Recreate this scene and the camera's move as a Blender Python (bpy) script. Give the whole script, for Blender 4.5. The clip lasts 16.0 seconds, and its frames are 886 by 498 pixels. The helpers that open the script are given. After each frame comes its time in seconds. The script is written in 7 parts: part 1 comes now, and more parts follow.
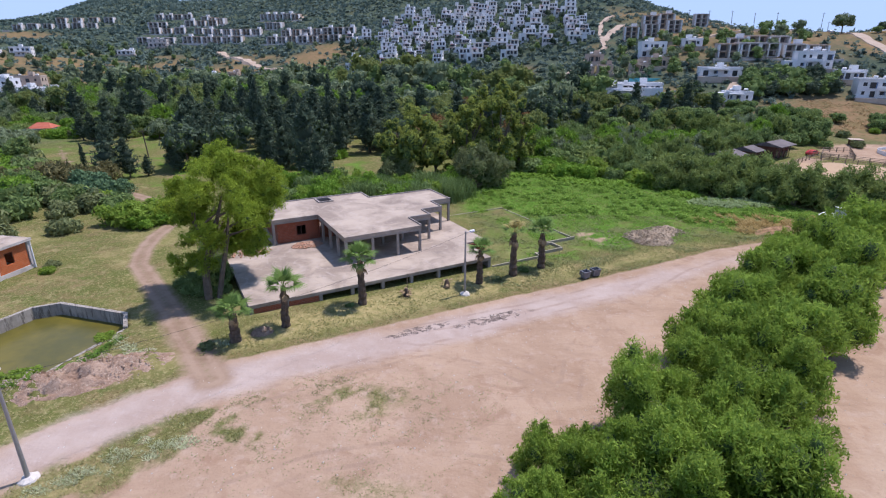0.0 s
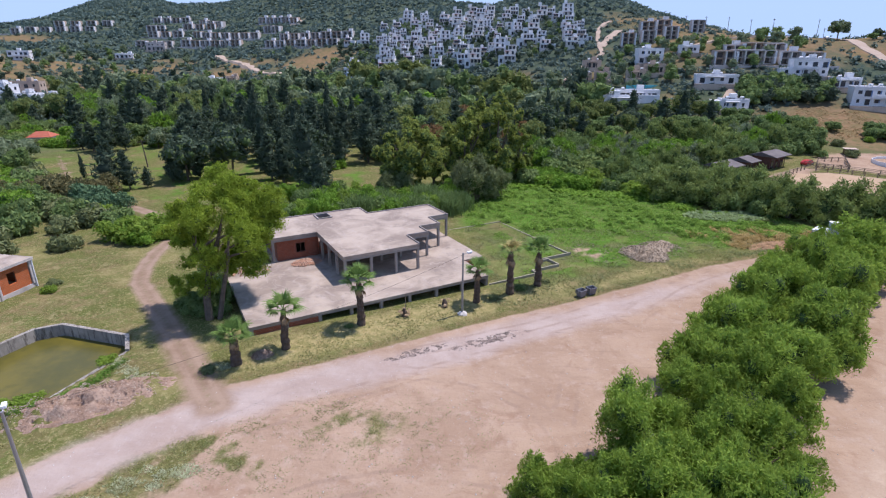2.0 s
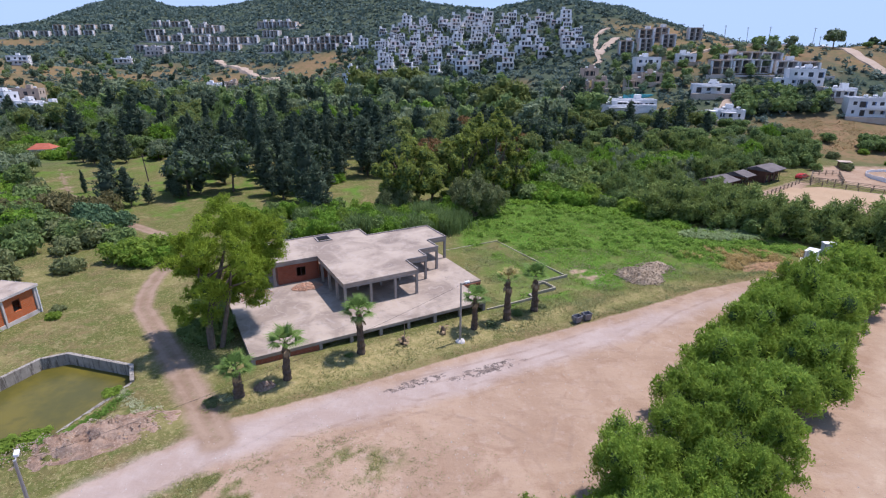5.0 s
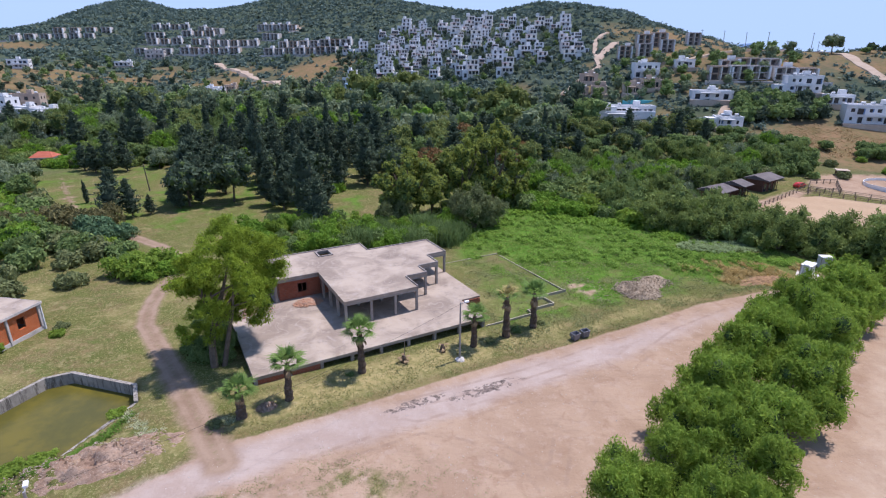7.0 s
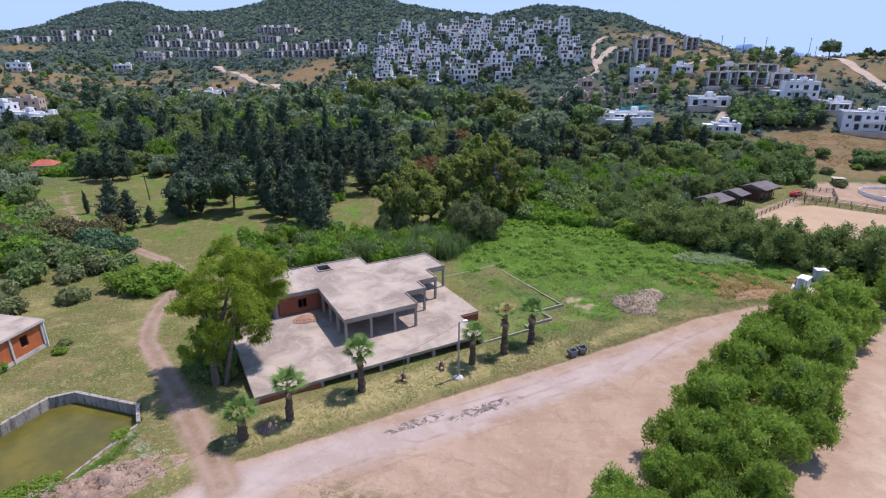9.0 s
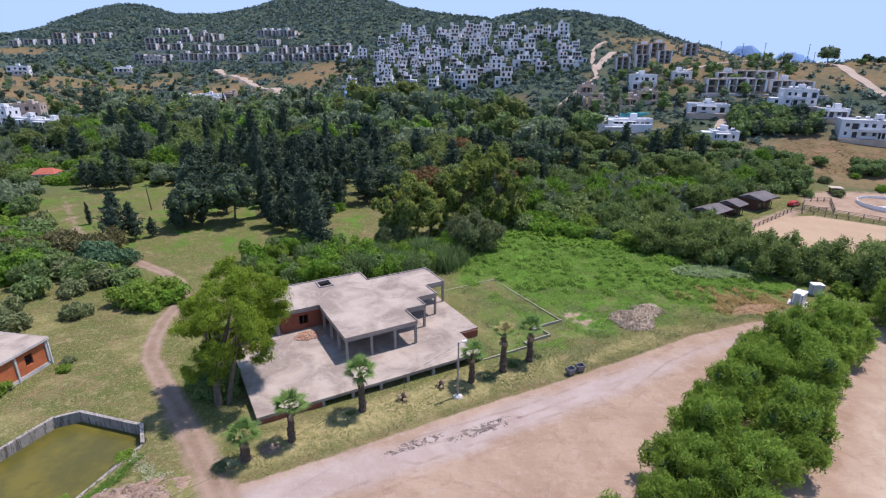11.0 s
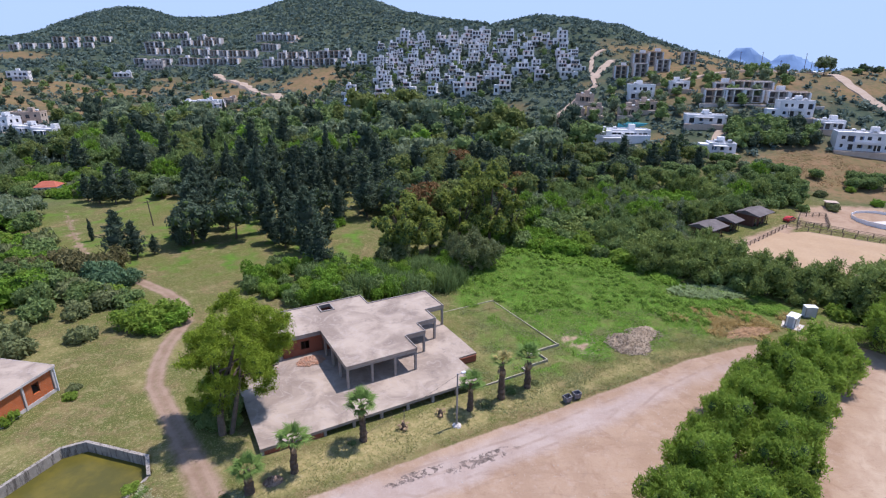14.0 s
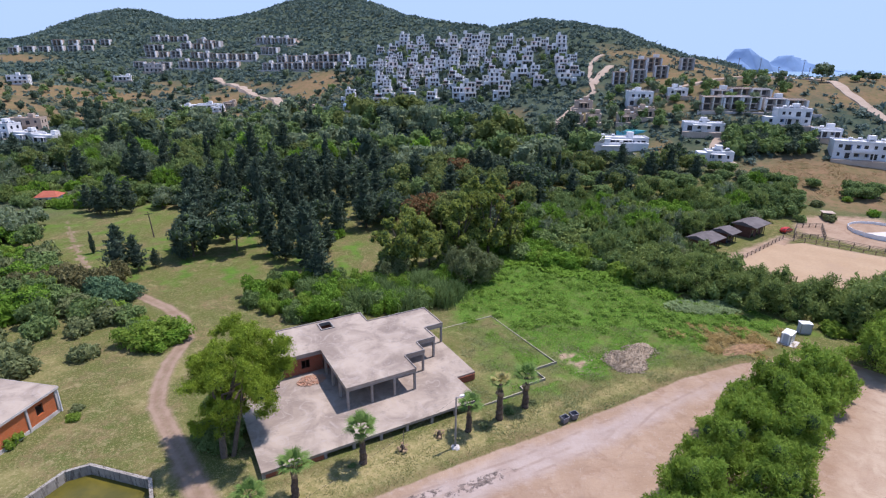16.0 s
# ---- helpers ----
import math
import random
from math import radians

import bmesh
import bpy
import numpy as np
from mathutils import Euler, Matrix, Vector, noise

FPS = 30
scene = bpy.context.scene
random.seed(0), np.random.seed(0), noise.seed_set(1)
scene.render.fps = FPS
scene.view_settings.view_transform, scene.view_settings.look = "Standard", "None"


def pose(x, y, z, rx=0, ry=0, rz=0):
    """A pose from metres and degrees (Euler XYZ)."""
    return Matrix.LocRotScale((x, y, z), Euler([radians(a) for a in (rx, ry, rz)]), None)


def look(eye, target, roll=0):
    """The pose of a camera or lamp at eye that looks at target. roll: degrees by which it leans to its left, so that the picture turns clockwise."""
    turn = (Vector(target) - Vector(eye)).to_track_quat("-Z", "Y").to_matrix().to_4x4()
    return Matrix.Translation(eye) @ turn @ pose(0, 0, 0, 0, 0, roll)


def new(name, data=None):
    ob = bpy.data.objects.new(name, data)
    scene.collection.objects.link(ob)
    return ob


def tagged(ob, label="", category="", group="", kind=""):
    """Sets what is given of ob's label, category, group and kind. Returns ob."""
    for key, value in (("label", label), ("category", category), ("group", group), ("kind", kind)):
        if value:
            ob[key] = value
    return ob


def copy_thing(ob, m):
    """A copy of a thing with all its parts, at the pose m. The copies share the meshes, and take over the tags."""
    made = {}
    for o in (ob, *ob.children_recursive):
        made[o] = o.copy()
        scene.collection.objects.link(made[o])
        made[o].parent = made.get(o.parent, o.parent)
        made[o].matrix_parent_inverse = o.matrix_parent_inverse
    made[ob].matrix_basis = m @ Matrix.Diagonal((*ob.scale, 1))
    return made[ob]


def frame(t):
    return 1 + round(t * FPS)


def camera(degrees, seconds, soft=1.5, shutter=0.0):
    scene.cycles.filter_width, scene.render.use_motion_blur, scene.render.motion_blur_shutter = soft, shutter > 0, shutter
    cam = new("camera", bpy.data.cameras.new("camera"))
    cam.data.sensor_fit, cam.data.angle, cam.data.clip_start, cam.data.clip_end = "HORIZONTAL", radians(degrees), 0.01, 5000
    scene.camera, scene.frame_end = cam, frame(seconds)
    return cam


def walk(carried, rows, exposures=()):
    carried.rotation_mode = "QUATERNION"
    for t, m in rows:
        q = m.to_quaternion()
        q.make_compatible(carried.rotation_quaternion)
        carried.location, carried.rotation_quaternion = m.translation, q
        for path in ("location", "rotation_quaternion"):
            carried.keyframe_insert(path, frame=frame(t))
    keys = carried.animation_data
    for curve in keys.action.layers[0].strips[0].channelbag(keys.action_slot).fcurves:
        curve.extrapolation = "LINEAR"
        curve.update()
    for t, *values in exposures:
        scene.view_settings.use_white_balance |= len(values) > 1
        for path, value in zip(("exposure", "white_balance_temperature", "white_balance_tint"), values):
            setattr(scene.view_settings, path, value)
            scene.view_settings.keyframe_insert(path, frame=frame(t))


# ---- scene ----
cam = camera(79.6, 16.0, 1.2)
METRES, EYE, TILT, LEAN, TURN = 20.0, 23.8, -20.0, 0.0, 0.0
ROWS = [
    (0.0, 0.0, 0.0, 0.0, 0.0, 0.0, -0.0),
    (0.5, 0.0005, -0.0095, 0.0273, -0.04, 0.02, 0.0),
    (1.0, 0.0009, -0.0194, 0.0539, -0.11, 0.06, -0.01),
    (1.5, 0.0011, -0.0297, 0.0809, -0.16, 0.09, -0.01),
    (2.0, 0.0028, -0.0397, 0.1083, -0.19, 0.11, 0.01),
    (2.5, 0.0032, -0.0497, 0.135, -0.22, 0.12, 0.0),
    (3.0, 0.0029, -0.0604, 0.1625, -0.23, 0.14, 0.05),
    (3.5, 0.0036, -0.0693, 0.1889, -0.26, 0.17, 0.03),
    (4.0, 0.0036, -0.0789, 0.2151, -0.3, 0.18, 0.01),
    (6.5, 0.0013, -0.126, 0.3497, -0.4, 0.23, -0.04),
    (7.0, 0.002, -0.1356, 0.3772, -0.4, 0.24, -0.03),
    (7.5, 0.002, -0.1459, 0.4049, -0.42, 0.24, -0.0),
    (8.0, 0.0021, -0.1548, 0.432, -0.46, 0.25, -0.03),
    (8.5, 0.0024, -0.1636, 0.4599, -0.49, 0.26, -0.03),
    (9.0, 0.0027, -0.1726, 0.4881, -0.51, 0.27, -0.01),
    (11.5, 0.0007, -0.2266, 0.6375, -0.58, 0.33, -0.11),
    (12.0, -0.0011, -0.2379, 0.6683, -0.62, 0.32, -0.12),
    (12.5, -0.001, -0.2487, 0.6992, -0.62, 0.34, -0.12),
    (13.0, -0.0005, -0.2606, 0.7317, -0.62, 0.35, -0.13),
    (13.5, -0.002, -0.2709, 0.7638, -0.65, 0.37, -0.16),
    (14.0, -0.0033, -0.283, 0.7965, -0.67, 0.39, -0.18),
    (14.5, -0.0026, -0.2938, 0.8323, -0.67, 0.4, -0.2),
    (15.0, -0.0024, -0.3045, 0.8688, -0.68, 0.41, -0.2),
    (15.5, -0.0021, -0.3153, 0.9065, -0.7, 0.41, -0.2),
    (16.0, -0.0021, -0.3286, 0.9439, -0.75, 0.4, -0.21),
]
walk(cam, [(t, pose(0, 0, EYE, TILT, LEAN, TURN) @ pose(METRES * x, METRES * y, METRES * z, 90 + pitch, roll, yaw)) for t, x, y, z, yaw, pitch, roll in ROWS], [(0.0, 0.54, 6300, 21), (16.0, 0.54, 6300, 21)])

# ---- light ----
SUN_ELEVATION, SUN_FROM_Y = 66.0, 58.0
world = bpy.data.worlds.new("sky")
scene.world = world
world.use_nodes = True
sky = world.node_tree.nodes.new("ShaderNodeTexSky")
sky.sky_type, sky.sun_disc = "NISHITA", False
sky.sun_elevation, sky.sun_rotation = radians(SUN_ELEVATION), radians(SUN_FROM_Y)
sky.air_density, sky.dust_density, sky.ozone_density = 1.0, 0.15, 2.5
background = world.node_tree.nodes["Background"]
background.inputs["Strength"].default_value = 0.15
soft_sky = world.node_tree.nodes.new("ShaderNodeMix")
soft_sky.data_type, soft_sky.blend_type = "RGBA", "DARKEN"
soft_sky.inputs[0].default_value, soft_sky.inputs[7].default_value = 1.0, (2.2, 3.2, 4.75, 1.0)
world.node_tree.links.new(sky.outputs["Color"], soft_sky.inputs[6])
world.node_tree.links.new(soft_sky.outputs[2], background.inputs["Color"])
sun = new("sun", bpy.data.lights.new("sun", "SUN"))
sun.data.energy, sun.data.angle, sun.data.color = 3.6, radians(0.53), (1.0, 0.96, 0.9)
e, a = radians(SUN_ELEVATION), radians(SUN_FROM_Y)
sun.matrix_basis = look((0, 0, 60), (-math.cos(e) * math.sin(a), -math.cos(e) * math.cos(a), 60 - math.sin(e)))


# ---- materials ----
class Nodes:
    """A short way to write a node material."""

    def __init__(self, name, rough=0.8, metal=0.0, spec=0.3):
        self.mat = bpy.data.materials.new(name)
        self.mat.use_nodes = True
        self.tree = self.mat.node_tree
        self.bsdf = self.tree.nodes["Principled BSDF"]
        self.bsdf.inputs["Roughness"].default_value = rough
        self.bsdf.inputs["Metallic"].default_value = metal
        self.bsdf.inputs["Specular IOR Level"].default_value = spec
        self.place = self.tree.nodes.new("ShaderNodeNewGeometry").outputs["Position"]

    def put(self, socket, value):
        if isinstance(value, bpy.types.NodeSocket):
            self.tree.links.new(value, socket)
        elif value is not None:
            socket.default_value = (*value, 1.0) if isinstance(value, tuple) and len(value) == 3 and socket.type == "RGBA" else value

    def noise(self, size, detail=4.0, rough=0.6, where=None, distort=0.0):
        n = self.tree.nodes.new("ShaderNodeTexNoise")
        self.put(n.inputs["Vector"], where or self.place)
        n.inputs["Scale"].default_value = 1.0 / size
        n.inputs["Detail"].default_value, n.inputs["Roughness"].default_value = detail, rough
        n.inputs["Distortion"].default_value = distort
        return n.outputs["Fac"]

    def stretched(self, degrees, long):
        """Places turned by some degrees and drawn out along x, for streaks."""
        n = self.tree.nodes.new("ShaderNodeMapping")
        n.inputs["Rotation"].default_value = (0, 0, radians(degrees))
        n.inputs["Scale"].default_value = (1.0 / long, 1.0, 1.0)
        self.put(n.inputs["Vector"], self.place)
        return n.outputs["Vector"]

    def voronoi(self, size, feature="F1"):
        n = self.tree.nodes.new("ShaderNodeTexVoronoi")
        n.feature = feature
        self.put(n.inputs["Vector"], self.place)
        n.inputs["Scale"].default_value = 1.0 / size
        return n.outputs["Distance"]

    def ramp(self, x, low, high, to0=0.0, to1=1.0):
        n = self.tree.nodes.new("ShaderNodeMapRange")
        n.interpolation_type = "SMOOTHSTEP"
        for key, v in zip(("Value", "From Min", "From Max", "To Min", "To Max"), (x, low, high, to0, to1)):
            self.put(n.inputs[key], v)
        return n.outputs["Result"]

    def math(self, op, x, y=None):
        n = self.tree.nodes.new("ShaderNodeMath")
        n.operation = op
        self.put(n.inputs[0], x)
        self.put(n.inputs[1], y)
        return n.outputs[0]

    def mix(self, fac, one, two, how="MIX"):
        n = self.tree.nodes.new("ShaderNodeMix")
        n.data_type, n.blend_type = "RGBA", how
        self.put(n.inputs[0], fac)
        self.put(n.inputs[6], one)
        self.put(n.inputs[7], two)
        return n.outputs[2]

    def mask(self, name):
        n = self.tree.nodes.new("ShaderNodeAttribute")
        n.attribute_name = name
        return n.outputs["Fac"]

    def island(self):
        return self.tree.nodes.new("ShaderNodeNewGeometry").outputs["Random Per Island"]

    def each(self):
        return self.tree.nodes.new("ShaderNodeObjectInfo").outputs["Random"]

    def bump(self, height, strength=0.4, depth=0.05):
        n = self.tree.nodes.new("ShaderNodeBump")
        n.inputs["Strength"].default_value, n.inputs["Distance"].default_value = strength, depth
        self.put(n.inputs["Height"], height)
        self.tree.links.new(n.outputs["Normal"], self.bsdf.inputs["Normal"])

    def done(self, colour):
        self.put(self.bsdf.inputs["Base Color"], colour)
        return self.mat


def worn(name, one, two, size=1.0, rough=0.85, fine=0.06, stain=None, spec=0.3, metal=0.0):
    """A weathered surface: two tones in blotches, a fine grain, and stains."""
    n = Nodes(name, rough, metal, spec)
    c = n.mix(n.ramp(n.noise(size), 0.3, 0.7), one, two)
    c = n.mix(n.ramp(n.noise(fine, 2), 0.35, 0.65, 0.0, 0.22), c, tuple(v * 0.55 for v in one))
    if stain:
        c = n.mix(n.ramp(n.noise(size * 2.7, 6, 0.7), 0.52, 0.72, 0.0, 0.75), c, stain)
    n.bump(n.noise(fine), 0.3, 0.02)
    return n.done(c)


def leafy(name, one, two, through_light=0.25):
    """Leaves: every leaf has its own tone between the two, every plant its own shift."""
    n = Nodes(name, 0.65, 0.0, 0.06)
    c = n.mix(n.island(), one, two)
    c = n.mix(n.ramp(n.each(), 0.0, 1.0, 0.0, 0.35), c, tuple(v * 0.6 for v in one))
    c = n.mix(n.ramp(n.noise(1.6, 3), 0.35, 0.7, 0.0, 0.4), c, tuple(min(1, v * 1.35) for v in two))
    n.done(c)
    glow = n.tree.nodes.new("ShaderNodeBsdfTranslucent")
    n.put(glow.inputs["Color"], c)
    both = n.tree.nodes.new("ShaderNodeMixShader")
    both.inputs[0].default_value = through_light
    n.tree.links.new(n.bsdf.outputs[0], both.inputs[1])
    n.tree.links.new(glow.outputs[0], both.inputs[2])
    n.tree.links.new(both.outputs[0], n.tree.nodes["Material Output"].inputs["Surface"])
    return n.mat


def ground_material():
    n = Nodes("ground", 1.0, 0.0, 0.0)
    big, mid, small = n.noise(14, 5), n.noise(2.2, 5, 0.65), n.noise(0.35, 4, 0.7)
    soft = n.math("ADD", n.math("MULTIPLY", mid, 0.6), n.math("MULTIPLY", small, 0.4))

    def edge(name, hard=0.16):
        m = n.math("ADD", n.mask(name), n.math("MULTIPLY", n.math("SUBTRACT", soft, 0.5), 0.75))
        return n.ramp(m, 0.5 - hard, 0.5 + hard)

    dry = n.mix(n.ramp(big, 0.35, 0.65), (0.182, 0.134, 0.07), (0.128, 0.109, 0.05))
    grass = n.mix(n.ramp(n.noise(6.0, 6, 0.7), 0.38, 0.57), dry, (0.103, 0.108, 0.036))
    grass = n.mix(n.ramp(n.noise(0.8, 5, 0.75), 0.47, 0.63, 0, 0.8), grass, (0.082, 0.105, 0.03))
    grass = n.mix(n.ramp(n.noise(2.6, 5, 0.7, distort=0.8), 0.53, 0.66, 0, 0.55), grass, (0.085, 0.118, 0.03))
    grass = n.mix(n.ramp(small, 0.52, 0.68, 0, 0.6), grass, (0.31, 0.27, 0.125))
    grass = n.mix(n.ramp(n.noise(1.7, 5, 0.7, distort=0.6), 0.54, 0.66, 0, 0.5), grass, (0.29, 0.245, 0.125))
    grass = n.mix(n.ramp(n.noise(17, 4, 0.6, distort=0.5), 0.45, 0.6, 0, 0.4), grass, (0.1, 0.122, 0.03))
    fleck = n.noise(0.2, 3, 0.8)
    grass = n.mix(n.ramp(fleck, 0.55, 0.66, 0, 0.55), grass, (0.36, 0.30, 0.175))
    grass = n.mix(n.ramp(fleck, 0.34, 0.44, 0.4, 0), grass, (0.075, 0.082, 0.028))
    straw = n.mix(n.ramp(n.noise(0.9, 5, 0.7), 0.38, 0.62), (0.305, 0.25, 0.118), (0.205, 0.185, 0.075))
    straw = n.mix(n.ramp(small, 0.56, 0.7, 0, 0.8), straw, (0.37, 0.325, 0.175))
    grass = n.mix(edge("straw", 0.3), grass, straw)
    lush = n.mix(n.ramp(mid, 0.35, 0.65), (0.056, 0.13, 0.017), (0.094, 0.185, 0.027))
    lush = n.mix(n.ramp(small, 0.5, 0.7, 0, 0.6), lush, (0.15, 0.22, 0.06))
    lush = n.mix(n.ramp(n.noise(4.0, 5, 0.65), 0.47, 0.68, 0, 0.6), lush, (0.13, 0.15, 0.05))
    lush = n.mix(n.ramp(fleck, 0.36, 0.46, 0.5, 0), lush, (0.035, 0.075, 0.014))
    # far scrub ground takes a bluish cast that imitates distance haze
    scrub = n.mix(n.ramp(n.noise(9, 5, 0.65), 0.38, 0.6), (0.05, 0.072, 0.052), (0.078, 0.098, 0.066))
    scrub = n.mix(n.ramp(n.noise(40, 4), 0.57, 0.72, 0, 0.35), scrub, (0.15, 0.125, 0.065))
    brown = n.mix(n.ramp(n.noise(7, 5, 0.65), 0.35, 0.65), (0.225, 0.148, 0.086), (0.165, 0.13, 0.066))
    brown = n.mix(n.ramp(n.noise(2.5, 4), 0.52, 0.66, 0, 0.7), brown, (0.11, 0.11, 0.05))
    brown = n.mix(n.ramp(n.noise(1.2, 5, 0.7), 0.52, 0.68, 0, 0.6), brown, (0.20, 0.115, 0.055))
    streak = n.noise(1.3, 5, 0.65, n.stretched(-29, 4.0), 1.6)
    arcs = n.noise(0.9, 4, 0.6, n.stretched(-62, 7.0), 1.2)
    dirt = n.mix(n.ramp(n.noise(6, 6, 0.6, distort=0.6), 0.35, 0.66), (0.30, 0.208, 0.145), (0.365, 0.263, 0.187))
    dirt = n.mix(n.ramp(n.noise(3.2, 6, 0.7, distort=0.9), 0.5, 0.68, 0, 0.6), dirt, (0.24, 0.15, 0.10))
    dirt = n.mix(n.ramp(streak, 0.5, 0.7, 0, 0.22), dirt, (0.235, 0.155, 0.112))
    dirt = n.mix(n.ramp(arcs, 0.56, 0.7, 0, 0.25), dirt, (0.225, 0.155, 0.115))
    dirt = n.mix(n.ramp(n.noise(1.1, 6, 0.7), 0.5, 0.72, 0, 0.6), dirt, (0.385, 0.295, 0.235))
    dirt = n.mix(n.ramp(fleck, 0.32, 0.44, 0.35, 0), dirt, (0.21, 0.14, 0.10))
    dirt = n.mix(n.ramp(n.voronoi(0.28), 0.0, 0.09, 0.35, 0.0), dirt, (0.44, 0.37, 0.33))
    road = n.mix(n.ramp(n.noise(3.5, 6), 0.35, 0.65), (0.385, 0.312, 0.272), (0.33, 0.255, 0.215))
    road = n.mix(n.ramp(streak, 0.5, 0.7, 0, 0.3), road, (0.27, 0.215, 0.19))
    road = n.mix(n.ramp(n.noise(0.5, 5, 0.7), 0.52, 0.75, 0, 0.4), road, (0.43, 0.37, 0.345))
    track = n.mix(n.ramp(mid, 0.35, 0.65), (0.222, 0.152, 0.106), (0.282, 0.203, 0.148))
    tar = n.mix(n.ramp(small, 0.42, 0.58), (0.065, 0.053, 0.048), (0.18, 0.142, 0.125))
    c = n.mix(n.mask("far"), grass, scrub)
    c = n.mix(edge("brown", 0.25), c, brown)
    c = n.mix(edge("lush", 0.2), c, lush)
    c = n.mix(edge("dirt"), c, dirt)
    pale = n.mix(n.ramp(n.noise(2.8, 5, 0.65, distort=0.7), 0.36, 0.66), (0.42, 0.325, 0.24), (0.345, 0.25, 0.18))
    pale = n.mix(n.ramp(n.noise(0.7, 5, 0.7), 0.52, 0.7, 0, 0.5), pale, (0.27, 0.185, 0.13))
    c = n.mix(n.math("MULTIPLY", edge("pale", 0.3), edge("dirt")), c, pale)
    c = n.mix(edge("road", 0.28), c, road)
    c = n.mix(edge("track", 0.22), c, track)
    rut = n.ramp(n.math("ABSOLUTE", n.math("SUBTRACT", n.mask("rut"), 0.8)), 0.08, 0.3, 1.0, 0.0)
    rut = n.math("MULTIPLY", rut, n.ramp(n.noise(2.5, 4), 0.4, 0.6))
    c = n.mix(n.math("MULTIPLY", rut, 0.45), c, (0.235, 0.165, 0.125))
    wheel = n.ramp(n.math("ABSOLUTE", n.math("SUBTRACT", n.mask("lane"), 0.72)), 0.12, 0.38, 1.0, 0.0)
    c = n.mix(n.math("MULTIPLY", wheel, n.ramp(mid, 0.3, 0.6, 0.2, 0.75)), c, (0.305, 0.222, 0.163))
    crown = n.math("MULTIPLY", n.ramp(n.mask("lane"), 0.0, 0.35, 1.0, 0.0), n.ramp(small, 0.4, 0.6, 0.1, 0.7))
    c = n.mix(crown, c, (0.17, 0.15, 0.075))
    torn = n.math("MULTIPLY", n.mask("tar"), n.ramp(n.noise(0.7, 5, 0.75, distort=0.5), 0.42, 0.58))
    c = n.mix(n.ramp(torn, 0.16, 0.38, 0, 0.9), c, tar)
    n.bump(n.math("ADD", n.math("MULTIPLY", mid, 0.5), small), 0.5, 0.12)
    return n.done(c)


def brick_material(name, one, two, mortar):
    n = Nodes(name, 0.85)
    t = n.tree.nodes.new("ShaderNodeTexBrick")
    coords = n.tree.nodes.new("ShaderNodeTexCoord").outputs["Object"]
    split = n.tree.nodes.new("ShaderNodeSeparateXYZ")
    n.put(split.inputs[0], coords)
    joined = n.tree.nodes.new("ShaderNodeCombineXYZ")
    n.put(joined.inputs[0], n.math("ADD", split.outputs[0], split.outputs[1]))
    n.put(joined.inputs[1], split.outputs[2])
    n.put(t.inputs["Vector"], joined.outputs[0])
    n.put(t.inputs["Color1"], one), n.put(t.inputs["Color2"], two), n.put(t.inputs["Mortar"], mortar)
    for key, v in (("Scale", 1.0), ("Mortar Size", 0.012), ("Brick Width", 0.33), ("Row Height", 0.2)):
        t.inputs[key].default_value = v
    c = n.mix(n.ramp(n.noise(1.3, 5), 0.45, 0.75, 0, 0.5), t.outputs["Color"], tuple(v * 0.55 for v in one))
    n.bump(n.math("SUBTRACT", 1.0, t.outputs["Fac"]), 0.5, 0.02)
    return n.done(c)


def plain(name, colour, rough=0.5, metal=0.0, spec=0.5):
    n = Nodes(name, rough, metal, spec)
    return n.done(n.mix(n.ramp(n.noise(0.4, 4), 0.4, 0.75, 0, 0.3), colour, tuple(v * 0.7 for v in colour)))


GROUND = ground_material()
def slab_material():
    """Old concrete: broad pale and dark fields, tide marks of dried puddles, grain."""
    n = Nodes("concrete", 0.9, 0.0, 0.25)
    broad = n.noise(4.5, 5, 0.6, distort=0.8)
    c = n.mix(n.ramp(broad, 0.32, 0.68), (0.236, 0.186, 0.15), (0.405, 0.333, 0.268))
    rings = n.math("ABSOLUTE", n.math("SUBTRACT", n.noise(3.2, 3, 0.5, distort=1.0), 0.5))
    c = n.mix(n.ramp(rings, 0.0, 0.022, 0.5, 0.0), c, (0.39, 0.335, 0.30))
    c = n.mix(n.ramp(n.noise(1.5, 6, 0.7), 0.52, 0.72, 0, 0.55), c, (0.165, 0.135, 0.118))
    c = n.mix(n.ramp(n.noise(0.16, 4, 0.7), 0.45, 0.75, 0, 0.35), c, (0.32, 0.28, 0.25))
    n.bump(n.noise(0.12), 0.25, 0.02)
    return n.done(c)


CONCRETE = slab_material()
FRAME_CONCRETE = worn("frame_concrete", (0.27, 0.235, 0.21), (0.33, 0.295, 0.27), 0.9, 0.9, 0.05, (0.17, 0.145, 0.13))
def streaked_concrete():
    """Basin walls: dark run-off streaks down from the rim, damp stains."""
    n = Nodes("pool_concrete", 0.9, 0.0, 0.25)
    c = n.mix(n.ramp(n.noise(1.4, 5, 0.65), 0.35, 0.65), (0.25, 0.225, 0.195), (0.36, 0.33, 0.29))
    t = n.tree.nodes.new("ShaderNodeMapping")
    t.inputs["Scale"].default_value = (1.0, 1.0, 0.14)
    n.put(t.inputs["Vector"], n.tree.nodes.new("ShaderNodeTexCoord").outputs["Object"])
    c = n.mix(n.ramp(n.noise(0.35, 5, 0.7, t.outputs[0]), 0.48, 0.62, 0, 0.85), c, (0.085, 0.072, 0.06))
    c = n.mix(n.ramp(n.noise(0.12, 3, 0.7), 0.5, 0.7, 0, 0.35), c, (0.36, 0.34, 0.31))
    n.bump(n.noise(0.1), 0.3, 0.02)
    return n.done(c)


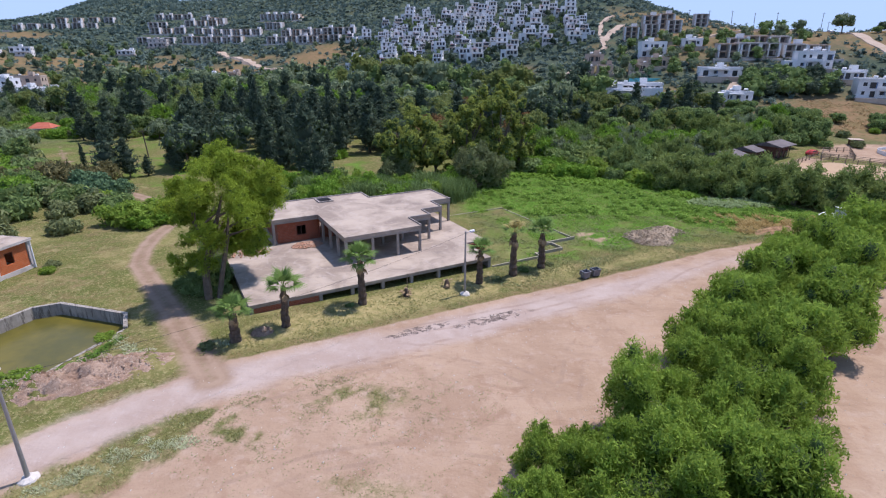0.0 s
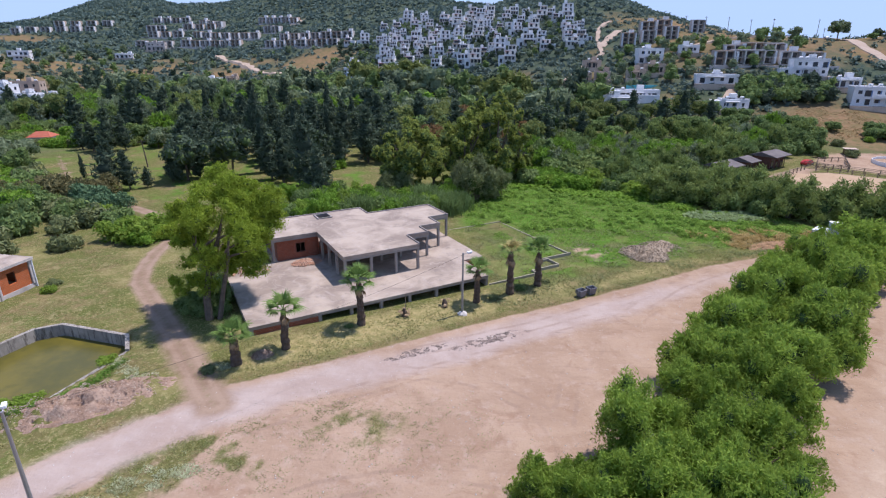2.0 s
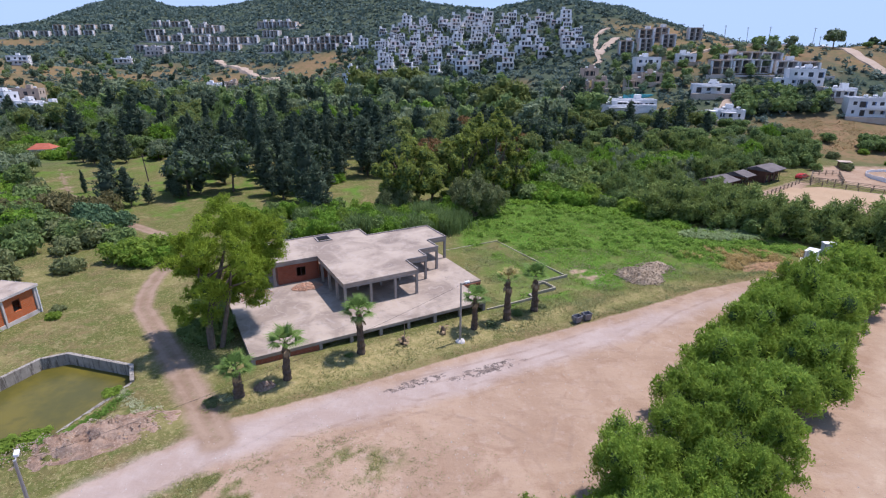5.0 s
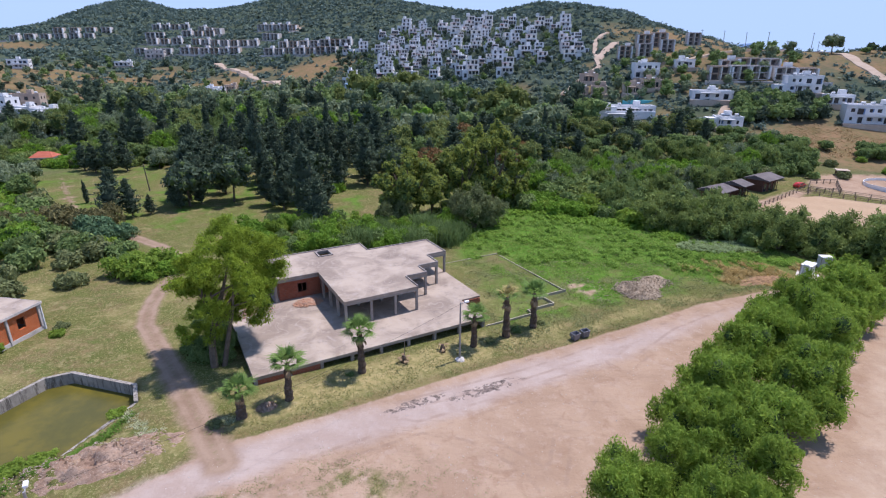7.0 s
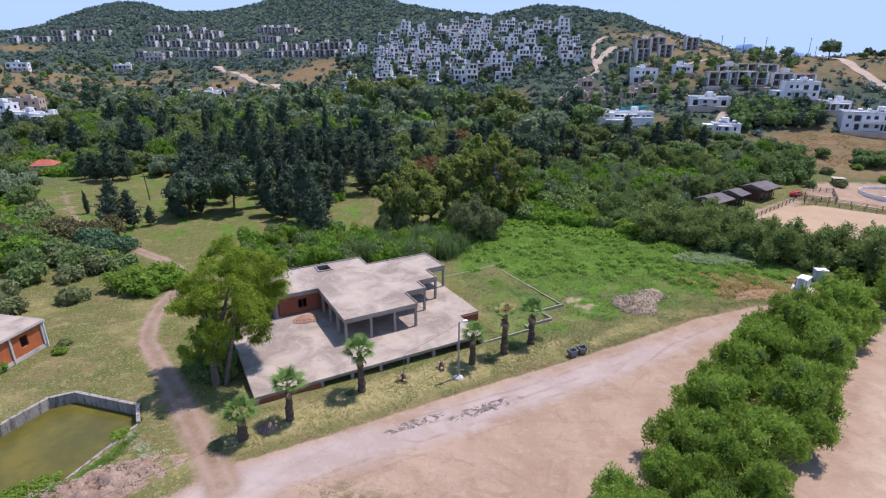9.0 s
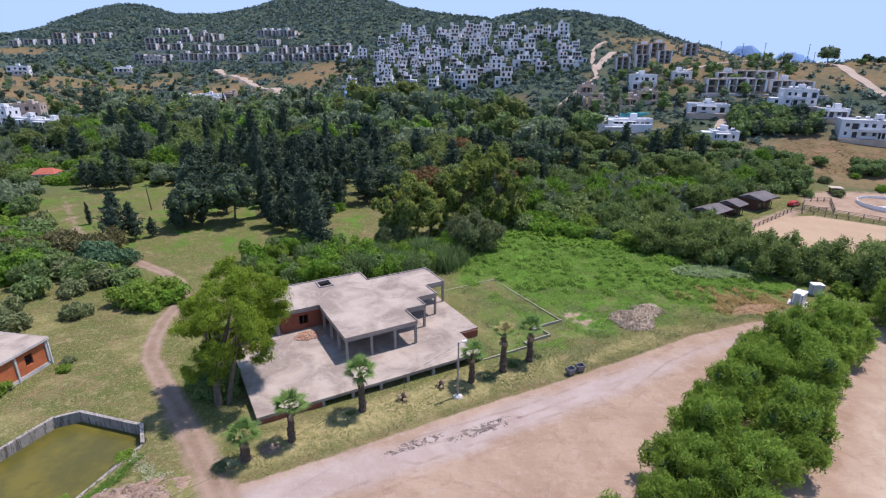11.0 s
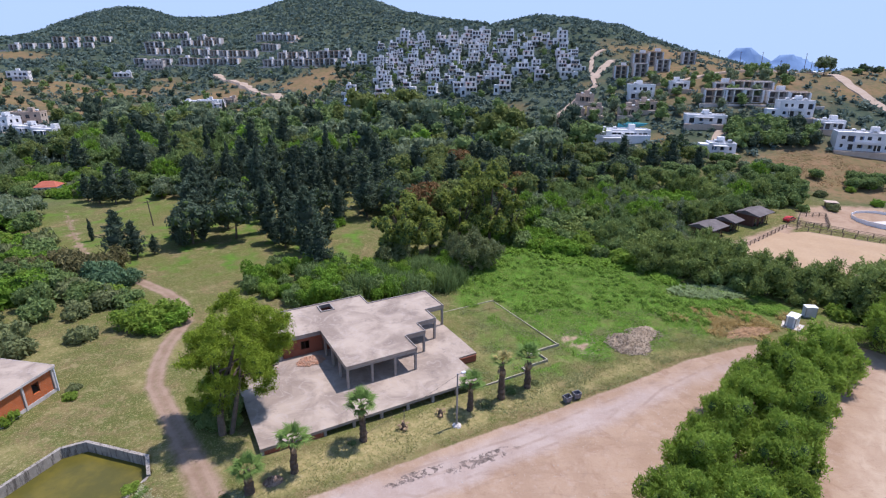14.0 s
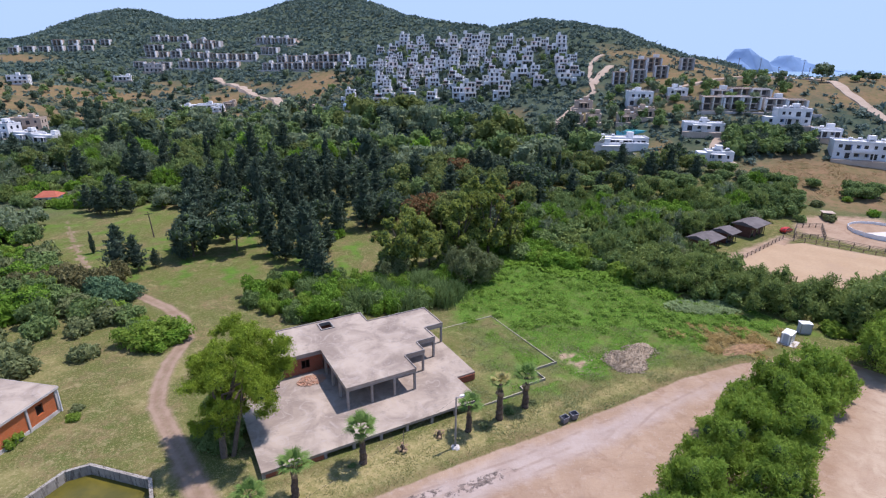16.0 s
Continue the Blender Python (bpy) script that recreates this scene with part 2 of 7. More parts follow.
POOL_CONCRETE = streaked_concrete()
BRICK_DARK = brick_material("red_brick", (0.30, 0.085, 0.045), (0.24, 0.065, 0.035), (0.26, 0.17, 0.13))
BRICK_ORANGE = brick_material("orange_brick", (0.52, 0.13, 0.04), (0.44, 0.11, 0.035), (0.40, 0.22, 0.13))
WHITE_WALL = worn("white_plaster", (0.67, 0.67, 0.68), (0.75, 0.745, 0.745), 3.0, 0.85, 0.3, (0.58, 0.565, 0.55))
CREAM_WALL = worn("cream_plaster", (0.68, 0.64, 0.58), (0.76, 0.72, 0.66), 3.0, 0.85, 0.3, (0.42, 0.39, 0.35))
PINK_WALL = worn("pinkish_plaster", (0.70, 0.61, 0.59), (0.77, 0.69, 0.66), 3.0, 0.85, 0.3, (0.42, 0.38, 0.36))
# dark tone painting the shade inside the unfinished bays
BAY_SHADE = worn("bay_shade", (0.10, 0.095, 0.095), (0.15, 0.14, 0.14), 1.2, 0.9, 0.3)
SHUTTER = worn("blue_shutter", (0.09, 0.16, 0.30), (0.13, 0.21, 0.36), 0.5, 0.6, 0.1)
GREY_WALL = worn("raw_cement", (0.48, 0.43, 0.40), (0.56, 0.51, 0.48), 3.0, 0.9, 0.3, (0.27, 0.24, 0.22))
SAND_WALL = worn("sand_plaster", (0.44, 0.34, 0.27), (0.52, 0.42, 0.34), 3.0, 0.9, 0.3)
DARK_GLASS = plain("dark_window", (0.025, 0.03, 0.04), 0.15)
DARK_WOOD = worn("dark_wood", (0.085, 0.036, 0.026), (0.125, 0.056, 0.04), 0.6, 0.7, 0.05)
SHED_ROOF = worn("dark_roofing", (0.10, 0.085, 0.085), (0.15, 0.13, 0.125), 1.5, 0.8, 0.1)
FENCE_WOOD = worn("grey_wood", (0.19, 0.14, 0.10), (0.26, 0.20, 0.15), 0.5, 0.85, 0.05)
TILE_RED = worn("red_tile", (0.36, 0.09, 0.05), (0.44, 0.13, 0.08), 1.0, 0.8, 0.2)
BARK = worn("bark", (0.10, 0.075, 0.055), (0.16, 0.125, 0.095), 0.4, 0.95, 0.05)
PALM_BARK = worn("palm_bark", (0.085, 0.06, 0.045), (0.14, 0.10, 0.075), 0.25, 0.95, 0.05)
DRY_FROND = worn("dry_frond", (0.25, 0.17, 0.095), (0.35, 0.25, 0.15), 0.3, 0.9, 0.05)
STEEL = plain("galvanised_steel", (0.30, 0.30, 0.31), 0.5, 0.5)
BIN_GREY = worn("bin_metal", (0.15, 0.15, 0.17), (0.20, 0.20, 0.22), 0.5, 0.55, 0.06, (0.11, 0.09, 0.08), 0.4)
WHITE_PANEL = plain("white_panel", (0.78, 0.78, 0.78), 0.5)
GREY_PANEL = plain("grey_panel", (0.42, 0.45, 0.50), 0.5)
BANK_STONE = worn("earthy_stone", (0.34, 0.255, 0.19), (0.46, 0.375, 0.305), 0.3, 0.95, 0.2)
STONE = worn("stone", (0.22, 0.165, 0.115), (0.36, 0.295, 0.22), 0.5, 0.95, 0.08)
def soil_material():
    """Dug earth: clods and small stones of every tone."""
    n = Nodes("soil", 0.97, 0.0, 0.1)
    c = n.mix(n.ramp(n.noise(1.2, 5), 0.35, 0.65), (0.30, 0.20, 0.145), (0.39, 0.285, 0.22))
    c = n.mix(n.ramp(n.noise(0.3, 6, 0.8), 0.48, 0.62, 0, 0.6), c, (0.19, 0.12, 0.085))
    c = n.mix(n.ramp(n.noise(0.16, 4, 0.75), 0.56, 0.66, 0, 0.85), c, (0.46, 0.38, 0.32))
    n.bump(n.noise(0.2, 5, 0.75), 0.9, 0.15)
    return n.done(c)


SOIL = soil_material()
BRUSH = worn("rusty_brush", (0.20, 0.12, 0.065), (0.34, 0.21, 0.115), 0.6, 0.95, 0.12, (0.14, 0.09, 0.055))
RUBBLE_RED = worn("brick_rubble", (0.46, 0.24, 0.15), (0.40, 0.28, 0.21), 0.5, 0.95, 0.08)
SAND = worn("arena_sand", (0.37, 0.255, 0.155), (0.415, 0.295, 0.185), 6.0, 0.95, 0.4, (0.34, 0.245, 0.18))
RED_PAINT = plain("red_paint", (0.5, 0.03, 0.03), 0.3)
RUBBER = plain("rubber", (0.02, 0.02, 0.02), 0.8)
# solid clumps filling the crowns; their dark green paints in the inner shade
CORE = worn("shade_core", (0.062, 0.10, 0.03), (0.095, 0.145, 0.045), 0.8, 0.95, 0.15)
# conifer cores, darker still: painted shade between the branches
DARK_CORE = worn("needle_shade_core", (0.038, 0.055, 0.034), (0.058, 0.078, 0.048), 0.8, 0.95, 0.15)
LEAF_ROW = leafy("fresh_green_leaves", (0.16, 0.252, 0.038), (0.285, 0.402, 0.072), 0.48)
LEAF_SHADE = leafy("shade_tree_leaves", (0.152, 0.228, 0.025), (0.298, 0.392, 0.05), 0.45)
LEAF_GUM = leafy("gum_leaves", (0.175, 0.22, 0.045), (0.31, 0.355, 0.085), 0.4)
LEAF_BIG = leafy("yellow_green_leaves", (0.12, 0.155, 0.045), (0.215, 0.25, 0.08), 0.38)
# blue raised in the dark needles and olive leaves to imitate distance haze
LEAF_DARK = leafy("hazed_dark_needles", (0.05, 0.078, 0.052), (0.104, 0.142, 0.088), 0.28)
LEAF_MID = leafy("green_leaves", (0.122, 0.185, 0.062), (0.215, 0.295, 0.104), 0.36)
LEAF_OLIVE = leafy("hazed_olive_leaves", (0.14, 0.185, 0.10), (0.235, 0.285, 0.165), 0.33)
LEAF_BUSH = leafy("olive_shrub_leaves", (0.135, 0.165, 0.07), (0.225, 0.255, 0.115), 0.3)
LEAF_THICKET = leafy("thicket_leaves", (0.135, 0.19, 0.055), (0.26, 0.325, 0.1), 0.34)
LEAF_TEAL = leafy("blue_green_leaves", (0.08, 0.15, 0.075), (0.155, 0.25, 0.13), 0.3)
LEAF_BROWN = leafy("brown_olive_leaves", (0.125, 0.12, 0.05), (0.215, 0.195, 0.09), 0.3)
LEAF_CANE = leafy("cane_leaves", (0.11, 0.175, 0.055), (0.19, 0.27, 0.10), 0.35)
FIELD_WEEDS = leafy("field_weed_leaves", (0.122, 0.232, 0.034), (0.235, 0.365, 0.07), 0.42)
LEAF_BRIGHT = leafy("bright_leaves", (0.115, 0.225, 0.024), (0.20, 0.335, 0.05), 0.35)
LEAF_PALM = leafy("palm_leaves", (0.08, 0.145, 0.035), (0.155, 0.24, 0.065), 0.22)
LEAF_RUST = leafy("rusty_leaves", (0.17, 0.10, 0.045), (0.25, 0.15, 0.07), 0.35)
GRASS = leafy("grass_blades", (0.165, 0.158, 0.056), (0.295, 0.255, 0.112), 0.3)
WEEDS = leafy("weed_leaves", (0.075, 0.15, 0.022), (0.14, 0.24, 0.045), 0.35)
FLOWERS = leafy("pale_flowers", (0.27, 0.31, 0.15), (0.50, 0.52, 0.35), 0.4)


def water_material():
    n = Nodes("pond_water", 0.3, 0.0, 0.25)
    c = n.mix(n.ramp(n.noise(3.5, 5), 0.35, 0.65), (0.082, 0.076, 0.016), (0.135, 0.112, 0.018))
    c = n.mix(n.ramp(n.noise(1.0, 5), 0.55, 0.75, 0, 0.5), c, (0.062, 0.06, 0.012))
    n.bump(n.noise(0.6, 2), 0.05, 0.02)
    return n.done(c)


WATER = water_material()


# ---- building helpers ----
def link_mesh(name, bm, material, parent=None, smooth=False):
    me = bpy.data.meshes.new(name)
    if isinstance(bm, bmesh.types.BMesh):
        bmesh.ops.recalc_face_normals(bm, faces=bm.faces)
        bm.to_mesh(me)
        bm.free()
    else:
        verts, faces, *shading = bm
        me.from_pydata([tuple(v) for v in np.asarray(verts).tolist()], [], np.asarray(faces).tolist() if isinstance(faces, np.ndarray) else faces)
        me.update()
        if shading:
            me.attributes.new("custom_normal", "FLOAT_VECTOR", "POINT").data.foreach_set("vector", np.ascontiguousarray(shading[0], dtype=np.float32).ravel())
            me.update()
    me.materials.append(material)
    if smooth:
        me.shade_smooth()
    ob = new(name, me)
    ob.parent = parent
    return ob


def part(name, bm, material, parent, label="", smooth=False):
    ob = link_mesh(name, bm, material, parent, smooth)
    return tagged(ob, label) if label else ob


def thing(name, m, label, category, group="", kind=""):
    ob = new(name)
    ob.empty_display_size = 0.2
    ob.matrix_basis = m
    return tagged(ob, label, category, group, kind)


def box(bm, x0, y0, z0, x1, y1, z1):
    vs = [bm.verts.new(p) for p in ((x0, y0, z0), (x1, y0, z0), (x1, y1, z0), (x0, y1, z0), (x0, y0, z1), (x1, y0, z1), (x1, y1, z1), (x0, y1, z1))]
    for f in ((3, 2, 1, 0), (4, 5, 6, 7), (0, 1, 5, 4), (1, 2, 6, 5), (2, 3, 7, 6), (3, 0, 4, 7)):
        bm.faces.new([vs[i] for i in f])
    return bm


def boxed(*sizes):
    bm = bmesh.new()
    for s in sizes:
        box(bm, *s)
    return bm


def soft_box(x0, y0, z0, x1, y1, z1, r=0.03):
    bm = boxed((x0, y0, z0, x1, y1, z1))
    bmesh.ops.bevel(bm, geom=list(bm.edges), offset=r, segments=2, affect="EDGES", profile=0.6)
    return bm


def prism(poly, z0, z1):
    bm = bmesh.new()
    low, top = [bm.verts.new((*p, z0)) for p in poly], [bm.verts.new((*p, z1)) for p in poly]
    bm.faces.new(low[::-1]), bm.faces.new(top)
    for i in range(len(poly)):
        j = (i + 1) % len(poly)
        bm.faces.new((low[i], low[j], top[j], top[i]))
    return bm


def slab(inside, z0, z1, holes=()):
    """One solid slab from a union of rectangles (x0, y0, x1, y1), less the holes."""
    xs = sorted({v for r in (*inside, *holes) for v in (r[0], r[2])})
    ys = sorted({v for r in (*inside, *holes) for v in (r[1], r[3])})

    def full(i, j):
        if not (0 <= i < len(xs) - 1 and 0 <= j < len(ys) - 1):
            return False
        x, y = (xs[i] + xs[i + 1]) / 2, (ys[j] + ys[j + 1]) / 2
        hit = lambda r: r[0] < x < r[2] and r[1] < y < r[3]
        return any(map(hit, inside)) and not any(map(hit, holes))

    bm, at = bmesh.new(), {}

    def v(i, j, k):
        if (i, j, k) not in at:
            at[i, j, k] = bm.verts.new((xs[i], ys[j], (z0, z1)[k]))
        return at[i, j, k]

    for i in range(len(xs) - 1):
        for j in range(len(ys) - 1):
            if full(i, j):
                bm.faces.new((v(i, j, 1), v(i + 1, j, 1), v(i + 1, j + 1, 1), v(i, j + 1, 1)))
                bm.faces.new((v(i, j, 0), v(i, j + 1, 0), v(i + 1, j + 1, 0), v(i + 1, j, 0)))
                for di, dj, a, b in ((-1, 0, (0, 1), (0, 0)), (1, 0, (1, 0), (1, 1)), (0, -1, (0, 0), (1, 0)), (0, 1, (1, 1), (0, 1))):
                    if not full(i + di, j + dj):
                        p, q = (i + a[0], j + a[1]), (i + b[0], j + b[1])
                        bm.faces.new((v(*p, 0), v(*q, 0), v(*q, 1), v(*p, 1)))
    return bm


def tube(path, radii, sides=8, rng=None, rough=0.0):
    """A tapered round limb along a path."""
    verts, faces, path = [], [], [Vector(p) for p in path]
    for i, p in enumerate(path):
        d = (path[min(i + 1, len(path) - 1)] - path[max(i - 1, 0)]).normalized()
        s = d.cross(Vector((0.31, 0.95, 0.08))).normalized()
        u = d.cross(s)
        for k in range(sides):
            a = 2 * math.pi * k / sides
            r = radii[i] * (1 + (rng.uniform(-rough, rough) if rng else 0))
            verts.append(tuple(p + (s * math.cos(a) + u * math.sin(a)) * r))
    for i in range(len(path) - 1):
        for k in range(sides):
            j = (k + 1) % sides
            faces.append((i * sides + k, i * sides + j, (i + 1) * sides + j, (i + 1) * sides + k))
    faces.append(tuple(range(sides))[::-1])
    faces.append(tuple((len(path) - 1) * sides + k for k in range(sides)))
    return verts, faces


def merge(*meshes):
    verts, faces = [], []
    for v, f in meshes:
        n = len(verts)
        verts += [tuple(p) for p in v]
        faces += [tuple(i + n for i in face) for face in f]
    return verts, faces


def unit(a):
    return a / np.maximum(np.linalg.norm(a, axis=-1, keepdims=True), 1e-9)


def leaves(rng, points, normals, size, slim=0.5, rise=0.0, lit=None, tips=None):
    """A small pointed leaf or spray at every point; rise turns the tips up. lit: the way that the clump's surface faces, which the leaves' shading follows."""
    n = len(points)
    normals = unit(normals)
    tip = np.cross(normals, rng.normal(size=(n, 3))) if tips is None else tips
    tip = unit(unit(tip) + rise * np.array((0, 0, 1.0)) + 0.5 * rise * normals)
    across = unit(np.cross(tip, normals + 0.3 * rng.normal(size=(n, 3))))
    s = (size * rng.uniform(0.6, 1.45, n))[:, None]
    one, two, end = points - tip * s * 0.6 - across * s * slim, points - tip * s * 0.6 + across * s * slim, points + tip * s
    faces = np.arange(3 * n).reshape(-1, 3)
    if lit is None:
        return np.stack([one, two, end], 1).reshape(-1, 3), faces
    lit = unit(lit)
    face = unit(np.cross(two - one, end - one))
    away = (face * lit).sum(1) < 0
    one, two = np.where(away[:, None], two, one), np.where(away[:, None], one, two)
    face = np.where(away[:, None], -face, face)
    shade = np.repeat(unit(lit + 0.55 * face), 3, 0)
    return np.stack([one, two, end], 1).reshape(-1, 3), faces, shade


def ball(rng, centre, radii, steps=(6, 4), rough=0.18):
    """A rough low-poly clump."""
    na, nb = steps
    verts, faces = [(centre[0], centre[1], centre[2] - radii[2])], []
    for j in range(1, nb):
        el = -math.pi / 2 + math.pi * j / nb
        for i in range(na):
            a = 2 * math.pi * (i + 0.5 * (j % 2)) / na
            k = 1 + rng.uniform(-rough, rough)
            verts.append((centre[0] + radii[0] * k * math.cos(a) * math.cos(el), centre[1] + radii[1] * k * math.sin(a) * math.cos(el), centre[2] + radii[2] * k * math.sin(el)))
    verts.append((centre[0], centre[1], centre[2] + radii[2]))
    for i in range(na):
        faces.append((0, 1 + (i + 1) % na, 1 + i))
        top = 1 + (nb - 2) * na
        faces.append((len(verts) - 1, top + i, top + (i + 1) % na))
    for j in range(nb - 2):
        for i in range(na):
            p, q = 1 + j * na + i, 1 + j * na + (i + 1) % na
            faces.append((p, q, q + na, p + na))
    return verts, faces


def crown_leaves(rng, blobs, count, size, slim=0.5, tilt=0.7, shell=(0.72, 1.08), low=-0.7, rise=0.0):
    """Leaves in the outer shell of every blob (centre, radii) of a crown."""
    area = np.array([max(r[0] * r[1], 1e-3) ** 0.5 * (r[0] + r[2]) for _, r in blobs])
    middle = (np.array([c for c, _ in blobs]) * area[:, None]).sum(0) / area.sum() - np.array((0, 0, 1.0))
    pts, nrm, lit = [], [], []
    for (c, r), k in zip(blobs, np.maximum(1, count * area / area.sum()).astype(int)):
        d = unit(rng.normal(size=(k, 3)))
        d[:, 2] = np.where(d[:, 2] < low, -d[:, 2], d[:, 2])
        wave = 1 + 0.13 * np.sin(d[:, :1] * 5 + c[0] * 3) * np.sin(d[:, 1:2] * 6 + c[1] * 2)
        pts.append(np.array(c) + d * np.array(r) * rng.uniform(*shell, (k, 1)) * wave)
        nrm.append(d + tilt * rng.normal(size=(k, 3)))
        lit.append(d + 0.55 * unit(pts[-1] - middle))
    return leaves(rng, np.vstack(pts), np.vstack(nrm), size, slim, rise, np.vstack(lit))


def cores(rng, blobs, k=0.75, steps=(6, 4)):
    return merge(*[ball(rng, c, [v * k for v in r], steps) for c, r in blobs])


def smooth(x, a, b):
    t = np.clip((np.asarray(x, float) - a) / (b - a), 0, 1)
    return t * t * (3 - 2 * t)


def along(points, x, y):
    """Distance to a polyline, and on which side (plus: to the left of its way)."""
    best, side = np.full(np.shape(x), 1e9), np.zeros(np.shape(x))
    for (ax, ay), (bx, by) in zip(points, points[1:]):
        dx, dy = bx - ax, by - ay
        k = np.clip(((x - ax) * dx + (y - ay) * dy) / (dx * dx + dy * dy), 0, 1)
        d = np.hypot(x - ax - k * dx, y - ay - k * dy)
        s = np.sign(dx * (y - ay) - dy * (x - ax))
        closer = d < best
        best, side = np.where(closer, d, best), np.where(closer, s, side)
    return best, side


def within(poly, x, y):
    odd = np.zeros(np.shape(x), bool)
    for (ax, ay), (bx, by) in zip(poly, poly[1:] + poly[:1]):
        if ay != by:
            odd ^= ((ay > y) != (by > y)) & (x < (bx - ax) * (y - ay) / (by - ay) + ax)
    return odd


def near_edge(poly, x, y, soft):
    """1 inside the polygon, falling to 0 at soft metres outside."""
    d, _ = along(poly + poly[:1], x, y)
    return np.where(within(poly, x, y), 0.5 + np.clip(d / soft, 0, 1) / 2, 0.5 - np.clip(d / soft, 0, 1) / 2)


def blotch(x, y, size, seed=0):
    """A smooth random field between about 0 and 1, with spots of that size."""
    g = np.random.default_rng(seed)
    total = np.zeros(np.shape(x))
    for k in range(9):
        a, s = g.uniform(0, 6.28), 6.28 / (size * g.uniform(0.6, 2.6))
        total = total + np.sin((x * math.cos(a) + y * math.sin(a)) * s + g.uniform(0, 6.28))
    return np.clip(0.5 + total / 7.5, 0, 1)


# ---- the land ----
HILLS = [(-160, 750, 88.3, 320), (-560, 870, 58.4, 140), (160, 430, 18, 90), (-120, 790, 23.3, 60), (80, 550, 15.6, 60), (280, 310, 21, 60), (-200, 830, 24, 60), (-40, 670, 14.1, 60), (-720, 1270, 39.9, 220), (-400, 830, 14.8, 60), (160, 270, 16, 60), (-200, 950, 21.1, 60), (-240, 310, 12.2, 90)]
KNOLLS = [(-240, 1150, 14.4, 90), (-520, 990, 6.4, 60), (-80, 710, 15.2, 60), (80, 630, 12, 60), (-360, 750, 10.8, 60), (-320, 390, 9.1, 60), (-120, 910, 8.9, 60), (0, 390, 4.5, 60), (-120, 550, 6.9, 60), (-640, 990, 5.2, 60), (360, 470, 7.3, 60), (120, 470, 20.2, 60), (80, 350, 6.4, 60), (445, 900, 38, 50)]
HOLLOWS = [(-160, 230, 9.6, 220), (-200, 430, 43.5, 140), (-600, 790, 9.9, 60), (160, 870, 24.2, 140), (80, 150, 0.9, 60), (200, 390, 3, 60), (280, 510, 13.7, 60), (0, 270, 7.3, 60), (-320, 870, 19, 60), (0, 990, 15.1, 90), (-280, 630, 3.4, 60), (-400, 1070, 24.1, 60), (160, 190, 6.2, 60), (240, 590, 4.4, 60), (-640, 870, 19.5, 60), (0, 150, 1.9, 60), (160, 150, 2.2, 140), (40, 750, 5.7, 60)]
RIDGE = [(-525, 763, -25.1, 60), (-492, 799, 4.4, 60), (-428, 803, 3.1, 60), (-365, 786, -13.6, 60), (-252, 774, 3.0, 60), (-188, 801, -3.9, 60), (-39, 693, -7.3, 42), (9, 650, 2.7, 42), (55, 580, -9.4, 26), (123, 479, -4.3, 26), (145, 460, 1.5, 26), (161, 450, 0.9, 26), (167, 444, -3.3, 26), (190, 412, 1.2, 26), (207, 340, -9.8, 20)]
POOL = [(-30.3, 44.8), (-31.8, 47.5), (-39.7, 49.8), (-41.8, 48.7), (-44.4, 42.0), (-46.5, 36.0), (-42.0, 31.0), (-35.5, 32.6), (-32.6, 37.3)]
ROAD_EDGE = [(-60, 5), (-35, 24), (-28.4, 29.2), (-27.2, 30.9), (-24.6, 33.2), (-23.2, 34.6), (-21.8, 36.1), (-18.5, 39.3), (-12, 42.4), (-4.6, 46.5), (4, 51.3), (14, 56.3), (27, 63.4), (38, 69.6), (47, 73), (56, 75.5), (66, 74), (80, 60)]
ROAD_MID = [(-60, 3), (-34, 21.8), (-27.4, 27.0), (-25.9, 29.0), (-23.5, 31.4), (-20.8, 34.1), (-17.4, 36.5), (-13.5, 38.6), (-3, 43.4), (6, 48.4), (16, 53.6), (28, 60), (40, 66.5), (52, 71.5)]
TRACK = [(-18.5, 36.5), (-21.5, 40.5), (-25.7, 46), (-32, 54.2), (-37.5, 61), (-39.6, 66), (-41, 72), (-41.5, 79.5), (-45, 86), (-50.5, 91), (-66, 101), (-76, 108.5), (-87, 122), (-101, 141)]
FIELD = [(4, 84), (3, 104), (12, 122), (36, 114), (46, 100), (56, 96), (60, 84), (45, 80), (34, 84), (24, 82), (20, 76), (10, 90)]


def height(x, y):
    x, y = np.asarray(x, float), np.asarray(y, float)
    z = -0.7 - 0.02 * np.clip(x + 12, 0, 45) + 0.01 * np.clip(-12 - x, 0, 60)
    far = smooth(np.hypot((x - 10) / 1.15, y - 45), 60, 130)
    for cx, cy, h, r in HILLS + KNOLLS + RIDGE:
        z = z + far * h * np.exp(-((x - cx) ** 2 + (y - cy) ** 2) / (2 * r * r))
    for cx, cy, h, r in HOLLOWS:
        z = z - far * h * np.exp(-((x - cx) ** 2 + (y - cy) ** 2) / (2 * r * r))
    return z


def sheet_height(x, y):
    """The ground itself: small bumps, the bank by the pond, the pond's pit and the sea bed."""
    z = height(x, y)
    z = z + 0.05 * np.sin(x * 0.9 + 1.3 * np.sin(y * 0.5)) * np.sin(y * 1.1 + 0.7 * np.sin(x * 0.6)) * (1 - smooth(np.abs(x), 100, 200))
    d, _ = along([(-33.5, 33.5), (-29.5, 36), (-25.5, 38.6)], x, y)
    z = z + 0.7 * np.exp(-(d / 1.9) ** 2) * (1 + 0.4 * np.sin(x * 3.1 + y * 2.3))
    z = np.where(within(POOL, x, y) | (along(POOL + POOL[:1], x, y)[0] < 0.2), -3.0, z)
    rough_hill = smooth(y, 200, 420)
    z = z + rough_hill * 2.2 * (blotch(x, y, 22, 9) - 0.5) + rough_hill * 1.2 * (blotch(x, y, 9, 10) - 0.5)
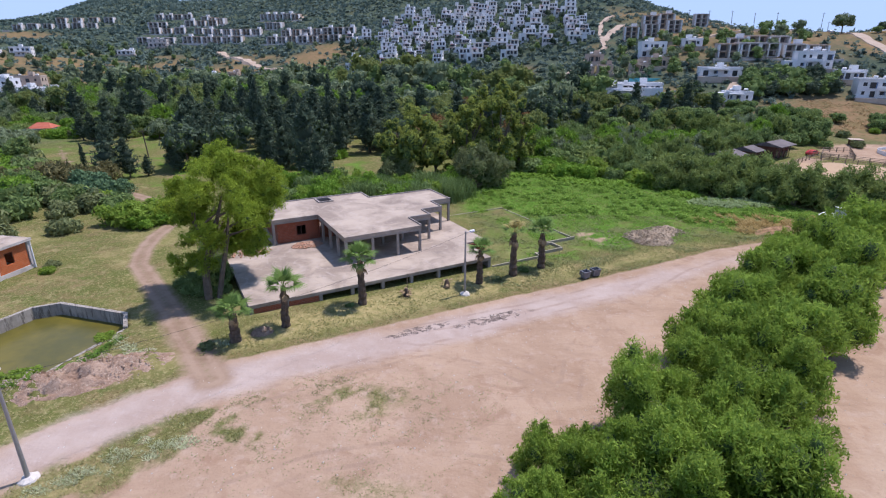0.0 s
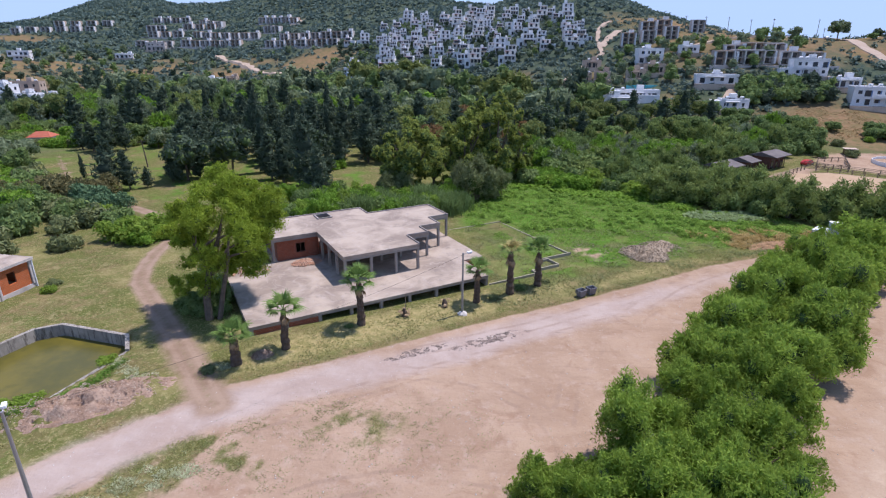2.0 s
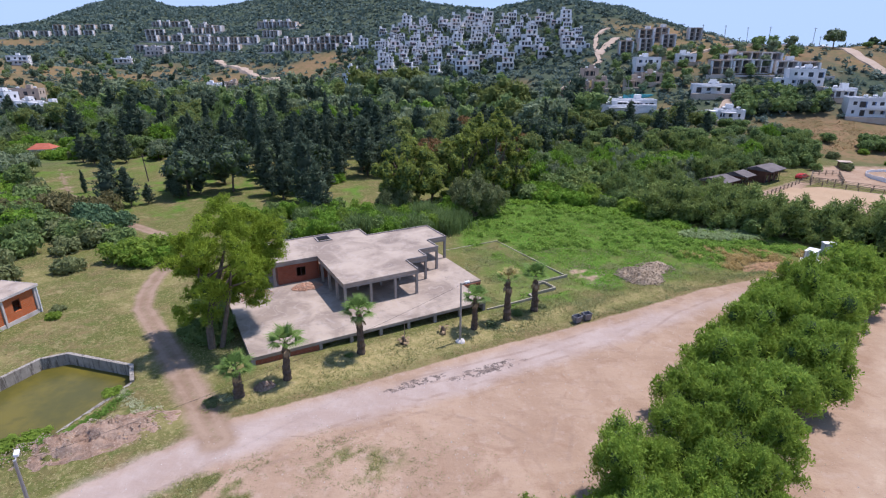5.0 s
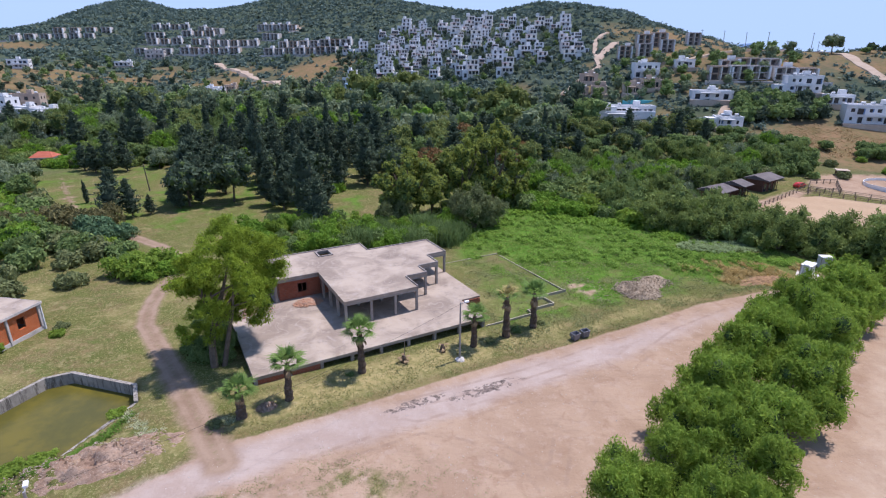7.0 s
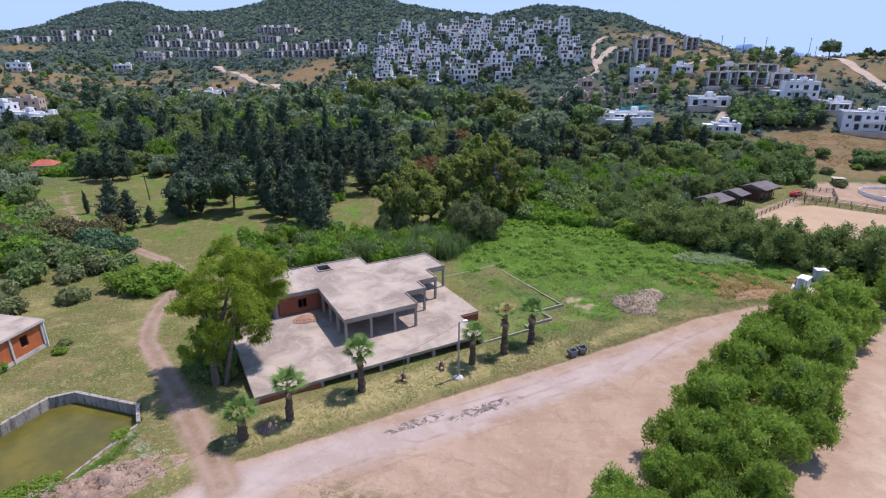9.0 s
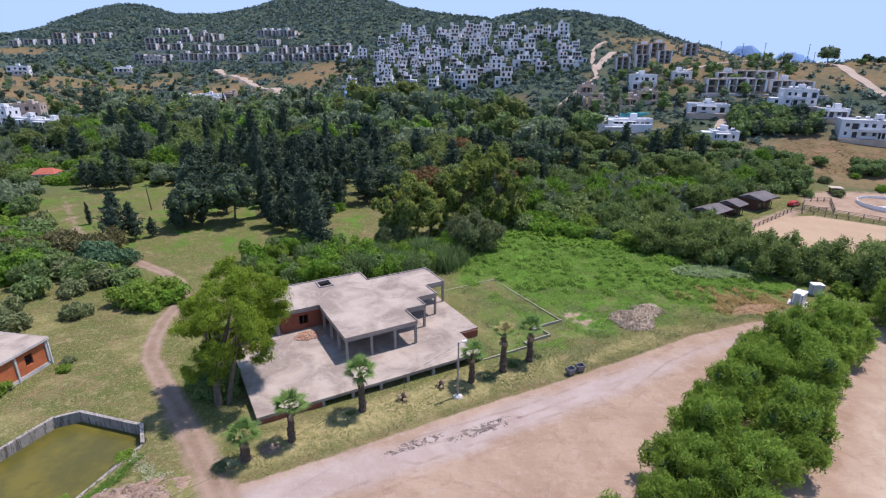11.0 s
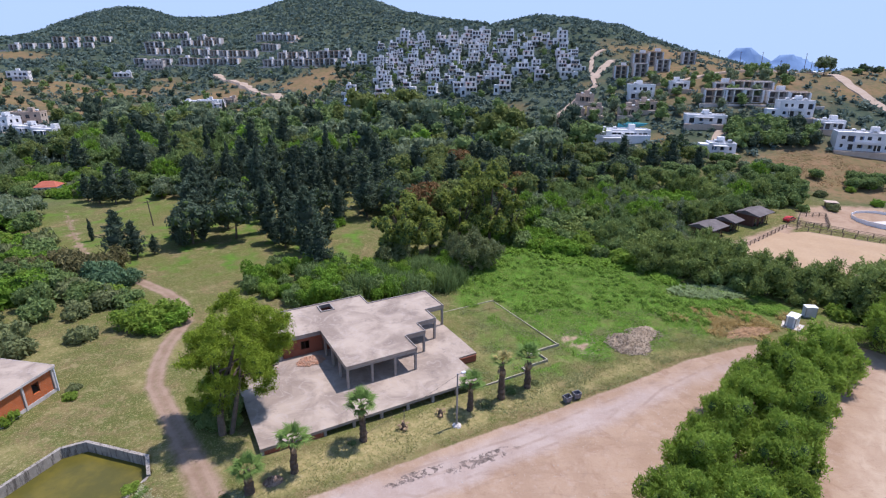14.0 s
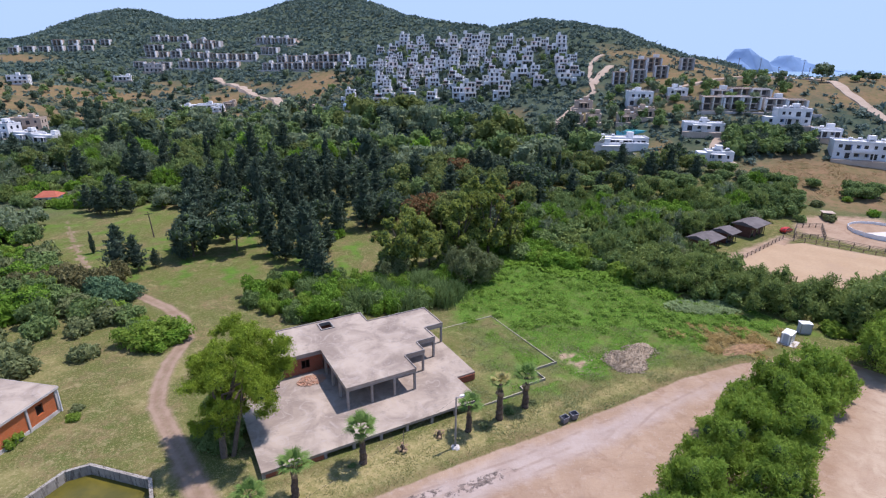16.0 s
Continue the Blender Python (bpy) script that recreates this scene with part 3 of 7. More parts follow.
    return z - 70 * smooth(np.hypot(x, y), 1150, 2000)


def land_masks(x, y):
    d_edge, side = along(ROAD_EDGE, x, y)
    south = np.where(side < 0, 1.0, -1.0) * d_edge
    lot = np.clip(0.5 + south / 1.2, 0, 1)
    d_mid, _ = along(ROAD_MID, x, y)
    wob = 0.35 * np.sin(x * 0.5) * np.sin(y * 0.37 + 1)
    fade = 1 - 0.45 * smooth(x, 8, 40)
    road = np.clip(1.05 - (d_mid + wob) / 3.9, 0, 1) * fade * (1 - smooth(x, 42, 56))
    verge = near_edge(VERGE_STRIP, x, y, 2.6)
    tuft1 = np.exp(-((x + 5.0) / 6.6) ** 2 - ((y - 33.8) / 3.0) ** 2) * (0.33 + 0.52 * blotch(x, y, 4.5, 21) * (0.5 + blotch(x, y, 1.3, 24)))
    tuft2 = np.exp(-((x + 5) / 6.5) ** 2 - ((y - 25.3) / 2.2) ** 2) * 0.52
    tuft3 = np.exp(-((x + 14.2) / 3.0) ** 2 - ((y - 29.6) / 2.2) ** 2) * (0.25 + 0.6 * blotch(x, y, 1.6, 26))
    verge = np.clip(verge * 1.3 - 0.1, 0, 1) * np.clip(0.85 - 0.6 * smooth(x, -20, -15) + 0.95 * (blotch(x, y, 1.9, 47) - 0.38), 0, 1)
    lot = np.clip(lot - 0.95 * np.maximum.reduce([verge, tuft1, tuft2, tuft3]), 0, 1)
    d_track, _ = along(TRACK, x, y)
    thin = 1.5 - 0.4 * smooth(y, 46, 58) - 0.1 * smooth(y, 84, 100)
    track = np.clip(1.0 - 0.5 * d_track / thin, 0, 1)
    track = np.where(y > 97, track * (0.66 + 0.3 * np.cos(d_track * 4)), track) * (1 - 0.35 * smooth(y, 115, 140))
    lush = near_edge(FIELD, x, y, 6.0)
    lush = np.maximum(lush, (0.14 + 0.46 * blotch(x, y, 5, 31)) * near_edge([(-100, 92), (-62, 96), (-28, 92), (2, 96), (8, 118), (-14, 142), (-58, 160), (-84, 172), (-140, 170), (-130, 140)], x, y, 10))
    lush = np.maximum(lush, (0.48 + 0.42 * blotch(x, y, 4, 15)) * near_edge([(8, 60.5), (22, 66), (60, 84), (40, 84), (20, 92), (5, 84)], x, y, 4))
    lush = np.maximum(lush, (0.4 + 0.35 * blotch(x, y, 4, 19)) * near_edge([(48, 82), (58, 83), (70, 82), (68, 90), (58, 99), (50, 98)], x, y, 3))
    lush = np.where(np.hypot(x - 51, y - 79) < 5, 0.15, lush)
    gu, gv = (x + 19.6) * 0.878 + (y - 47.6) * 0.479, -(x + 19.6) * 0.479 + (y - 47.6) * 0.878
    lush = np.where((gu > 31) & (gu < 46.2) & (gv > 0) & (gv < 22.2), np.minimum(lush, 0.38 + 0.25 * blotch(x, y, 5, 51)), lush)
    brown = 0.75 * np.exp(-((x - 52) / 7) ** 2 - ((y - 79.5) / 3.0) ** 2)
    brown = np.maximum(brown, 0.62 * np.exp(-((x - 24) / 3) ** 2 - ((y - 77) / 4) ** 2))
    brown = np.maximum(brown, (0.3 + 0.4 * blotch(x, y, 6, 39)) * np.exp(-((x + 66) / 15) ** 2 - ((y - 137) / 12) ** 2))
    brown = np.maximum(brown, 0.95 * np.exp(-((x - 134) / 30) ** 2 - ((y - 188) / 20) ** 2))
    brown = np.maximum(brown, 0.9 * np.exp(-((x + 106) / 38) ** 2 - ((y - 460) / 27) ** 2))
    brown = np.maximum(brown, (0.44 + 0.36 * blotch(x, y, 16, 43)) * smooth(x, 85, 125) * smooth(y, 225, 262) * (1 - smooth(y, 380, 430)))
    brown = np.maximum(brown, 0.62 * smooth(-x, 255, 300) * smooth(y, 280, 330) * (1 - smooth(y, 440, 480)))
    brown = np.maximum(brown, 0.7 * np.exp(-((x + 240) / 26) ** 2 - ((y - 445) / 20) ** 2))
    brown = np.maximum(brown, 0.7 * np.exp(-((x - 38) / 16) ** 2 - ((y - 296) / 16) ** 2))
    brown = np.maximum(brown, 0.75 * np.exp(-((x + 231) / 22) ** 2 - ((y - 327) / 16) ** 2))
    brown = np.maximum(brown, 0.85 * np.exp(-((x + 268) / 40) ** 2 - ((y - 352) / 30) ** 2))
    brown = np.maximum(brown, 0.8 * np.exp(-((x + 398) / 50) ** 2 - ((y - 538) / 22) ** 2))
    brown = np.maximum(brown, 0.7 * np.exp(-((x + 236) / 14) ** 2 - ((y - 420) / 16) ** 2))
    brown = np.maximum(brown, 0.7 * smooth(x, 112, 130) * smooth(y, 152, 164) * (1 - smooth(y, 200, 225)))
    brown = np.maximum(brown, (0.95 * blotch(x, y, 15, 45) - 0.1) * smooth(x, 50, 75) * smooth(y, 205, 225) * (1 - smooth(y, 300, 330)) * 0.85)
    brown = np.maximum(brown, (1.25 * blotch(x, y, 30, 44) - 0.12) * smooth(y, 300, 340) * (1 - smooth(y, 470, 520)) * (1 - smooth(x, -70, -30)) * 0.9)
    brown = np.maximum(brown, 0.45 * (1 - smooth(np.abs(d_edge), 0.8, 2.6)) * (x > -22))
    dirt = lot * (1 - smooth(np.hypot(x, y), 170, 230)) * (1 - smooth(x - 0.25 * y, 62, 74) * smooth(y, 62, 80))
    for line, w in LANES:
        d, _ = along(line, x, y)
        dirt = np.maximum(dirt, 0.6 * np.clip(1.05 - 0.4 * d / w, 0, 1))
    dirt = np.maximum(dirt, 0.8 * np.exp(-((x + 28.5) / 4.6) ** 2 - ((y - 36.6) / 2.3) ** 2))
    dirt = np.maximum(dirt, 0.75 * near_edge([(60, 116), (76, 127), (95, 140), (100, 138), (92, 130), (70, 113)], x, y, 2))
    dirt = np.maximum(dirt, 0.72 * near_edge([(99, 143), (110, 156), (126, 157), (150, 151), (165, 140), (145, 122), (112, 128)], x, y, 3))
    dirt = np.maximum(dirt, 0.85 * np.exp(-((x - 22) / 2.8) ** 2 - ((y - 74.4) / 3.4) ** 2) * (0.35 + 0.75 * blotch(x, y, 1.8, 53)))
    dirt = np.maximum(dirt, 0.6 * np.exp(-((x - 24) / 5) ** 2 - ((y - 71.5) / 2.6) ** 2) * (0.25 + 0.8 * blotch(x, y, 2.2, 46)))
    dirt = np.maximum(dirt, 0.62 * np.exp(-((x + 27) / 3) ** 2 - ((y - 63) / 3.5) ** 2))
    p1 = np.exp(-((((x + 2.2) * 0.88 + (y - 45.2) * 0.47) / 3.4) ** 2 + ((-(x + 2.2) * 0.47 + (y - 45.2) * 0.88) / 0.6) ** 2))
    p2 = np.exp(-((((x - 5.2) * 0.88 + (y - 47.9) * 0.47) / 4.6) ** 2 + ((-(x - 5.2) * 0.47 + (y - 47.9) * 0.88) / 0.75) ** 2))
    tar = np.maximum(p1, 0.9 * p2)
    pale = 0.9 * near_edge([(17, 10), (26, 26), (40, 40), (52, 55), (62, 64), (67, 72), (84, 66), (100, 40), (70, 10)], x, y, 3.0)
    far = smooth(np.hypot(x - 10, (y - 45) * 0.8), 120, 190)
    straw = 0.78 * near_edge([(-21, 39), (-4.5, 48), (14, 57.6), (28, 65), (40, 71), (37, 73), (14, 63), (7, 61.5), (-7, 53.5), (-19, 46.2)], x, y, 1.6)
    straw = np.where((x > 6) & (y > 52), straw * (0.45 + 0.5 * blotch(x, y, 3.5, 17)), straw)
    straw = np.maximum(straw, 0.5 * blotch(x, y, 9, 12) * (1 - smooth(y, 70, 95)))
    rut = np.minimum.reduce([along(line, x, y)[0] for line in RUTS])
    return {"pale": pale, "straw": straw, "rut": rut, "lane": d_track, "road": road, "dirt": dirt, "track": track, "lush": lush, "brown": brown, "tar": tar, "far": far}


VERGE_STRIP = [(-40, 8), (-26.3, 24.6), (-25.9, 25.0), (-24.7, 27.3), (-23.8, 28.7), (-22.6, 29.8), (-21.4, 31.2), (-19.8, 32.1), (-16.5, 34.1), (-13.5, 35.5), (-13.1, 34.3), (-13.2, 31.9), (-15.4, 30.1), (-17.2, 28.2), (-18.5, 26.3), (-20.2, 24.5), (-24, 20), (-34, 6)]
RUTS = [
    [(9, 18), (10.5, 24), (10, 31), (8, 36.5), (3, 40.5), (-4, 42)],
    [(24, 55), (17, 48.5), (12, 42), (9.5, 34), (9, 26), (11, 18)],
    [(-18, 22), (-8, 27.5), (0, 29.5), (8, 28), (14, 30)],
    [(34, 66), (20, 53), (6, 45.5), (-8, 38.2), (-16, 33)],
    [(40, 68.5), (26, 60), (10, 51), (-4, 44.5)],
]
LANES = [
    ([(58, 270), (66, 280), (75, 291), (86, 302), (88, 316), (91, 332), (97, 354), (109, 372)], 1.2),
    ([(88, 314), (97, 330), (108, 348)], 2.2),
    ([(-197, 503), (-172, 482), (-149, 455), (-124, 431), (-112, 405), (-100, 376)], 4.0),
    ([(-122, 422), (-85, 391), (-73, 390)], 2.6),
    ([(210, 296), (208, 290), (201, 269), (198, 251), (198, 235), (206, 205)], 2.4),
    ([(100, 298), (118, 284), (142, 292), (169, 298), (198, 310), (207, 297)], 2.0),
    ([(-148, 570), (-140, 584)], 2.6),
    ([(-232, 300), (-190, 262)], 3.5),
    ([(112, 214), (118, 224), (124, 236)], 2.2),
]


def graded(low, high, step, ends, grow=1.13):
    mid = list(np.arange(low, high + 1e-6, step))
    left, s = [low], step
    while left[-1] > ends[0]:
        s *= grow
        left.append(left[-1] - s)
    right, s = [mid[-1]], step
    while right[-1] < ends[1]:
        s = min(s * grow, 12.0) if right[-1] < 700 else s * grow
        right.append(right[-1] + s)
    return np.array(left[:0:-1] + mid + right[1:])


def draped(name, xs, ys, keep=None, lift=0.0, label="", category="", kind="structure"):
    """A sheet on the land over the grid of xs and ys, with the land's masks on it."""
    gx, gy = np.meshgrid(xs, ys)
    x, y = gx.ravel(), gy.ravel()
    verts = np.stack([x, y, sheet_height(x, y) + lift], 1)
    nx, ny = len(xs), len(ys)
    i, j = np.meshgrid(np.arange(nx - 1), np.arange(ny - 1))
    p = (j * nx + i).ravel()
    faces = np.stack([p, p + 1, p + nx + 1, p + nx], 1)
    if keep is not None:
        ok = keep(x, y)
        faces = faces[ok[faces].all(1)]
        used = np.unique(faces)
        back = np.zeros(len(x), int)
        back[used] = np.arange(len(used))
        faces, verts, x, y = back[faces], verts[used], x[used], y[used]
    ob = link_mesh(name, (verts, faces), GROUND, None, True)
    for key, values in land_masks(x, y).items():
        ob.data.attributes.new(key, "FLOAT", "POINT").data.foreach_set("value", np.ascontiguousarray(values, dtype=np.float32))
    return tagged(ob, label, category, "", kind)


XS, YS = graded(-66, 74, 0.62, (-3800, 3800)), graded(14, 104, 0.62, (-1500, 4300))
XS = np.unique(np.concatenate([XS, XS[(XS > -48) & (XS < -29)] + 0.28]))
YS = np.unique(np.concatenate([YS, YS[(YS > 29.5) & (YS < 51)] + 0.28]))
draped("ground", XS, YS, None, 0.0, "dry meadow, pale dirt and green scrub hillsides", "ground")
draped("road", np.arange(-62, 58, 0.5), np.arange(2, 76, 0.5), lambda x, y: along(ROAD_MID, x, y)[0] + 0.3 * np.sin(x * 1.7) * np.sin(y * 1.3) < 2.6, 0.012, "pale grey gravel road with tar patches", "road")
draped("dirt_track", np.arange(-104, -15, 0.5), np.arange(34, 143, 0.5), lambda x, y: (along(TRACK, x, y)[0] + 0.25 * np.sin(x * 1.9) * np.sin(y * 1.5) < 1.3 - 0.42 * smooth(y, 46, 58)) & (along(ROAD_MID, x, y)[0] > 3.7), 0.014, "brown dirt track with wheel ruts", "track")


def lane(points, half):
    """A dirt lane on the hillside, laid on the land."""
    fine = []
    for (ax, ay), (bx, by) in zip(points, points[1:]):
        n = max(2, int(math.hypot(bx - ax, by - ay) / 4))
        fine += [(ax + (bx - ax) * k / n, ay + (by - ay) * k / n) for k in range(n)]
    fine.append(points[-1])
    verts, faces = [], []
    for i, (x, y) in enumerate(fine):
        p, q = fine[max(i - 1, 0)], fine[min(i + 1, len(fine) - 1)]
        d = math.hypot(q[0] - p[0], q[1] - p[1])
        sx, sy = -(q[1] - p[1]) / d, (q[0] - p[0]) / d
        w = half * (1 + 0.15 * math.sin(i * 1.7))
        z = float(sheet_height(np.array(x), np.array(y))) + 0.5
        verts += [(x + sx * w, y + sy * w, z), (x - sx * w, y - sy * w, z), (x + sx * w * 1.5, y + sy * w * 1.5, z - 2.5), (x - sx * w * 1.5, y - sy * w * 1.5, z - 2.5)]
        if i:
            k = 4 * i
            faces += [(k - 4, k - 3, k + 1, k), (k - 2, k - 4, k, k + 2), (k - 3, k - 1, k + 3, k + 1)]
    return tagged(link_mesh("hill_road", (verts, faces), LANE, None), "pale dirt road climbing the hillside", "road", "", "structure")


LANE = worn("hill_dirt", (0.36, 0.275, 0.205), (0.42, 0.33, 0.26), 4.0, 0.95, 0.5, (0.33, 0.24, 0.18))
for points, half in LANES:
    lane(points, half)

# sea and far mountains
sea = link_mesh("sea", ([(-4500, 700, -14), (4500, 700, -14), (4500, 4600, -14), (-4500, 4600, -14)], [(0, 1, 2, 3)]), plain("sea_water", (0.16, 0.28, 0.42), 0.35), None)
tagged(sea, "pale blue sea under the haze", "sea", "", "structure")


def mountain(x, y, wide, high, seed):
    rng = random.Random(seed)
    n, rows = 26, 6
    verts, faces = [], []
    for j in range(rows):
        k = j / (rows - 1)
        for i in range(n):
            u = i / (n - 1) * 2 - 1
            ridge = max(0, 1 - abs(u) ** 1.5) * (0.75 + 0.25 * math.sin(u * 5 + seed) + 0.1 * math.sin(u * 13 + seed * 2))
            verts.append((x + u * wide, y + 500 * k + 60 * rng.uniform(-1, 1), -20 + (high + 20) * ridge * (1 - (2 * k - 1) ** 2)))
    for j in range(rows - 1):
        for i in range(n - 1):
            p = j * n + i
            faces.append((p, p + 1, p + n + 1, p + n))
    ob = link_mesh("backdrop_mountain", (verts, faces), HAZE_BLUE, None, True)
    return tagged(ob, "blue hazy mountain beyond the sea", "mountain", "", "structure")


# the blue of distance haze is put into the mountain colour
HAZE_BLUE = worn("hazed_mountain", (0.13, 0.23, 0.40), (0.15, 0.25, 0.42), 300, 1.0, 90)
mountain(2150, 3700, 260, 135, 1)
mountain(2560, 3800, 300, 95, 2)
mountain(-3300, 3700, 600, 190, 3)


# ---- plants ----
def tree_like(name, seed, blobs, count, size, leaf, label, category, trunk=None, limbs=(), slim=0.5, core=0.75, group="", steps=(6, 4), shell=(0.72, 1.08), inner=None, rise=0.0):
    rng = np.random.default_rng(seed)
    ob = thing(name, Matrix(), label, category, group)
    if trunk:
        r = random.Random(seed)
        part("trunk", merge(*[tube(p, w, 7, r, 0.12) for p, w in (trunk, *limbs)]), BARK, ob)
    crown = part("crown" if trunk else "foliage", crown_leaves(rng, blobs, count, size, slim, shell=shell, rise=rise), leaf, ob)
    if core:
        part("shade_core", cores(random.Random(seed), [b for b in blobs if b[1][0] > 0.3 * max(q[1][0] for q in blobs)], core, steps), inner or CORE, crown, "", True)
    return ob


def row_tree(seed, count=20000, size=0.19, steps=(6, 5), leaf=None, label="dense bushy fresh green tree with foliage almost to the ground", group="row of trees along the lot"):
    """A dense wide bushy tree with foliage almost to the ground."""
    r = random.Random(seed)
    blobs = [((0, 0, 1.9), (2.1, 2.1, 1.7))]
    for k in range(17):
        a, up = k * 2.4 + r.uniform(-0.5, 0.5), r.uniform(-0.35, 1.0)
        q = math.sqrt(max(0.0, 1 - up * up)) * r.uniform(0.7, 1.12)
        big = r.uniform(0.65, 1.35)
        c = Vector((2.75 * q * math.cos(a), 2.75 * q * math.sin(a), 1.6 + 2.7 * up * r.uniform(0.75, 1.15)))
        blobs.append((tuple(c), (big * 0.75, big * 0.75, big * 0.7)))
        for _ in range(7):
            way = Vector((r.gauss(0, 1), r.gauss(0, 1), r.gauss(0.35, 0.9))).normalized()
            s = big * r.uniform(0.24, 0.5)
            blobs.append((tuple(c + way * big * r.uniform(0.65, 1.0)), (s, s, s * r.uniform(0.8, 1.5))))
    limbs = [([(0, 0, 0.2), (math.cos(a) * 0.8, math.sin(a) * 0.8, 1.5), (math.cos(a) * 1.8, math.sin(a) * 1.8, 2.6)], [0.16, 0.11, 0.05]) for a in (0.4, 1.9, 3.3, 4.8)]
    return tree_like("row_tree", seed, blobs, count, size, leaf or LEAF_ROW, label, "tree", ([(0, 0, -0.3), (0.05, 0, 1.2), (0.1, 0.1, 3)], [0.3, 0.24, 0.12]), limbs, 0.27, 0.66, group, steps, (0.45, 1.3), None, 0.6)


def shade_tree(seed):
    """The tall tree beside the house: bent trunk, airy yellow-green crown in tiers."""
    r = random.Random(seed)
    blobs = []
    for k in range(74):
        a, up = k * 2.4 + r.uniform(-0.4, 0.4), r.uniform(-0.95, 1.0)
        q = math.sqrt(max(0.0, 1 - up * up)) * r.uniform(0.45, 1.05)
        big = r.uniform(0.7, 1.5)
        c = Vector((5.9 * q * math.cos(a) + 1.9, 5.9 * q * math.sin(a) + 3.4, 8.7 + 5.2 * up * r.uniform(0.6, 1.05)))
        blobs.append((tuple(c), (big * 0.8, big * 0.8, big * 0.55)))
        for _ in range(6):
            way = Vector((r.gauss(0, 1), r.gauss(0, 1), r.gauss(0.3, 0.7))).normalized()
            s = big * r.uniform(0.25, 0.5)
            blobs.append((tuple(c + way * big * r.uniform(0.6, 1.05)), (s, s, s * 0.8)))
    for k in range(16):
        a, q = r.uniform(0.6, 4.4), r.uniform(1.2, 4.4)
        c = Vector((q * math.cos(a) + 0.6, q * math.sin(a) + 2.2, r.uniform(2.6, 6.0)))
        big = r.uniform(0.6, 1.1)
        blobs.append((tuple(c), (big * 0.8, big * 0.8, big * 0.6)))
        for _ in range(5):
            way = Vector((r.gauss(0, 1), r.gauss(0, 1), r.gauss(0.1, 0.7))).normalized()
            blobs.append((tuple(c + way * big * 0.9), (big * 0.4, big * 0.4, big * 0.4)))
    limbs = []
    for k in range(9):
        a, q = k * 0.7 + r.uniform(-0.2, 0.2), r.uniform(2.5, 4.6)
        limbs.append(([(0.1, 1.2, 4.0 + 0.2 * k), (0.2 + 0.45 * q * math.cos(a), 2.2 + 0.45 * q * math.sin(a), 6 + 0.25 * k), (1.6 + q * math.cos(a), 3.2 + q * math.sin(a), 7.0 + 0.3 * k)], [0.2, 0.13, 0.05]))
    limbs.append(([(0.9, 0.2, -0.3), (1.4, 0.9, 2.5), (1.9, 2.0, 5.5), (2.0, 3.0, 8)], [0.3, 0.24, 0.18, 0.08]))
    return tree_like("shade_tree", seed, blobs, 125000, 0.155, LEAF_SHADE, "tall yellow-green tree with a bent dark trunk beside the house", "tree", ([(0, 0, -0.4), (-0.1, 0.4, 2.2), (0.1, 1.2, 4.4), (0.9, 2.4, 7.2), (1.6, 3.2, 10.0)], [0.42, 0.36, 0.3, 0.22, 0.08]), limbs, 0.24, 0.42, "", (5, 4), (0.25, 1.45), None, 0.4)


def pine(seed, tall=10.0):
    """A conifer in loose whorls of branches, with gaps between them and a bare foot."""
    r, g = random.Random(seed), np.random.default_rng(seed)
    ob = thing("pine", Matrix(), "dark green conifer with a bare lower trunk", "tree", "dark grove")
    limbs, pts, tips, lit = [], [], [], []
    h = 0.13
    while h < 0.97:
        for k in range(r.choice((4, 5, 5, 6))):
            a = r.uniform(0, 6.28)
            reach = tall * 0.35 * (1.03 - h) ** 0.62 * r.uniform(0.5, 1.15) * min(1.0, 0.6 + 2 * (h - 0.1))
            way = np.array((math.cos(a), math.sin(a), 0.0))
            foot = np.array((0, 0, tall * (h + r.uniform(-0.02, 0.02))))
            rise = r.uniform(0.05, 0.4)
            end = foot + way * reach + np.array((0, 0, rise * reach))
            if h < 0.3:
                limbs.append(([tuple(foot), tuple((foot + end) / 2), tuple(end)], [0.07, 0.05, 0.02]))
            m = int(6 + 7 * reach)
            q = g.uniform(0.15, 1.05, m)[:, None]
            pts.append(foot + (end - foot) * q + g.normal(size=(m, 3)) * np.array((0.34, 0.34, 0.22)) * (0.35 + 0.26 * reach))
            tips.append(way * 0.8 + 0.75 * g.normal(size=(m, 3)))
            lit.append(np.array((0, 0, 0.8)) + way * q + 0.25 * g.normal(size=(m, 3)))
        h += r.uniform(0.035, 0.06)
    top = np.array((0, 0, tall * 0.97)) + g.normal(size=(26, 3)) * np.array((0.16, 0.16, 0.4))
    pts.append(top), tips.append(g.normal(size=(26, 3))), lit.append(g.normal(size=(26, 3)) + np.array((0, 0, 0.6)))
    part("trunk", merge(*[tube(p, w, 4, r, 0.1) for p, w in [([(0, 0, -0.4), (0, 0, tall * 0.4), (0, 0, tall * 0.95)], [0.24, 0.18, 0.04]), *limbs]]), BARK, ob)
    pts, lit = np.vstack(pts), np.vstack(lit)
    crown = part("crown", leaves(g, pts, lit + 0.6 * g.normal(size=lit.shape), 0.5, 0.34, 0.45, lit, np.vstack(tips)), LEAF_DARK, ob)
    part("shade_core", merge(*[ball(r, (0, 0, tall * k), (tall * w, tall * w, tall * 0.12), (6, 4), 0.25) for k, w in ((0.3, 0.15), (0.46, 0.15), (0.62, 0.12), (0.78, 0.075))]), DARK_CORE, crown, "", True)
    return ob


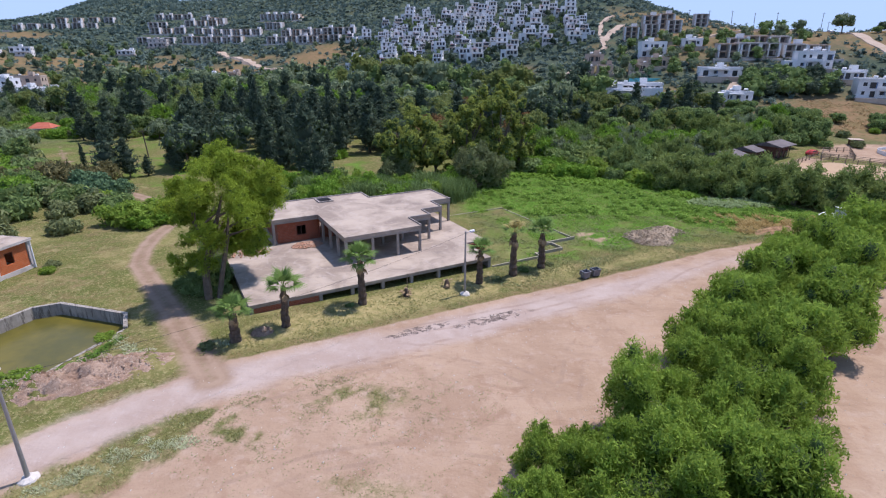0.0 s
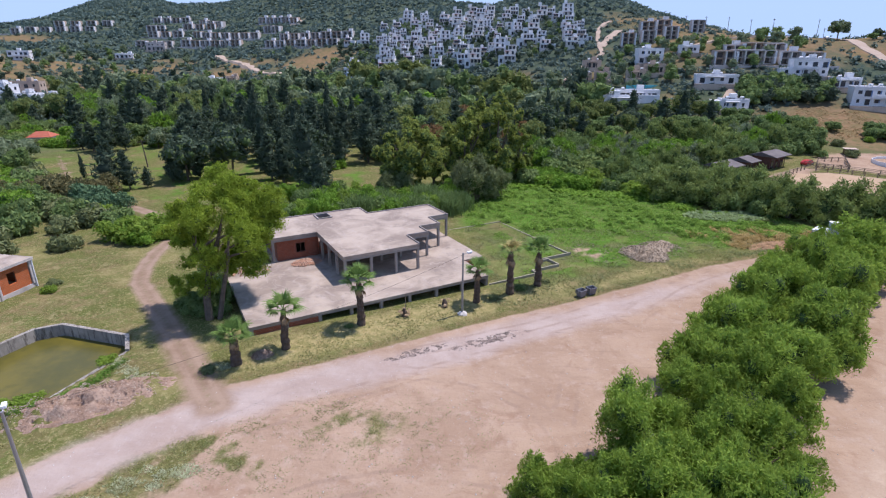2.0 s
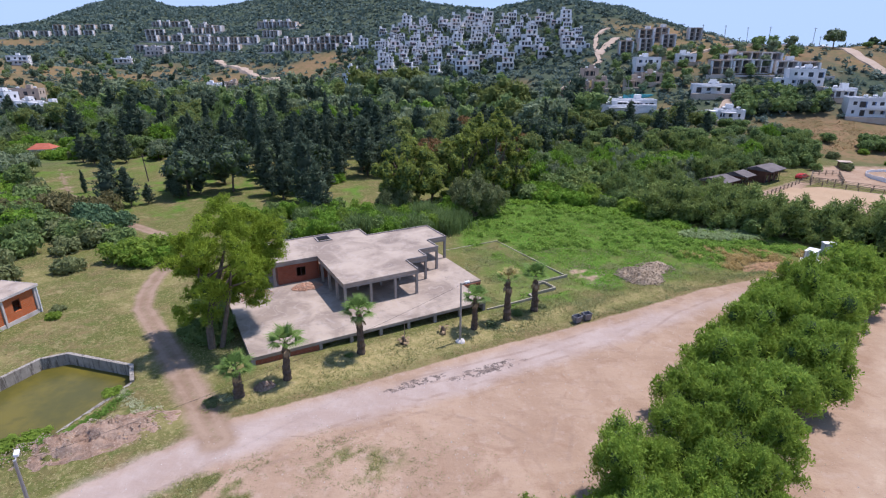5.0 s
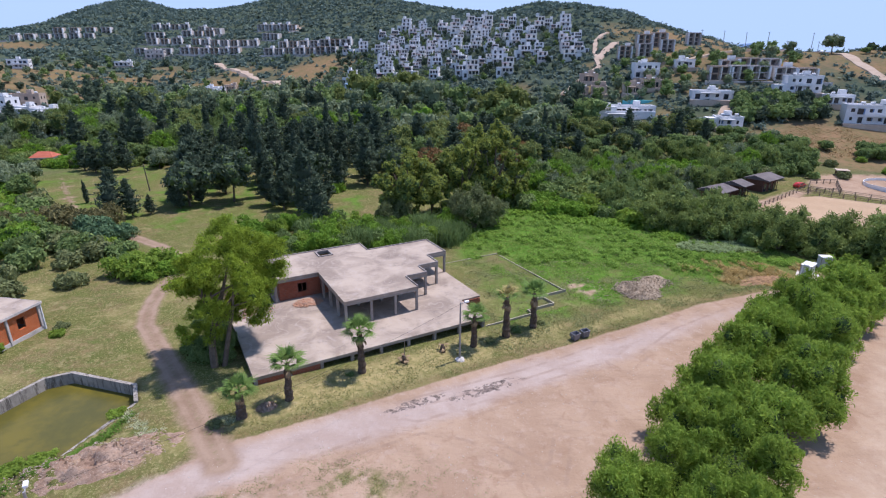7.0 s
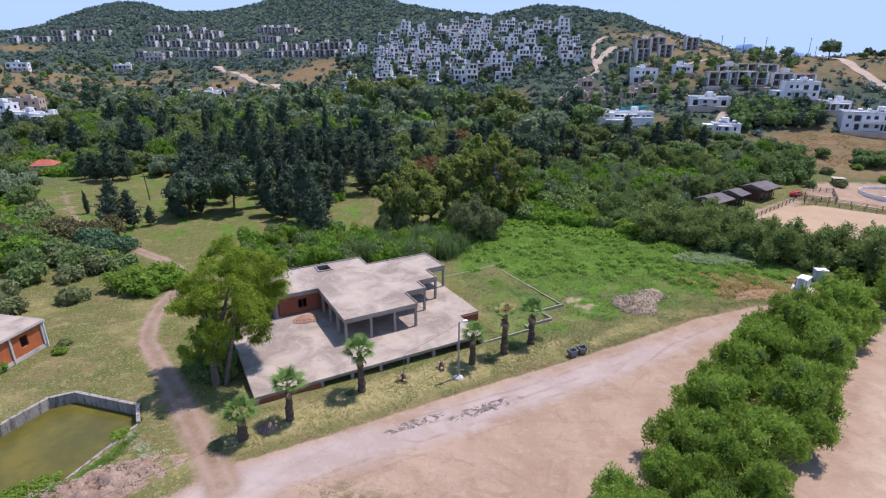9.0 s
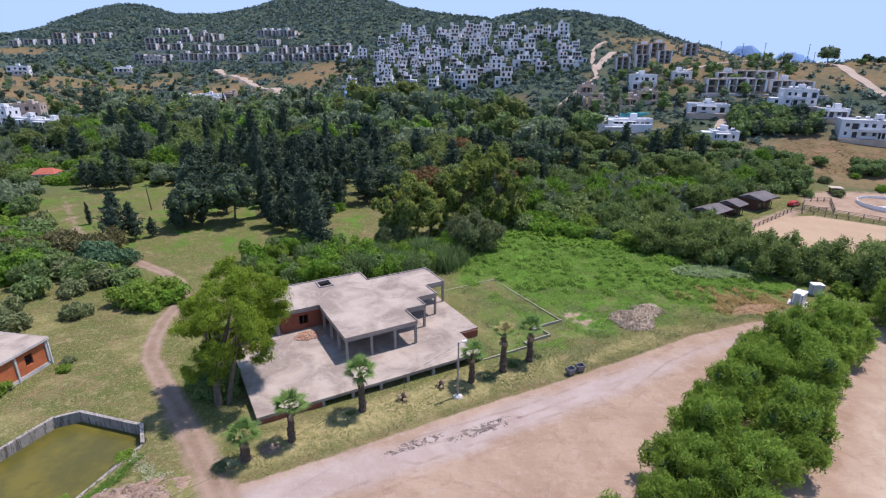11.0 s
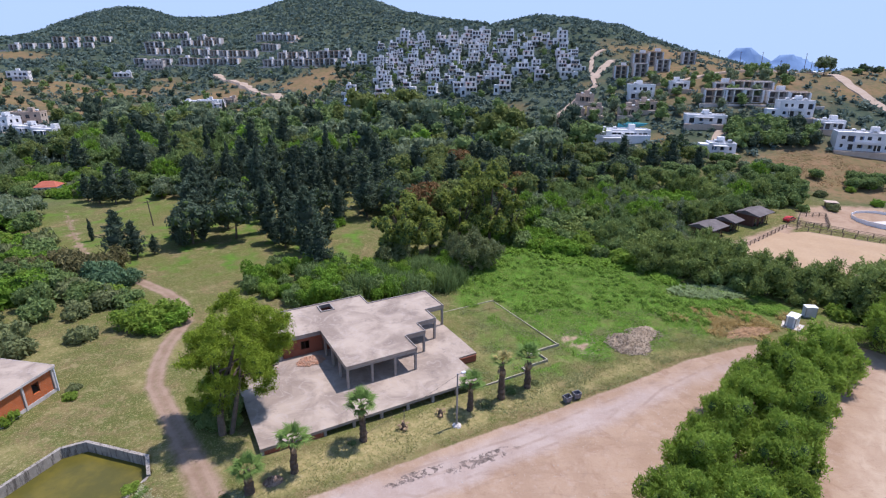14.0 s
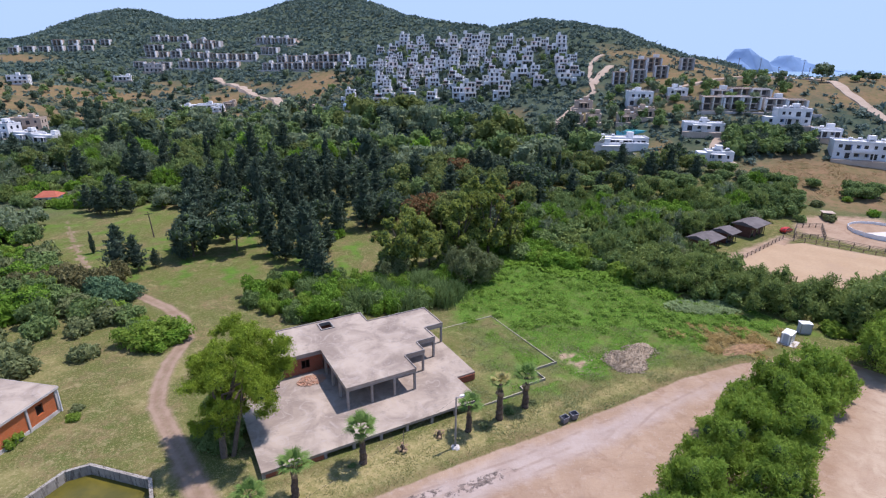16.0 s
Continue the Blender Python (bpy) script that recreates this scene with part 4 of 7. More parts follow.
def cypress(seed, tall=11.0):
    r = random.Random(seed)
    blobs = [((r.uniform(-0.2, 0.2), r.uniform(-0.2, 0.2), 0.6 + tall * (k + 0.5) / 9), (w, w, tall * 0.09)) for k, w in enumerate((0.9, 1.15, 1.3, 1.3, 1.25, 1.1, 0.95, 0.7, 0.4))]
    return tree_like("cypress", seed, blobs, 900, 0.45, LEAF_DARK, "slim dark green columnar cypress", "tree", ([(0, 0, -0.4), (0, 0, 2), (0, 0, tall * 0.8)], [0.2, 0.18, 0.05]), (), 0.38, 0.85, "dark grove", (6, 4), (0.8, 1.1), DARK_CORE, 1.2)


def round_tree(seed, leaf, label, tall=8.0, wide=3.6, count=1350, size=0.42, group="woods in the valley"):
    r = random.Random(seed)
    blobs = [((0, 0, tall * 0.55), (wide * 0.7, wide * 0.7, tall * 0.3))]
    for k in range(14):
        a, q = r.uniform(0, 6.28), wide * r.uniform(0.35, 0.8)
        s = wide * r.uniform(0.22, 0.42)
        blobs.append(((q * math.cos(a), q * math.sin(a), tall * (0.55 + r.uniform(-0.3, 0.38) * (1.15 - q / wide))), (s, s, s * 0.85)))
    return tree_like("broadleaf_tree", seed, blobs, count, size, leaf, label, "tree", ([(0, 0, -0.4), (0.1, 0, tall * 0.35), (0, 0.1, tall * 0.7)], [0.22, 0.17, 0.06]), (), 0.4, 0.75, group, (5, 4))


def gum_tree(seed, tall, wide, count=11000, size=0.32):
    """A tall billowing tree, crown in loose heaps over visible limbs."""
    r = random.Random(seed)
    blobs = []
    for k in range(34):
        a, q = k * 2.4 + r.uniform(-0.5, 0.5), wide * r.uniform(0.1, 0.85)
        z = tall * (0.53 + r.uniform(-0.47, 0.37) * (1.12 - 0.75 * q / wide))
        big = wide * r.uniform(0.16, 0.32)
        c = Vector((q * math.cos(a), q * math.sin(a), z))
        blobs.append((tuple(c), (big * 0.8, big * 0.8, big * 0.75)))
        for _ in range(5):
            way = Vector((r.gauss(0, 1), r.gauss(0, 1), r.gauss(0.3, 0.8))).normalized()
            s = big * r.uniform(0.3, 0.5)
            blobs.append((tuple(c + way * big * 0.85), (s, s, s)))
    limbs = [([(0, 0, tall * 0.2), (wide * 0.3 * math.cos(a), wide * 0.3 * math.sin(a), tall * 0.42), (wide * 0.6 * math.cos(a), wide * 0.6 * math.sin(a), tall * 0.62)], [0.25, 0.16, 0.06]) for a in (0.2, 1.6, 2.9, 4.1, 5.3)]
    return tree_like("gum_tree", seed, blobs, count, size, LEAF_GUM, "tall billowing yellow-green tree", "tree", ([(0, 0, -0.4), (0.1, 0, tall * 0.3), (0, 0.2, tall * 0.75)], [0.4, 0.32, 0.1]), limbs, 0.35, 0.7, "tall trees behind the house")


def bush(seed, leaf, label, count=1150, size=0.19, flat=0.7, name="bush", group="bushes"):
    r = random.Random(seed)
    blobs = [((0, 0, 0.7 * flat), (1.1, 1.1, 1.0 * flat))]
    for k in range(15):
        a, q = r.uniform(0, 6.28), r.uniform(0.4, 1.15)
        s = r.uniform(0.22, 0.6)
        blobs.append(((q * math.cos(a), q * math.sin(a), r.uniform(0.35, 1.5) * flat), (s, s, s * 0.9)))
    v1, f1, n1 = crown_leaves(np.random.default_rng(seed), blobs, count, size, 0.4)
    v2, f2 = cores(r, blobs[:8], 0.75)
    faces = [tuple(f) for f in f1.tolist()] + [tuple(i + len(v1) for i in f) for f in f2]
    ob = thing(name, Matrix(), label, "bush", group)
    part("foliage", (np.vstack([v1, np.array(v2)]), faces, np.vstack([n1, unit(np.array(v2))])), leaf, ob)
    return ob


def reeds(seed):
    """A clump of tall arching cane leaves."""
    rng = np.random.default_rng(seed)
    n = 760
    base = rng.normal(size=(n, 2)) * 0.9
    lean, tall = rng.normal(size=(n, 2)) * 0.6, rng.uniform(1.2, 3.3, n)
    verts, faces = [], []
    for (bx, by), (lx, ly), h in zip(base, lean, tall):
        a = rng.uniform(0, 6.28)
        wx, wy = 0.05 * math.cos(a), 0.05 * math.sin(a)
        i = len(verts)
        verts += [(bx - wx, by - wy, 0), (bx + wx, by + wy, 0), (bx + lx * 0.5 + wx, by + ly * 0.5 + wy, h * 0.7), (bx + lx * 0.5 - wx, by + ly * 0.5 - wy, h * 0.7), (bx + lx * 1.4, by + ly * 1.4, h)]
        faces += [(i, i + 1, i + 2, i + 3), (i + 3, i + 2, i + 4)]
    ob = thing("reed_clump", Matrix(), "tall grey-green clump of cane", "reeds", "reeds behind the house")
    part("foliage", (verts, faces), LEAF_CANE, ob)
    part("shade_core", ball(random.Random(seed), (0, 0, 0.9), (1.0, 1.0, 1.0), (7, 5), 0.2), CORE, ob, "", True)
    return ob


class Kinds:
    """Prototypes of one kind; every planting takes one, turned and sized."""

    def __init__(self, *protos):
        self.protos, self.used = protos, set()

    def plant(self, x, y, size, rng, sink=0.1, stretch=1.0, z=None, which=None):
        k = rng.randrange(len(self.protos)) if which is None else which
        ob = self.protos[k]
        z = float(height(x, y)) if z is None else z
        m = pose(x, y, z - sink, rng.uniform(-3, 3), rng.uniform(-3, 3), rng.uniform(0, 360)) @ Matrix.Diagonal((size, size, size * stretch, 1))
        if k not in self.used:
            self.used.add(k)
            ob.matrix_basis = m
            return ob
        return copy_thing(ob, m @ Matrix.Diagonal((*[1 / s for s in ob.scale], 1)))


def scatter(rng, poly, gap, tries=4000, keep=None):
    """Random points in a polygon, at least gap apart."""
    xs, ys = [p[0] for p in poly], [p[1] for p in poly]
    out, cells = [], {}
    for _ in range(tries):
        x, y = rng.uniform(min(xs), max(xs)), rng.uniform(min(ys), max(ys))
        if not within(poly, np.array(x), np.array(y)) or (keep and not keep(x, y)):
            continue
        c = (int(x // gap), int(y // gap))
        if any(math.hypot(x - px, y - py) < gap for i in (-1, 0, 1) for j in (-1, 0, 1) for px, py in cells.get((c[0] + i, c[1] + j), ())):
            continue
        cells.setdefault(c, []).append((x, y))
        out.append((x, y))
    return out


def far_woods(spots, leaf, label, seed, wide=4.4, tall=8.0):
    """Trees too far off to pick apart: crowns of leaf sprays over clumps, all in one mesh."""
    g, r = np.random.default_rng(seed), random.Random(seed)
    made = []
    for k in range(4):
        blobs = [((0, 0, tall * 0.5), (wide * 0.7, wide * 0.7, tall * 0.4))]
        for _ in range(6):
            a, q, s = r.uniform(0, 6.28), wide * r.uniform(0.4, 0.8), wide * r.uniform(0.3, 0.45)
            blobs.append(((q * math.cos(a), q * math.sin(a), tall * r.uniform(0.3, 0.9)), (s, s, s * 0.9)))
        v1, f1, n1 = crown_leaves(g, blobs, 230, 0.88, 0.42, rise=0.3)
        v2, f2 = cores(r, blobs, 0.8, (5, 3))
        n2 = unit(np.array(v2) - np.array((0, 0, tall * 0.45)))
        made.append((np.vstack([v1, np.array(v2)]), [tuple(f) for f in f1.tolist()] + [tuple(i + len(v1) for i in f) for f in f2], np.vstack([n1, n2])))
    verts, faces, shading, n = [], [], [], 0
    for x, y, s in spots:
        v, f, way = made[r.randrange(4)]
        a = r.uniform(0, 6.28)
        turn = np.array([[math.cos(a), -math.sin(a), 0], [math.sin(a), math.cos(a), 0], [0, 0, r.uniform(0.85, 1.2)]])
        verts.append(v @ turn.T * s + np.array([x, y, float(height(x, y)) - 0.4]))
        turn[2, 2] = 1.0
        shading.append(way @ turn.T)
        faces += [tuple(i + n for i in q) for q in f]
        n += len(v)
    return tagged(link_mesh("far_woods", (np.vstack(verts), faces, np.vstack(shading)), leaf), label, "woods", "", "stuff")


rng = random.Random(11)
NEAR_ROW = Kinds(*[row_tree(s, 30000, 0.135) for s in (1, 2, 3)])
ROW = Kinds(*[row_tree(s, 13500, 0.19) for s in (3, 4, 8)])
for x, y, s in ((4.6, 20.5, 0.78), (7.2, 25.2, 0.8), (8.4, 17.0, 1.05), (13.2, 16.5, 1.05), (10.9, 22.2, 1.1), (17.2, 21.2, 1.1), (15.2, 25.2, 1.15), (13.6, 29.4, 1.1), (19.6, 27.4, 1.1), (18.2, 33.4, 1.08), (23.2, 33.6, 1.12),
                (22.8, 39.2, 1.05), (28.2, 38.4, 1.12), (27.4, 45.0, 1.08), (33.4, 42.8, 1.12), (32.6, 50.2, 1.05), (38.6, 47.6, 1.15), (37.0, 55.0, 1.05), (42.4, 53.0, 1.2), (40.6, 59.0, 0.95), (47.0, 57.8, 1.22),
                (46.6, 62.2, 1.08), (51.6, 62.6, 1.36), (55.0, 64.4, 1.26), (69.4, 71.8, 1.3), (74.6, 69.0, 1.3), (75.5, 75.5, 1.3), (80.5, 73, 1.3)):
    (NEAR_ROW if y < 35 else ROW).plant(x + rng.uniform(-0.3, 0.3), y + rng.uniform(-0.3, 0.3), s * rng.uniform(1.06, 1.18), rng, 0.3, 1.12)

shade = shade_tree(5)
shade.matrix_basis = pose(-24.9, 51.4, float(height(-24.9, 51.4))) @ Matrix.Diagonal((1.03, 1.03, 1.08, 1))

PINES = Kinds(*[pine(20 + k, t) for k, t in enumerate((10.0, 11.5, 9.0, 12.0))])
CYPRESS = Kinds(*[cypress(30 + k, t) for k, t in enumerate((10.0, 12.0, 13.5))])
ROUND = Kinds(round_tree(40, LEAF_MID, "round green broadleaf tree in the valley"), round_tree(41, LEAF_MID, "round green broadleaf tree in the valley", 7.0, 4.0), round_tree(42, LEAF_OLIVE, "small grey-green olive-like tree", 6.0, 3.4), round_tree(43, LEAF_OLIVE, "small grey-green olive-like tree", 7.0, 3.2))
BRIGHT = Kinds(round_tree(50, LEAF_BRIGHT, "bright green broadleaf tree in the valley", 6.0, 3.6), round_tree(51, LEAF_BRIGHT, "bright green broadleaf tree in the valley", 5.0, 3.2))
RUST = Kinds(round_tree(52, LEAF_RUST, "reddish brown withering tree in the woods", 9.0, 3.6))
DUSK = Kinds(round_tree(53, LEAF_DARK, "broad dark green tree in the grove", 10.5, 4.6, 1150, 0.55, "dark grove"), round_tree(54, LEAF_DARK, "broad dark green tree in the grove", 9.0, 4.2, 1100, 0.55, "dark grove"))
GUM = Kinds(gum_tree(60, 15.5, 6.6), gum_tree(61, 21.0, 5.8), gum_tree(62, 19.0, 5.2))
GOLD = Kinds(round_tree(64, LEAF_BIG, "tall yellow-green tree in the woods", 11.0, 4.2), round_tree(65, LEAF_BIG, "tall yellow-green tree in the woods", 10.0, 3.6))
BUSH = Kinds(bush(70, LEAF_MID, "rounded green bush in dry grass"), bush(71, LEAF_BUSH, "rounded grey-green bush in dry grass"), bush(72, LEAF_ROW, "rounded fresh green bush in grass"), bush(73, LEAF_BRIGHT, "rounded bright green bush in grass"), bush(77, LEAF_THICKET, "rounded deep green bush in the thicket"))
FINE = Kinds(bush(74, LEAF_ROW, "dense fresh green shrub in the grass", 2600, 0.13), bush(75, LEAF_BRIGHT, "dense bright green shrub in the grass", 2600, 0.13), bush(76, LEAF_MID, "dense green shrub in the grass", 2600, 0.13), bush(78, LEAF_TEAL, "dense blue-green shrub beside the track", 2600, 0.13), bush(79, LEAF_BROWN, "dense brown-olive shrub beside the track", 2600, 0.13))
VALLEY = Kinds(*[row_tree(k, 2400, 0.39, (5, 4), leaf, words, "woods in the valley") for k, leaf, words in ((13, LEAF_MID, "spreading green tree with low foliage"), (14, LEAF_THICKET, "spreading deep green tree with low foliage"), (15, LEAF_BRIGHT, "bright green tree with low foliage"), (16, LEAF_OLIVE, "spreading grey-green tree with low foliage"))])
HEDGE = Kinds(*[row_tree(s, 5200, 0.26, (5, 4), LEAF_THICKET, "dense green tree in the hedge beside the field", "hedge by the field") for s in (6, 7)])
REEDS = Kinds(reeds(80), reeds(81))

# tall trees behind the house
for x, y, s, k in ((-6.2, 110, 1.05, 0), (-1.5, 114, 0.75, 0), (5.0, 118, 1.0, 2), (12.5, 121, 1.03, 1), (8.5, 127, 0.95, 1), (17.5, 123, 0.75, 2)):
    GUM.plant(x, y, s, rng, 0.6, 1.0, None, k)
DENSE = Kinds(row_tree(9, 9000, 0.24, (5, 4), LEAF_BUSH, "dense olive-green tree with foliage down to the ground", "tall trees behind the house"))
for x, y, s in ((7.2, 104.5, 1.5), (10.6, 107, 1.15), (-9.5, 105.5, 1.1)):
    DENSE.plant(x, y, s, rng, 0.3, 1.1)
RUST.plant(-2.0, 143, 1.35, rng, 0.4)
RUST.plant(-5.5, 146, 1.1, rng, 0.4)

# dark grove beyond the meadow
GROVE = [(-58, 117), (-46, 119.5), (-36, 114), (-28, 109), (-25, 118), (-30, 134), (-17, 137), (-13, 150), (-16, 195), (-40, 212), (-75, 205), (-80, 165), (-66, 148)]
for x, y in scatter(rng, GROVE, 5.3):
    k = rng.random()
    (CYPRESS if k < 0.07 else DUSK if k < 0.34 else BRIGHT if k > 0.965 and y > 150 else GOLD if k > 0.94 and y > 165 else PINES).plant(x, y, rng.choice((0.72, 0.85, 0.95, 1.05, 1.2)) * rng.uniform(0.94, 1.06), rng)
for x, y, s in ((-24.0, 102.5, 0.85), (-26.5, 105, 0.7), (-67.5, 106.5, 0.95), (-64.5, 108.3, 0.72), (-62.0, 110.5, 0.5), (-59.5, 116.5, 0.62), (-57.5, 115, 0.5), (-55, 120, 0.7)):
    PINES.plant(x, y, s, rng)
for x, y, s in ((-68, 149, 1.15), (-80, 118, 0.42), (37, 188, 1.15), (41, 192, 1.05), (45, 196, 0.9), (-92, 215, 1.0), (-69, 300, 1.1), (-60, 305, 0.9), (-128, 330, 0.9)):
    CYPRESS.plant(x, y, s, rng)
BUSH.plant(-27, 133, 2.2, rng, 0.2, 0.9, None, 3)
for x, y in scatter(rng, [(-13, 142), (4, 136), (28, 140), (34, 172), (28, 205), (-14, 205)], 6.0):
    k = rng.random()
    (PINES if k < 0.2 else DUSK if k < 0.3 else GOLD if k < 0.52 else BRIGHT if k < 0.66 else RUST if k < 0.76 else ROUND).plant(x, y, rng.uniform(1.0, 1.4), rng)
for x, y in scatter(rng, [(36, 172), (62, 168), (94, 176), (98, 200), (66, 212), (40, 208)], 5.6):
    (PINES if rng.random() < 0.15 else DUSK if rng.random() < 0.12 else GOLD if rng.random() < 0.3 else ROUND).plant(x, y, rng.uniform(0.8, 1.1), rng)

# mixed woods in the valley: the near ones one by one, the rest as one mass of each colour
for x, y in scatter(rng, [(-170, 188), (-82, 178), (-74, 206), (-44, 216), (-44, 240), (-160, 240)], 7.5):
    k = rng.random()
    if x < -172 and y > 236:
        continue
    if k < 0.34:
        (PINES if k < 0.26 else GOLD).plant(x, y, rng.uniform(0.9, 1.4), rng)
    else:
        VALLEY.plant(x, y, rng.uniform(1.0, 1.6), rng, 0.3, rng.uniform(1.0, 1.4), None, rng.choice((0, 0, 1, 1, 2, 2, 3)))
masses = {"MID": [], "OLIVE": [], "DARK": [], "BRIGHT": [], "BIG": []}
for x, y in scatter(rng, [(-200, 240), (-160, 240), (-44, 238), (-14, 206), (30, 206), (64, 220), (60, 250), (30, 290), (-10, 318), (-60, 340), (-130, 350), (-215, 335)], 8.0, 7000):
    if (x < -172 and y < 290) or math.hypot((x + 231) / 24, (y - 325) / 18) < 1 or math.hypot((x + 54) / 20, (y - 338) / 18) < 1 or (y > 318 and rng.random() < 0.4):
        continue
    masses[rng.choice(("MID", "MID", "MID", "MID", "OLIVE", "OLIVE", "OLIVE", "DARK", "DARK", "BRIGHT" if y < 250 else "MID", "MID", "OLIVE", "BIG"))].append((x, y, rng.choice((0.75, 0.95, 1.2, 1.5)) * rng.uniform(0.9, 1.1)))
for x, y in scatter(rng, [(-260, 330), (-140, 350), (-60, 345), (-60, 385), (-120, 400), (-200, 420), (-290, 400)], 11.0, 1600):
    if math.hypot((x + 262) / 42, (y - 352) / 30) < 1 and rng.random() < 0.7:
        continue
    if math.hypot((x + 172) / 26, (y - 392) / 26) > 1:
        masses[rng.choice(("MID", "OLIVE", "OLIVE", "DARK"))].append((x, y, rng.uniform(0.4, 0.7)))
for x, y in scatter(rng, [(62, 236), (90, 240), (122, 248), (150, 246), (150, 262), (176, 268), (176, 290), (120, 296), (96, 300), (84, 280), (66, 250)], 7.6):
    masses[rng.choice(("MID", "OLIVE", "MID"))].append((x, y, rng.uniform(0.5, 0.8)))
for x, y in scatter(rng, [(116, 208), (147, 207), (152, 220), (124, 231)], 3.2):
    masses[rng.choice(("MID", "MID", "DARK"))].append((x, y, rng.uniform(0.62, 0.85)))
for x, y in scatter(rng, [(-205, 212), (-150, 208), (-150, 216), (-205, 222)], 4.5):
    masses["DARK"].append((x, y, rng.uniform(0.8, 1.0)))
for x, y in scatter(rng, [(-60, 400), (-30, 350), (30, 322), (76, 310), (92, 380), (66, 420), (30, 450), (-20, 560), (-60, 500), (-90, 500), (-85, 470)], 5.4):
    masses[rng.choice(("MID", "OLIVE", "DARK", "DARK"))].append((x, y, rng.uniform(0.32, 0.62)))
for x, y in ((-46, 318), (-38, 322), (-28, 318), (-20, 325), (-12, 318), (24, 262), (30, 258), (36, 262), (-150, 262), (-142, 268)):
    masses["BIG"].append((x, y, rng.uniform(1.5, 1.9)))
for x, y in scatter(rng, [(-330, 400), (-270, 330), (-150, 352), (-60, 345), (-50, 470), (-130, 500), (-230, 500), (-330, 520)], 11.0, 2600):
    if math.hypot((x + 106) / 42, (y - 460) / 30) > 1 and along(LANES[2][0], np.array(x), np.array(y))[0] > 8:
        masses[rng.choice(("MID", "OLIVE", "OLIVE", "DARK"))].append((x, y, rng.choice((0.4, 0.55, 0.75)) * rng.uniform(0.9, 1.1)))
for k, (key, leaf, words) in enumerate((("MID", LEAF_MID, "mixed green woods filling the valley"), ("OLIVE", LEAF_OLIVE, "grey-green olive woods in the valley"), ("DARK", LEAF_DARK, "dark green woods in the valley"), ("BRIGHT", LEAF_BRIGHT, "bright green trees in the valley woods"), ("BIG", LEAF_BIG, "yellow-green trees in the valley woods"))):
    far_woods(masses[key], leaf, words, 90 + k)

# scrub, canes and small trees east of the field
for x, y in scatter(rng, [(22, 134), (40, 117), (48, 104), (60, 101), (66, 112), (62, 121), (68, 136), (82, 146), (94, 150), (112, 160), (108, 178), (92, 174), (60, 166), (30, 172)], 3.7, 5000):
    k = rng.random()
    if math.hypot((x - 65.5) / 5, (y - 122.5) / 6) < 1 or math.hypot(x - 69.5, y - 130) < 7:
        continue
    if math.hypot((x - 72) / 9, (y - 158) / 7) < 1:
        BUSH.plant(x, y, rng.uniform(2.4, 3.0), rng, 0.2, 1.0, None, 3)
    elif k < 0.14:
        REEDS.plant(x, y, rng.uniform(1.1, 1.5), rng)
    elif k < 0.62:
        BUSH.plant(x, y, rng.uniform(2.2, 3.2), rng, 0.2, rng.uniform(0.9, 1.25), None, rng.choice((0, 4, 4, 4, 1)))
    else:
        VALLEY.plant(x, y, rng.uniform(0.85, 1.25), rng, 0.3, rng.uniform(1.0, 1.4), None, rng.choice((0, 1, 1, 1, 2, 3)))
for x, y in scatter(rng, [(95, 176), (112, 166), (124, 172), (118, 182), (112, 196), (98, 200)], 4.4):
    (BUSH if rng.random() < 0.5 else ROUND).plant(x, y, rng.uniform(0.7, 0.9) * 1.1, rng, 0.6)
for x, y in scatter(rng, [(104, 150), (124, 152), (150, 160), (160, 172), (130, 172)], 9.0):
    BUSH.plant(x, y, rng.uniform(1.0, 1.7), rng)
for x, y, s in ((105, 158.5, 0.95), (110, 157.5, 1.0), (112.5, 162, 1.05), (107, 163, 1.0), (101.5, 161.5, 0.9), (138, 171, 0.8), (142.5, 170, 0.9), (146.5, 173, 0.95), (141, 175.5, 0.9), (131, 181, 0.7)):
    ROUND.plant(x, y, s, rng, 1.2, 1.0, None, 0 if x < 120 else 1)

for x, y in scatter(rng, [(2, 107), (12, 121.5), (24, 118.5), (40, 111.5), (47, 105), (51, 109), (40, 121), (22, 131), (8, 127)], 3.3):
    BUSH.plant(x, y, rng.uniform(1.6, 2.5), rng, 0.2, rng.uniform(0.8, 1.1), None, rng.choice((0, 2, 3, 3)))

# hedge of trees between the field and the riding ground
for x, y in scatter(rng, [(45, 107.5), (56.5, 98), (66.5, 89.5), (78, 82), (84, 90), (73, 97.5), (63, 105), (51, 114)], 3.6):
    k = rng.random()
    if k < 0.22:
        BUSH.plant(x, y, rng.uniform(1.4, 2.2), rng, 0.1, 1.2, None, 0)
    else:
        HEDGE.plant(x, y, rng.uniform(1.15, 1.55), rng, 0.5)
HEDGE.plant(57, 108.5, 1.5, rng, 0.4)
HEDGE.plant(53.0, 101.5, 1.35, rng, 0.4)
for x, y in scatter(rng, [(70, 84), (80, 78), (100, 80), (118, 96), (98, 98), (84, 91)], 4.2):
    (HEDGE if rng.random() < 0.8 else BUSH).plant(x, y, rng.uniform(1.7, 2.15) if x < 96 else rng.uniform(1.4, 1.8), rng, 0.4)

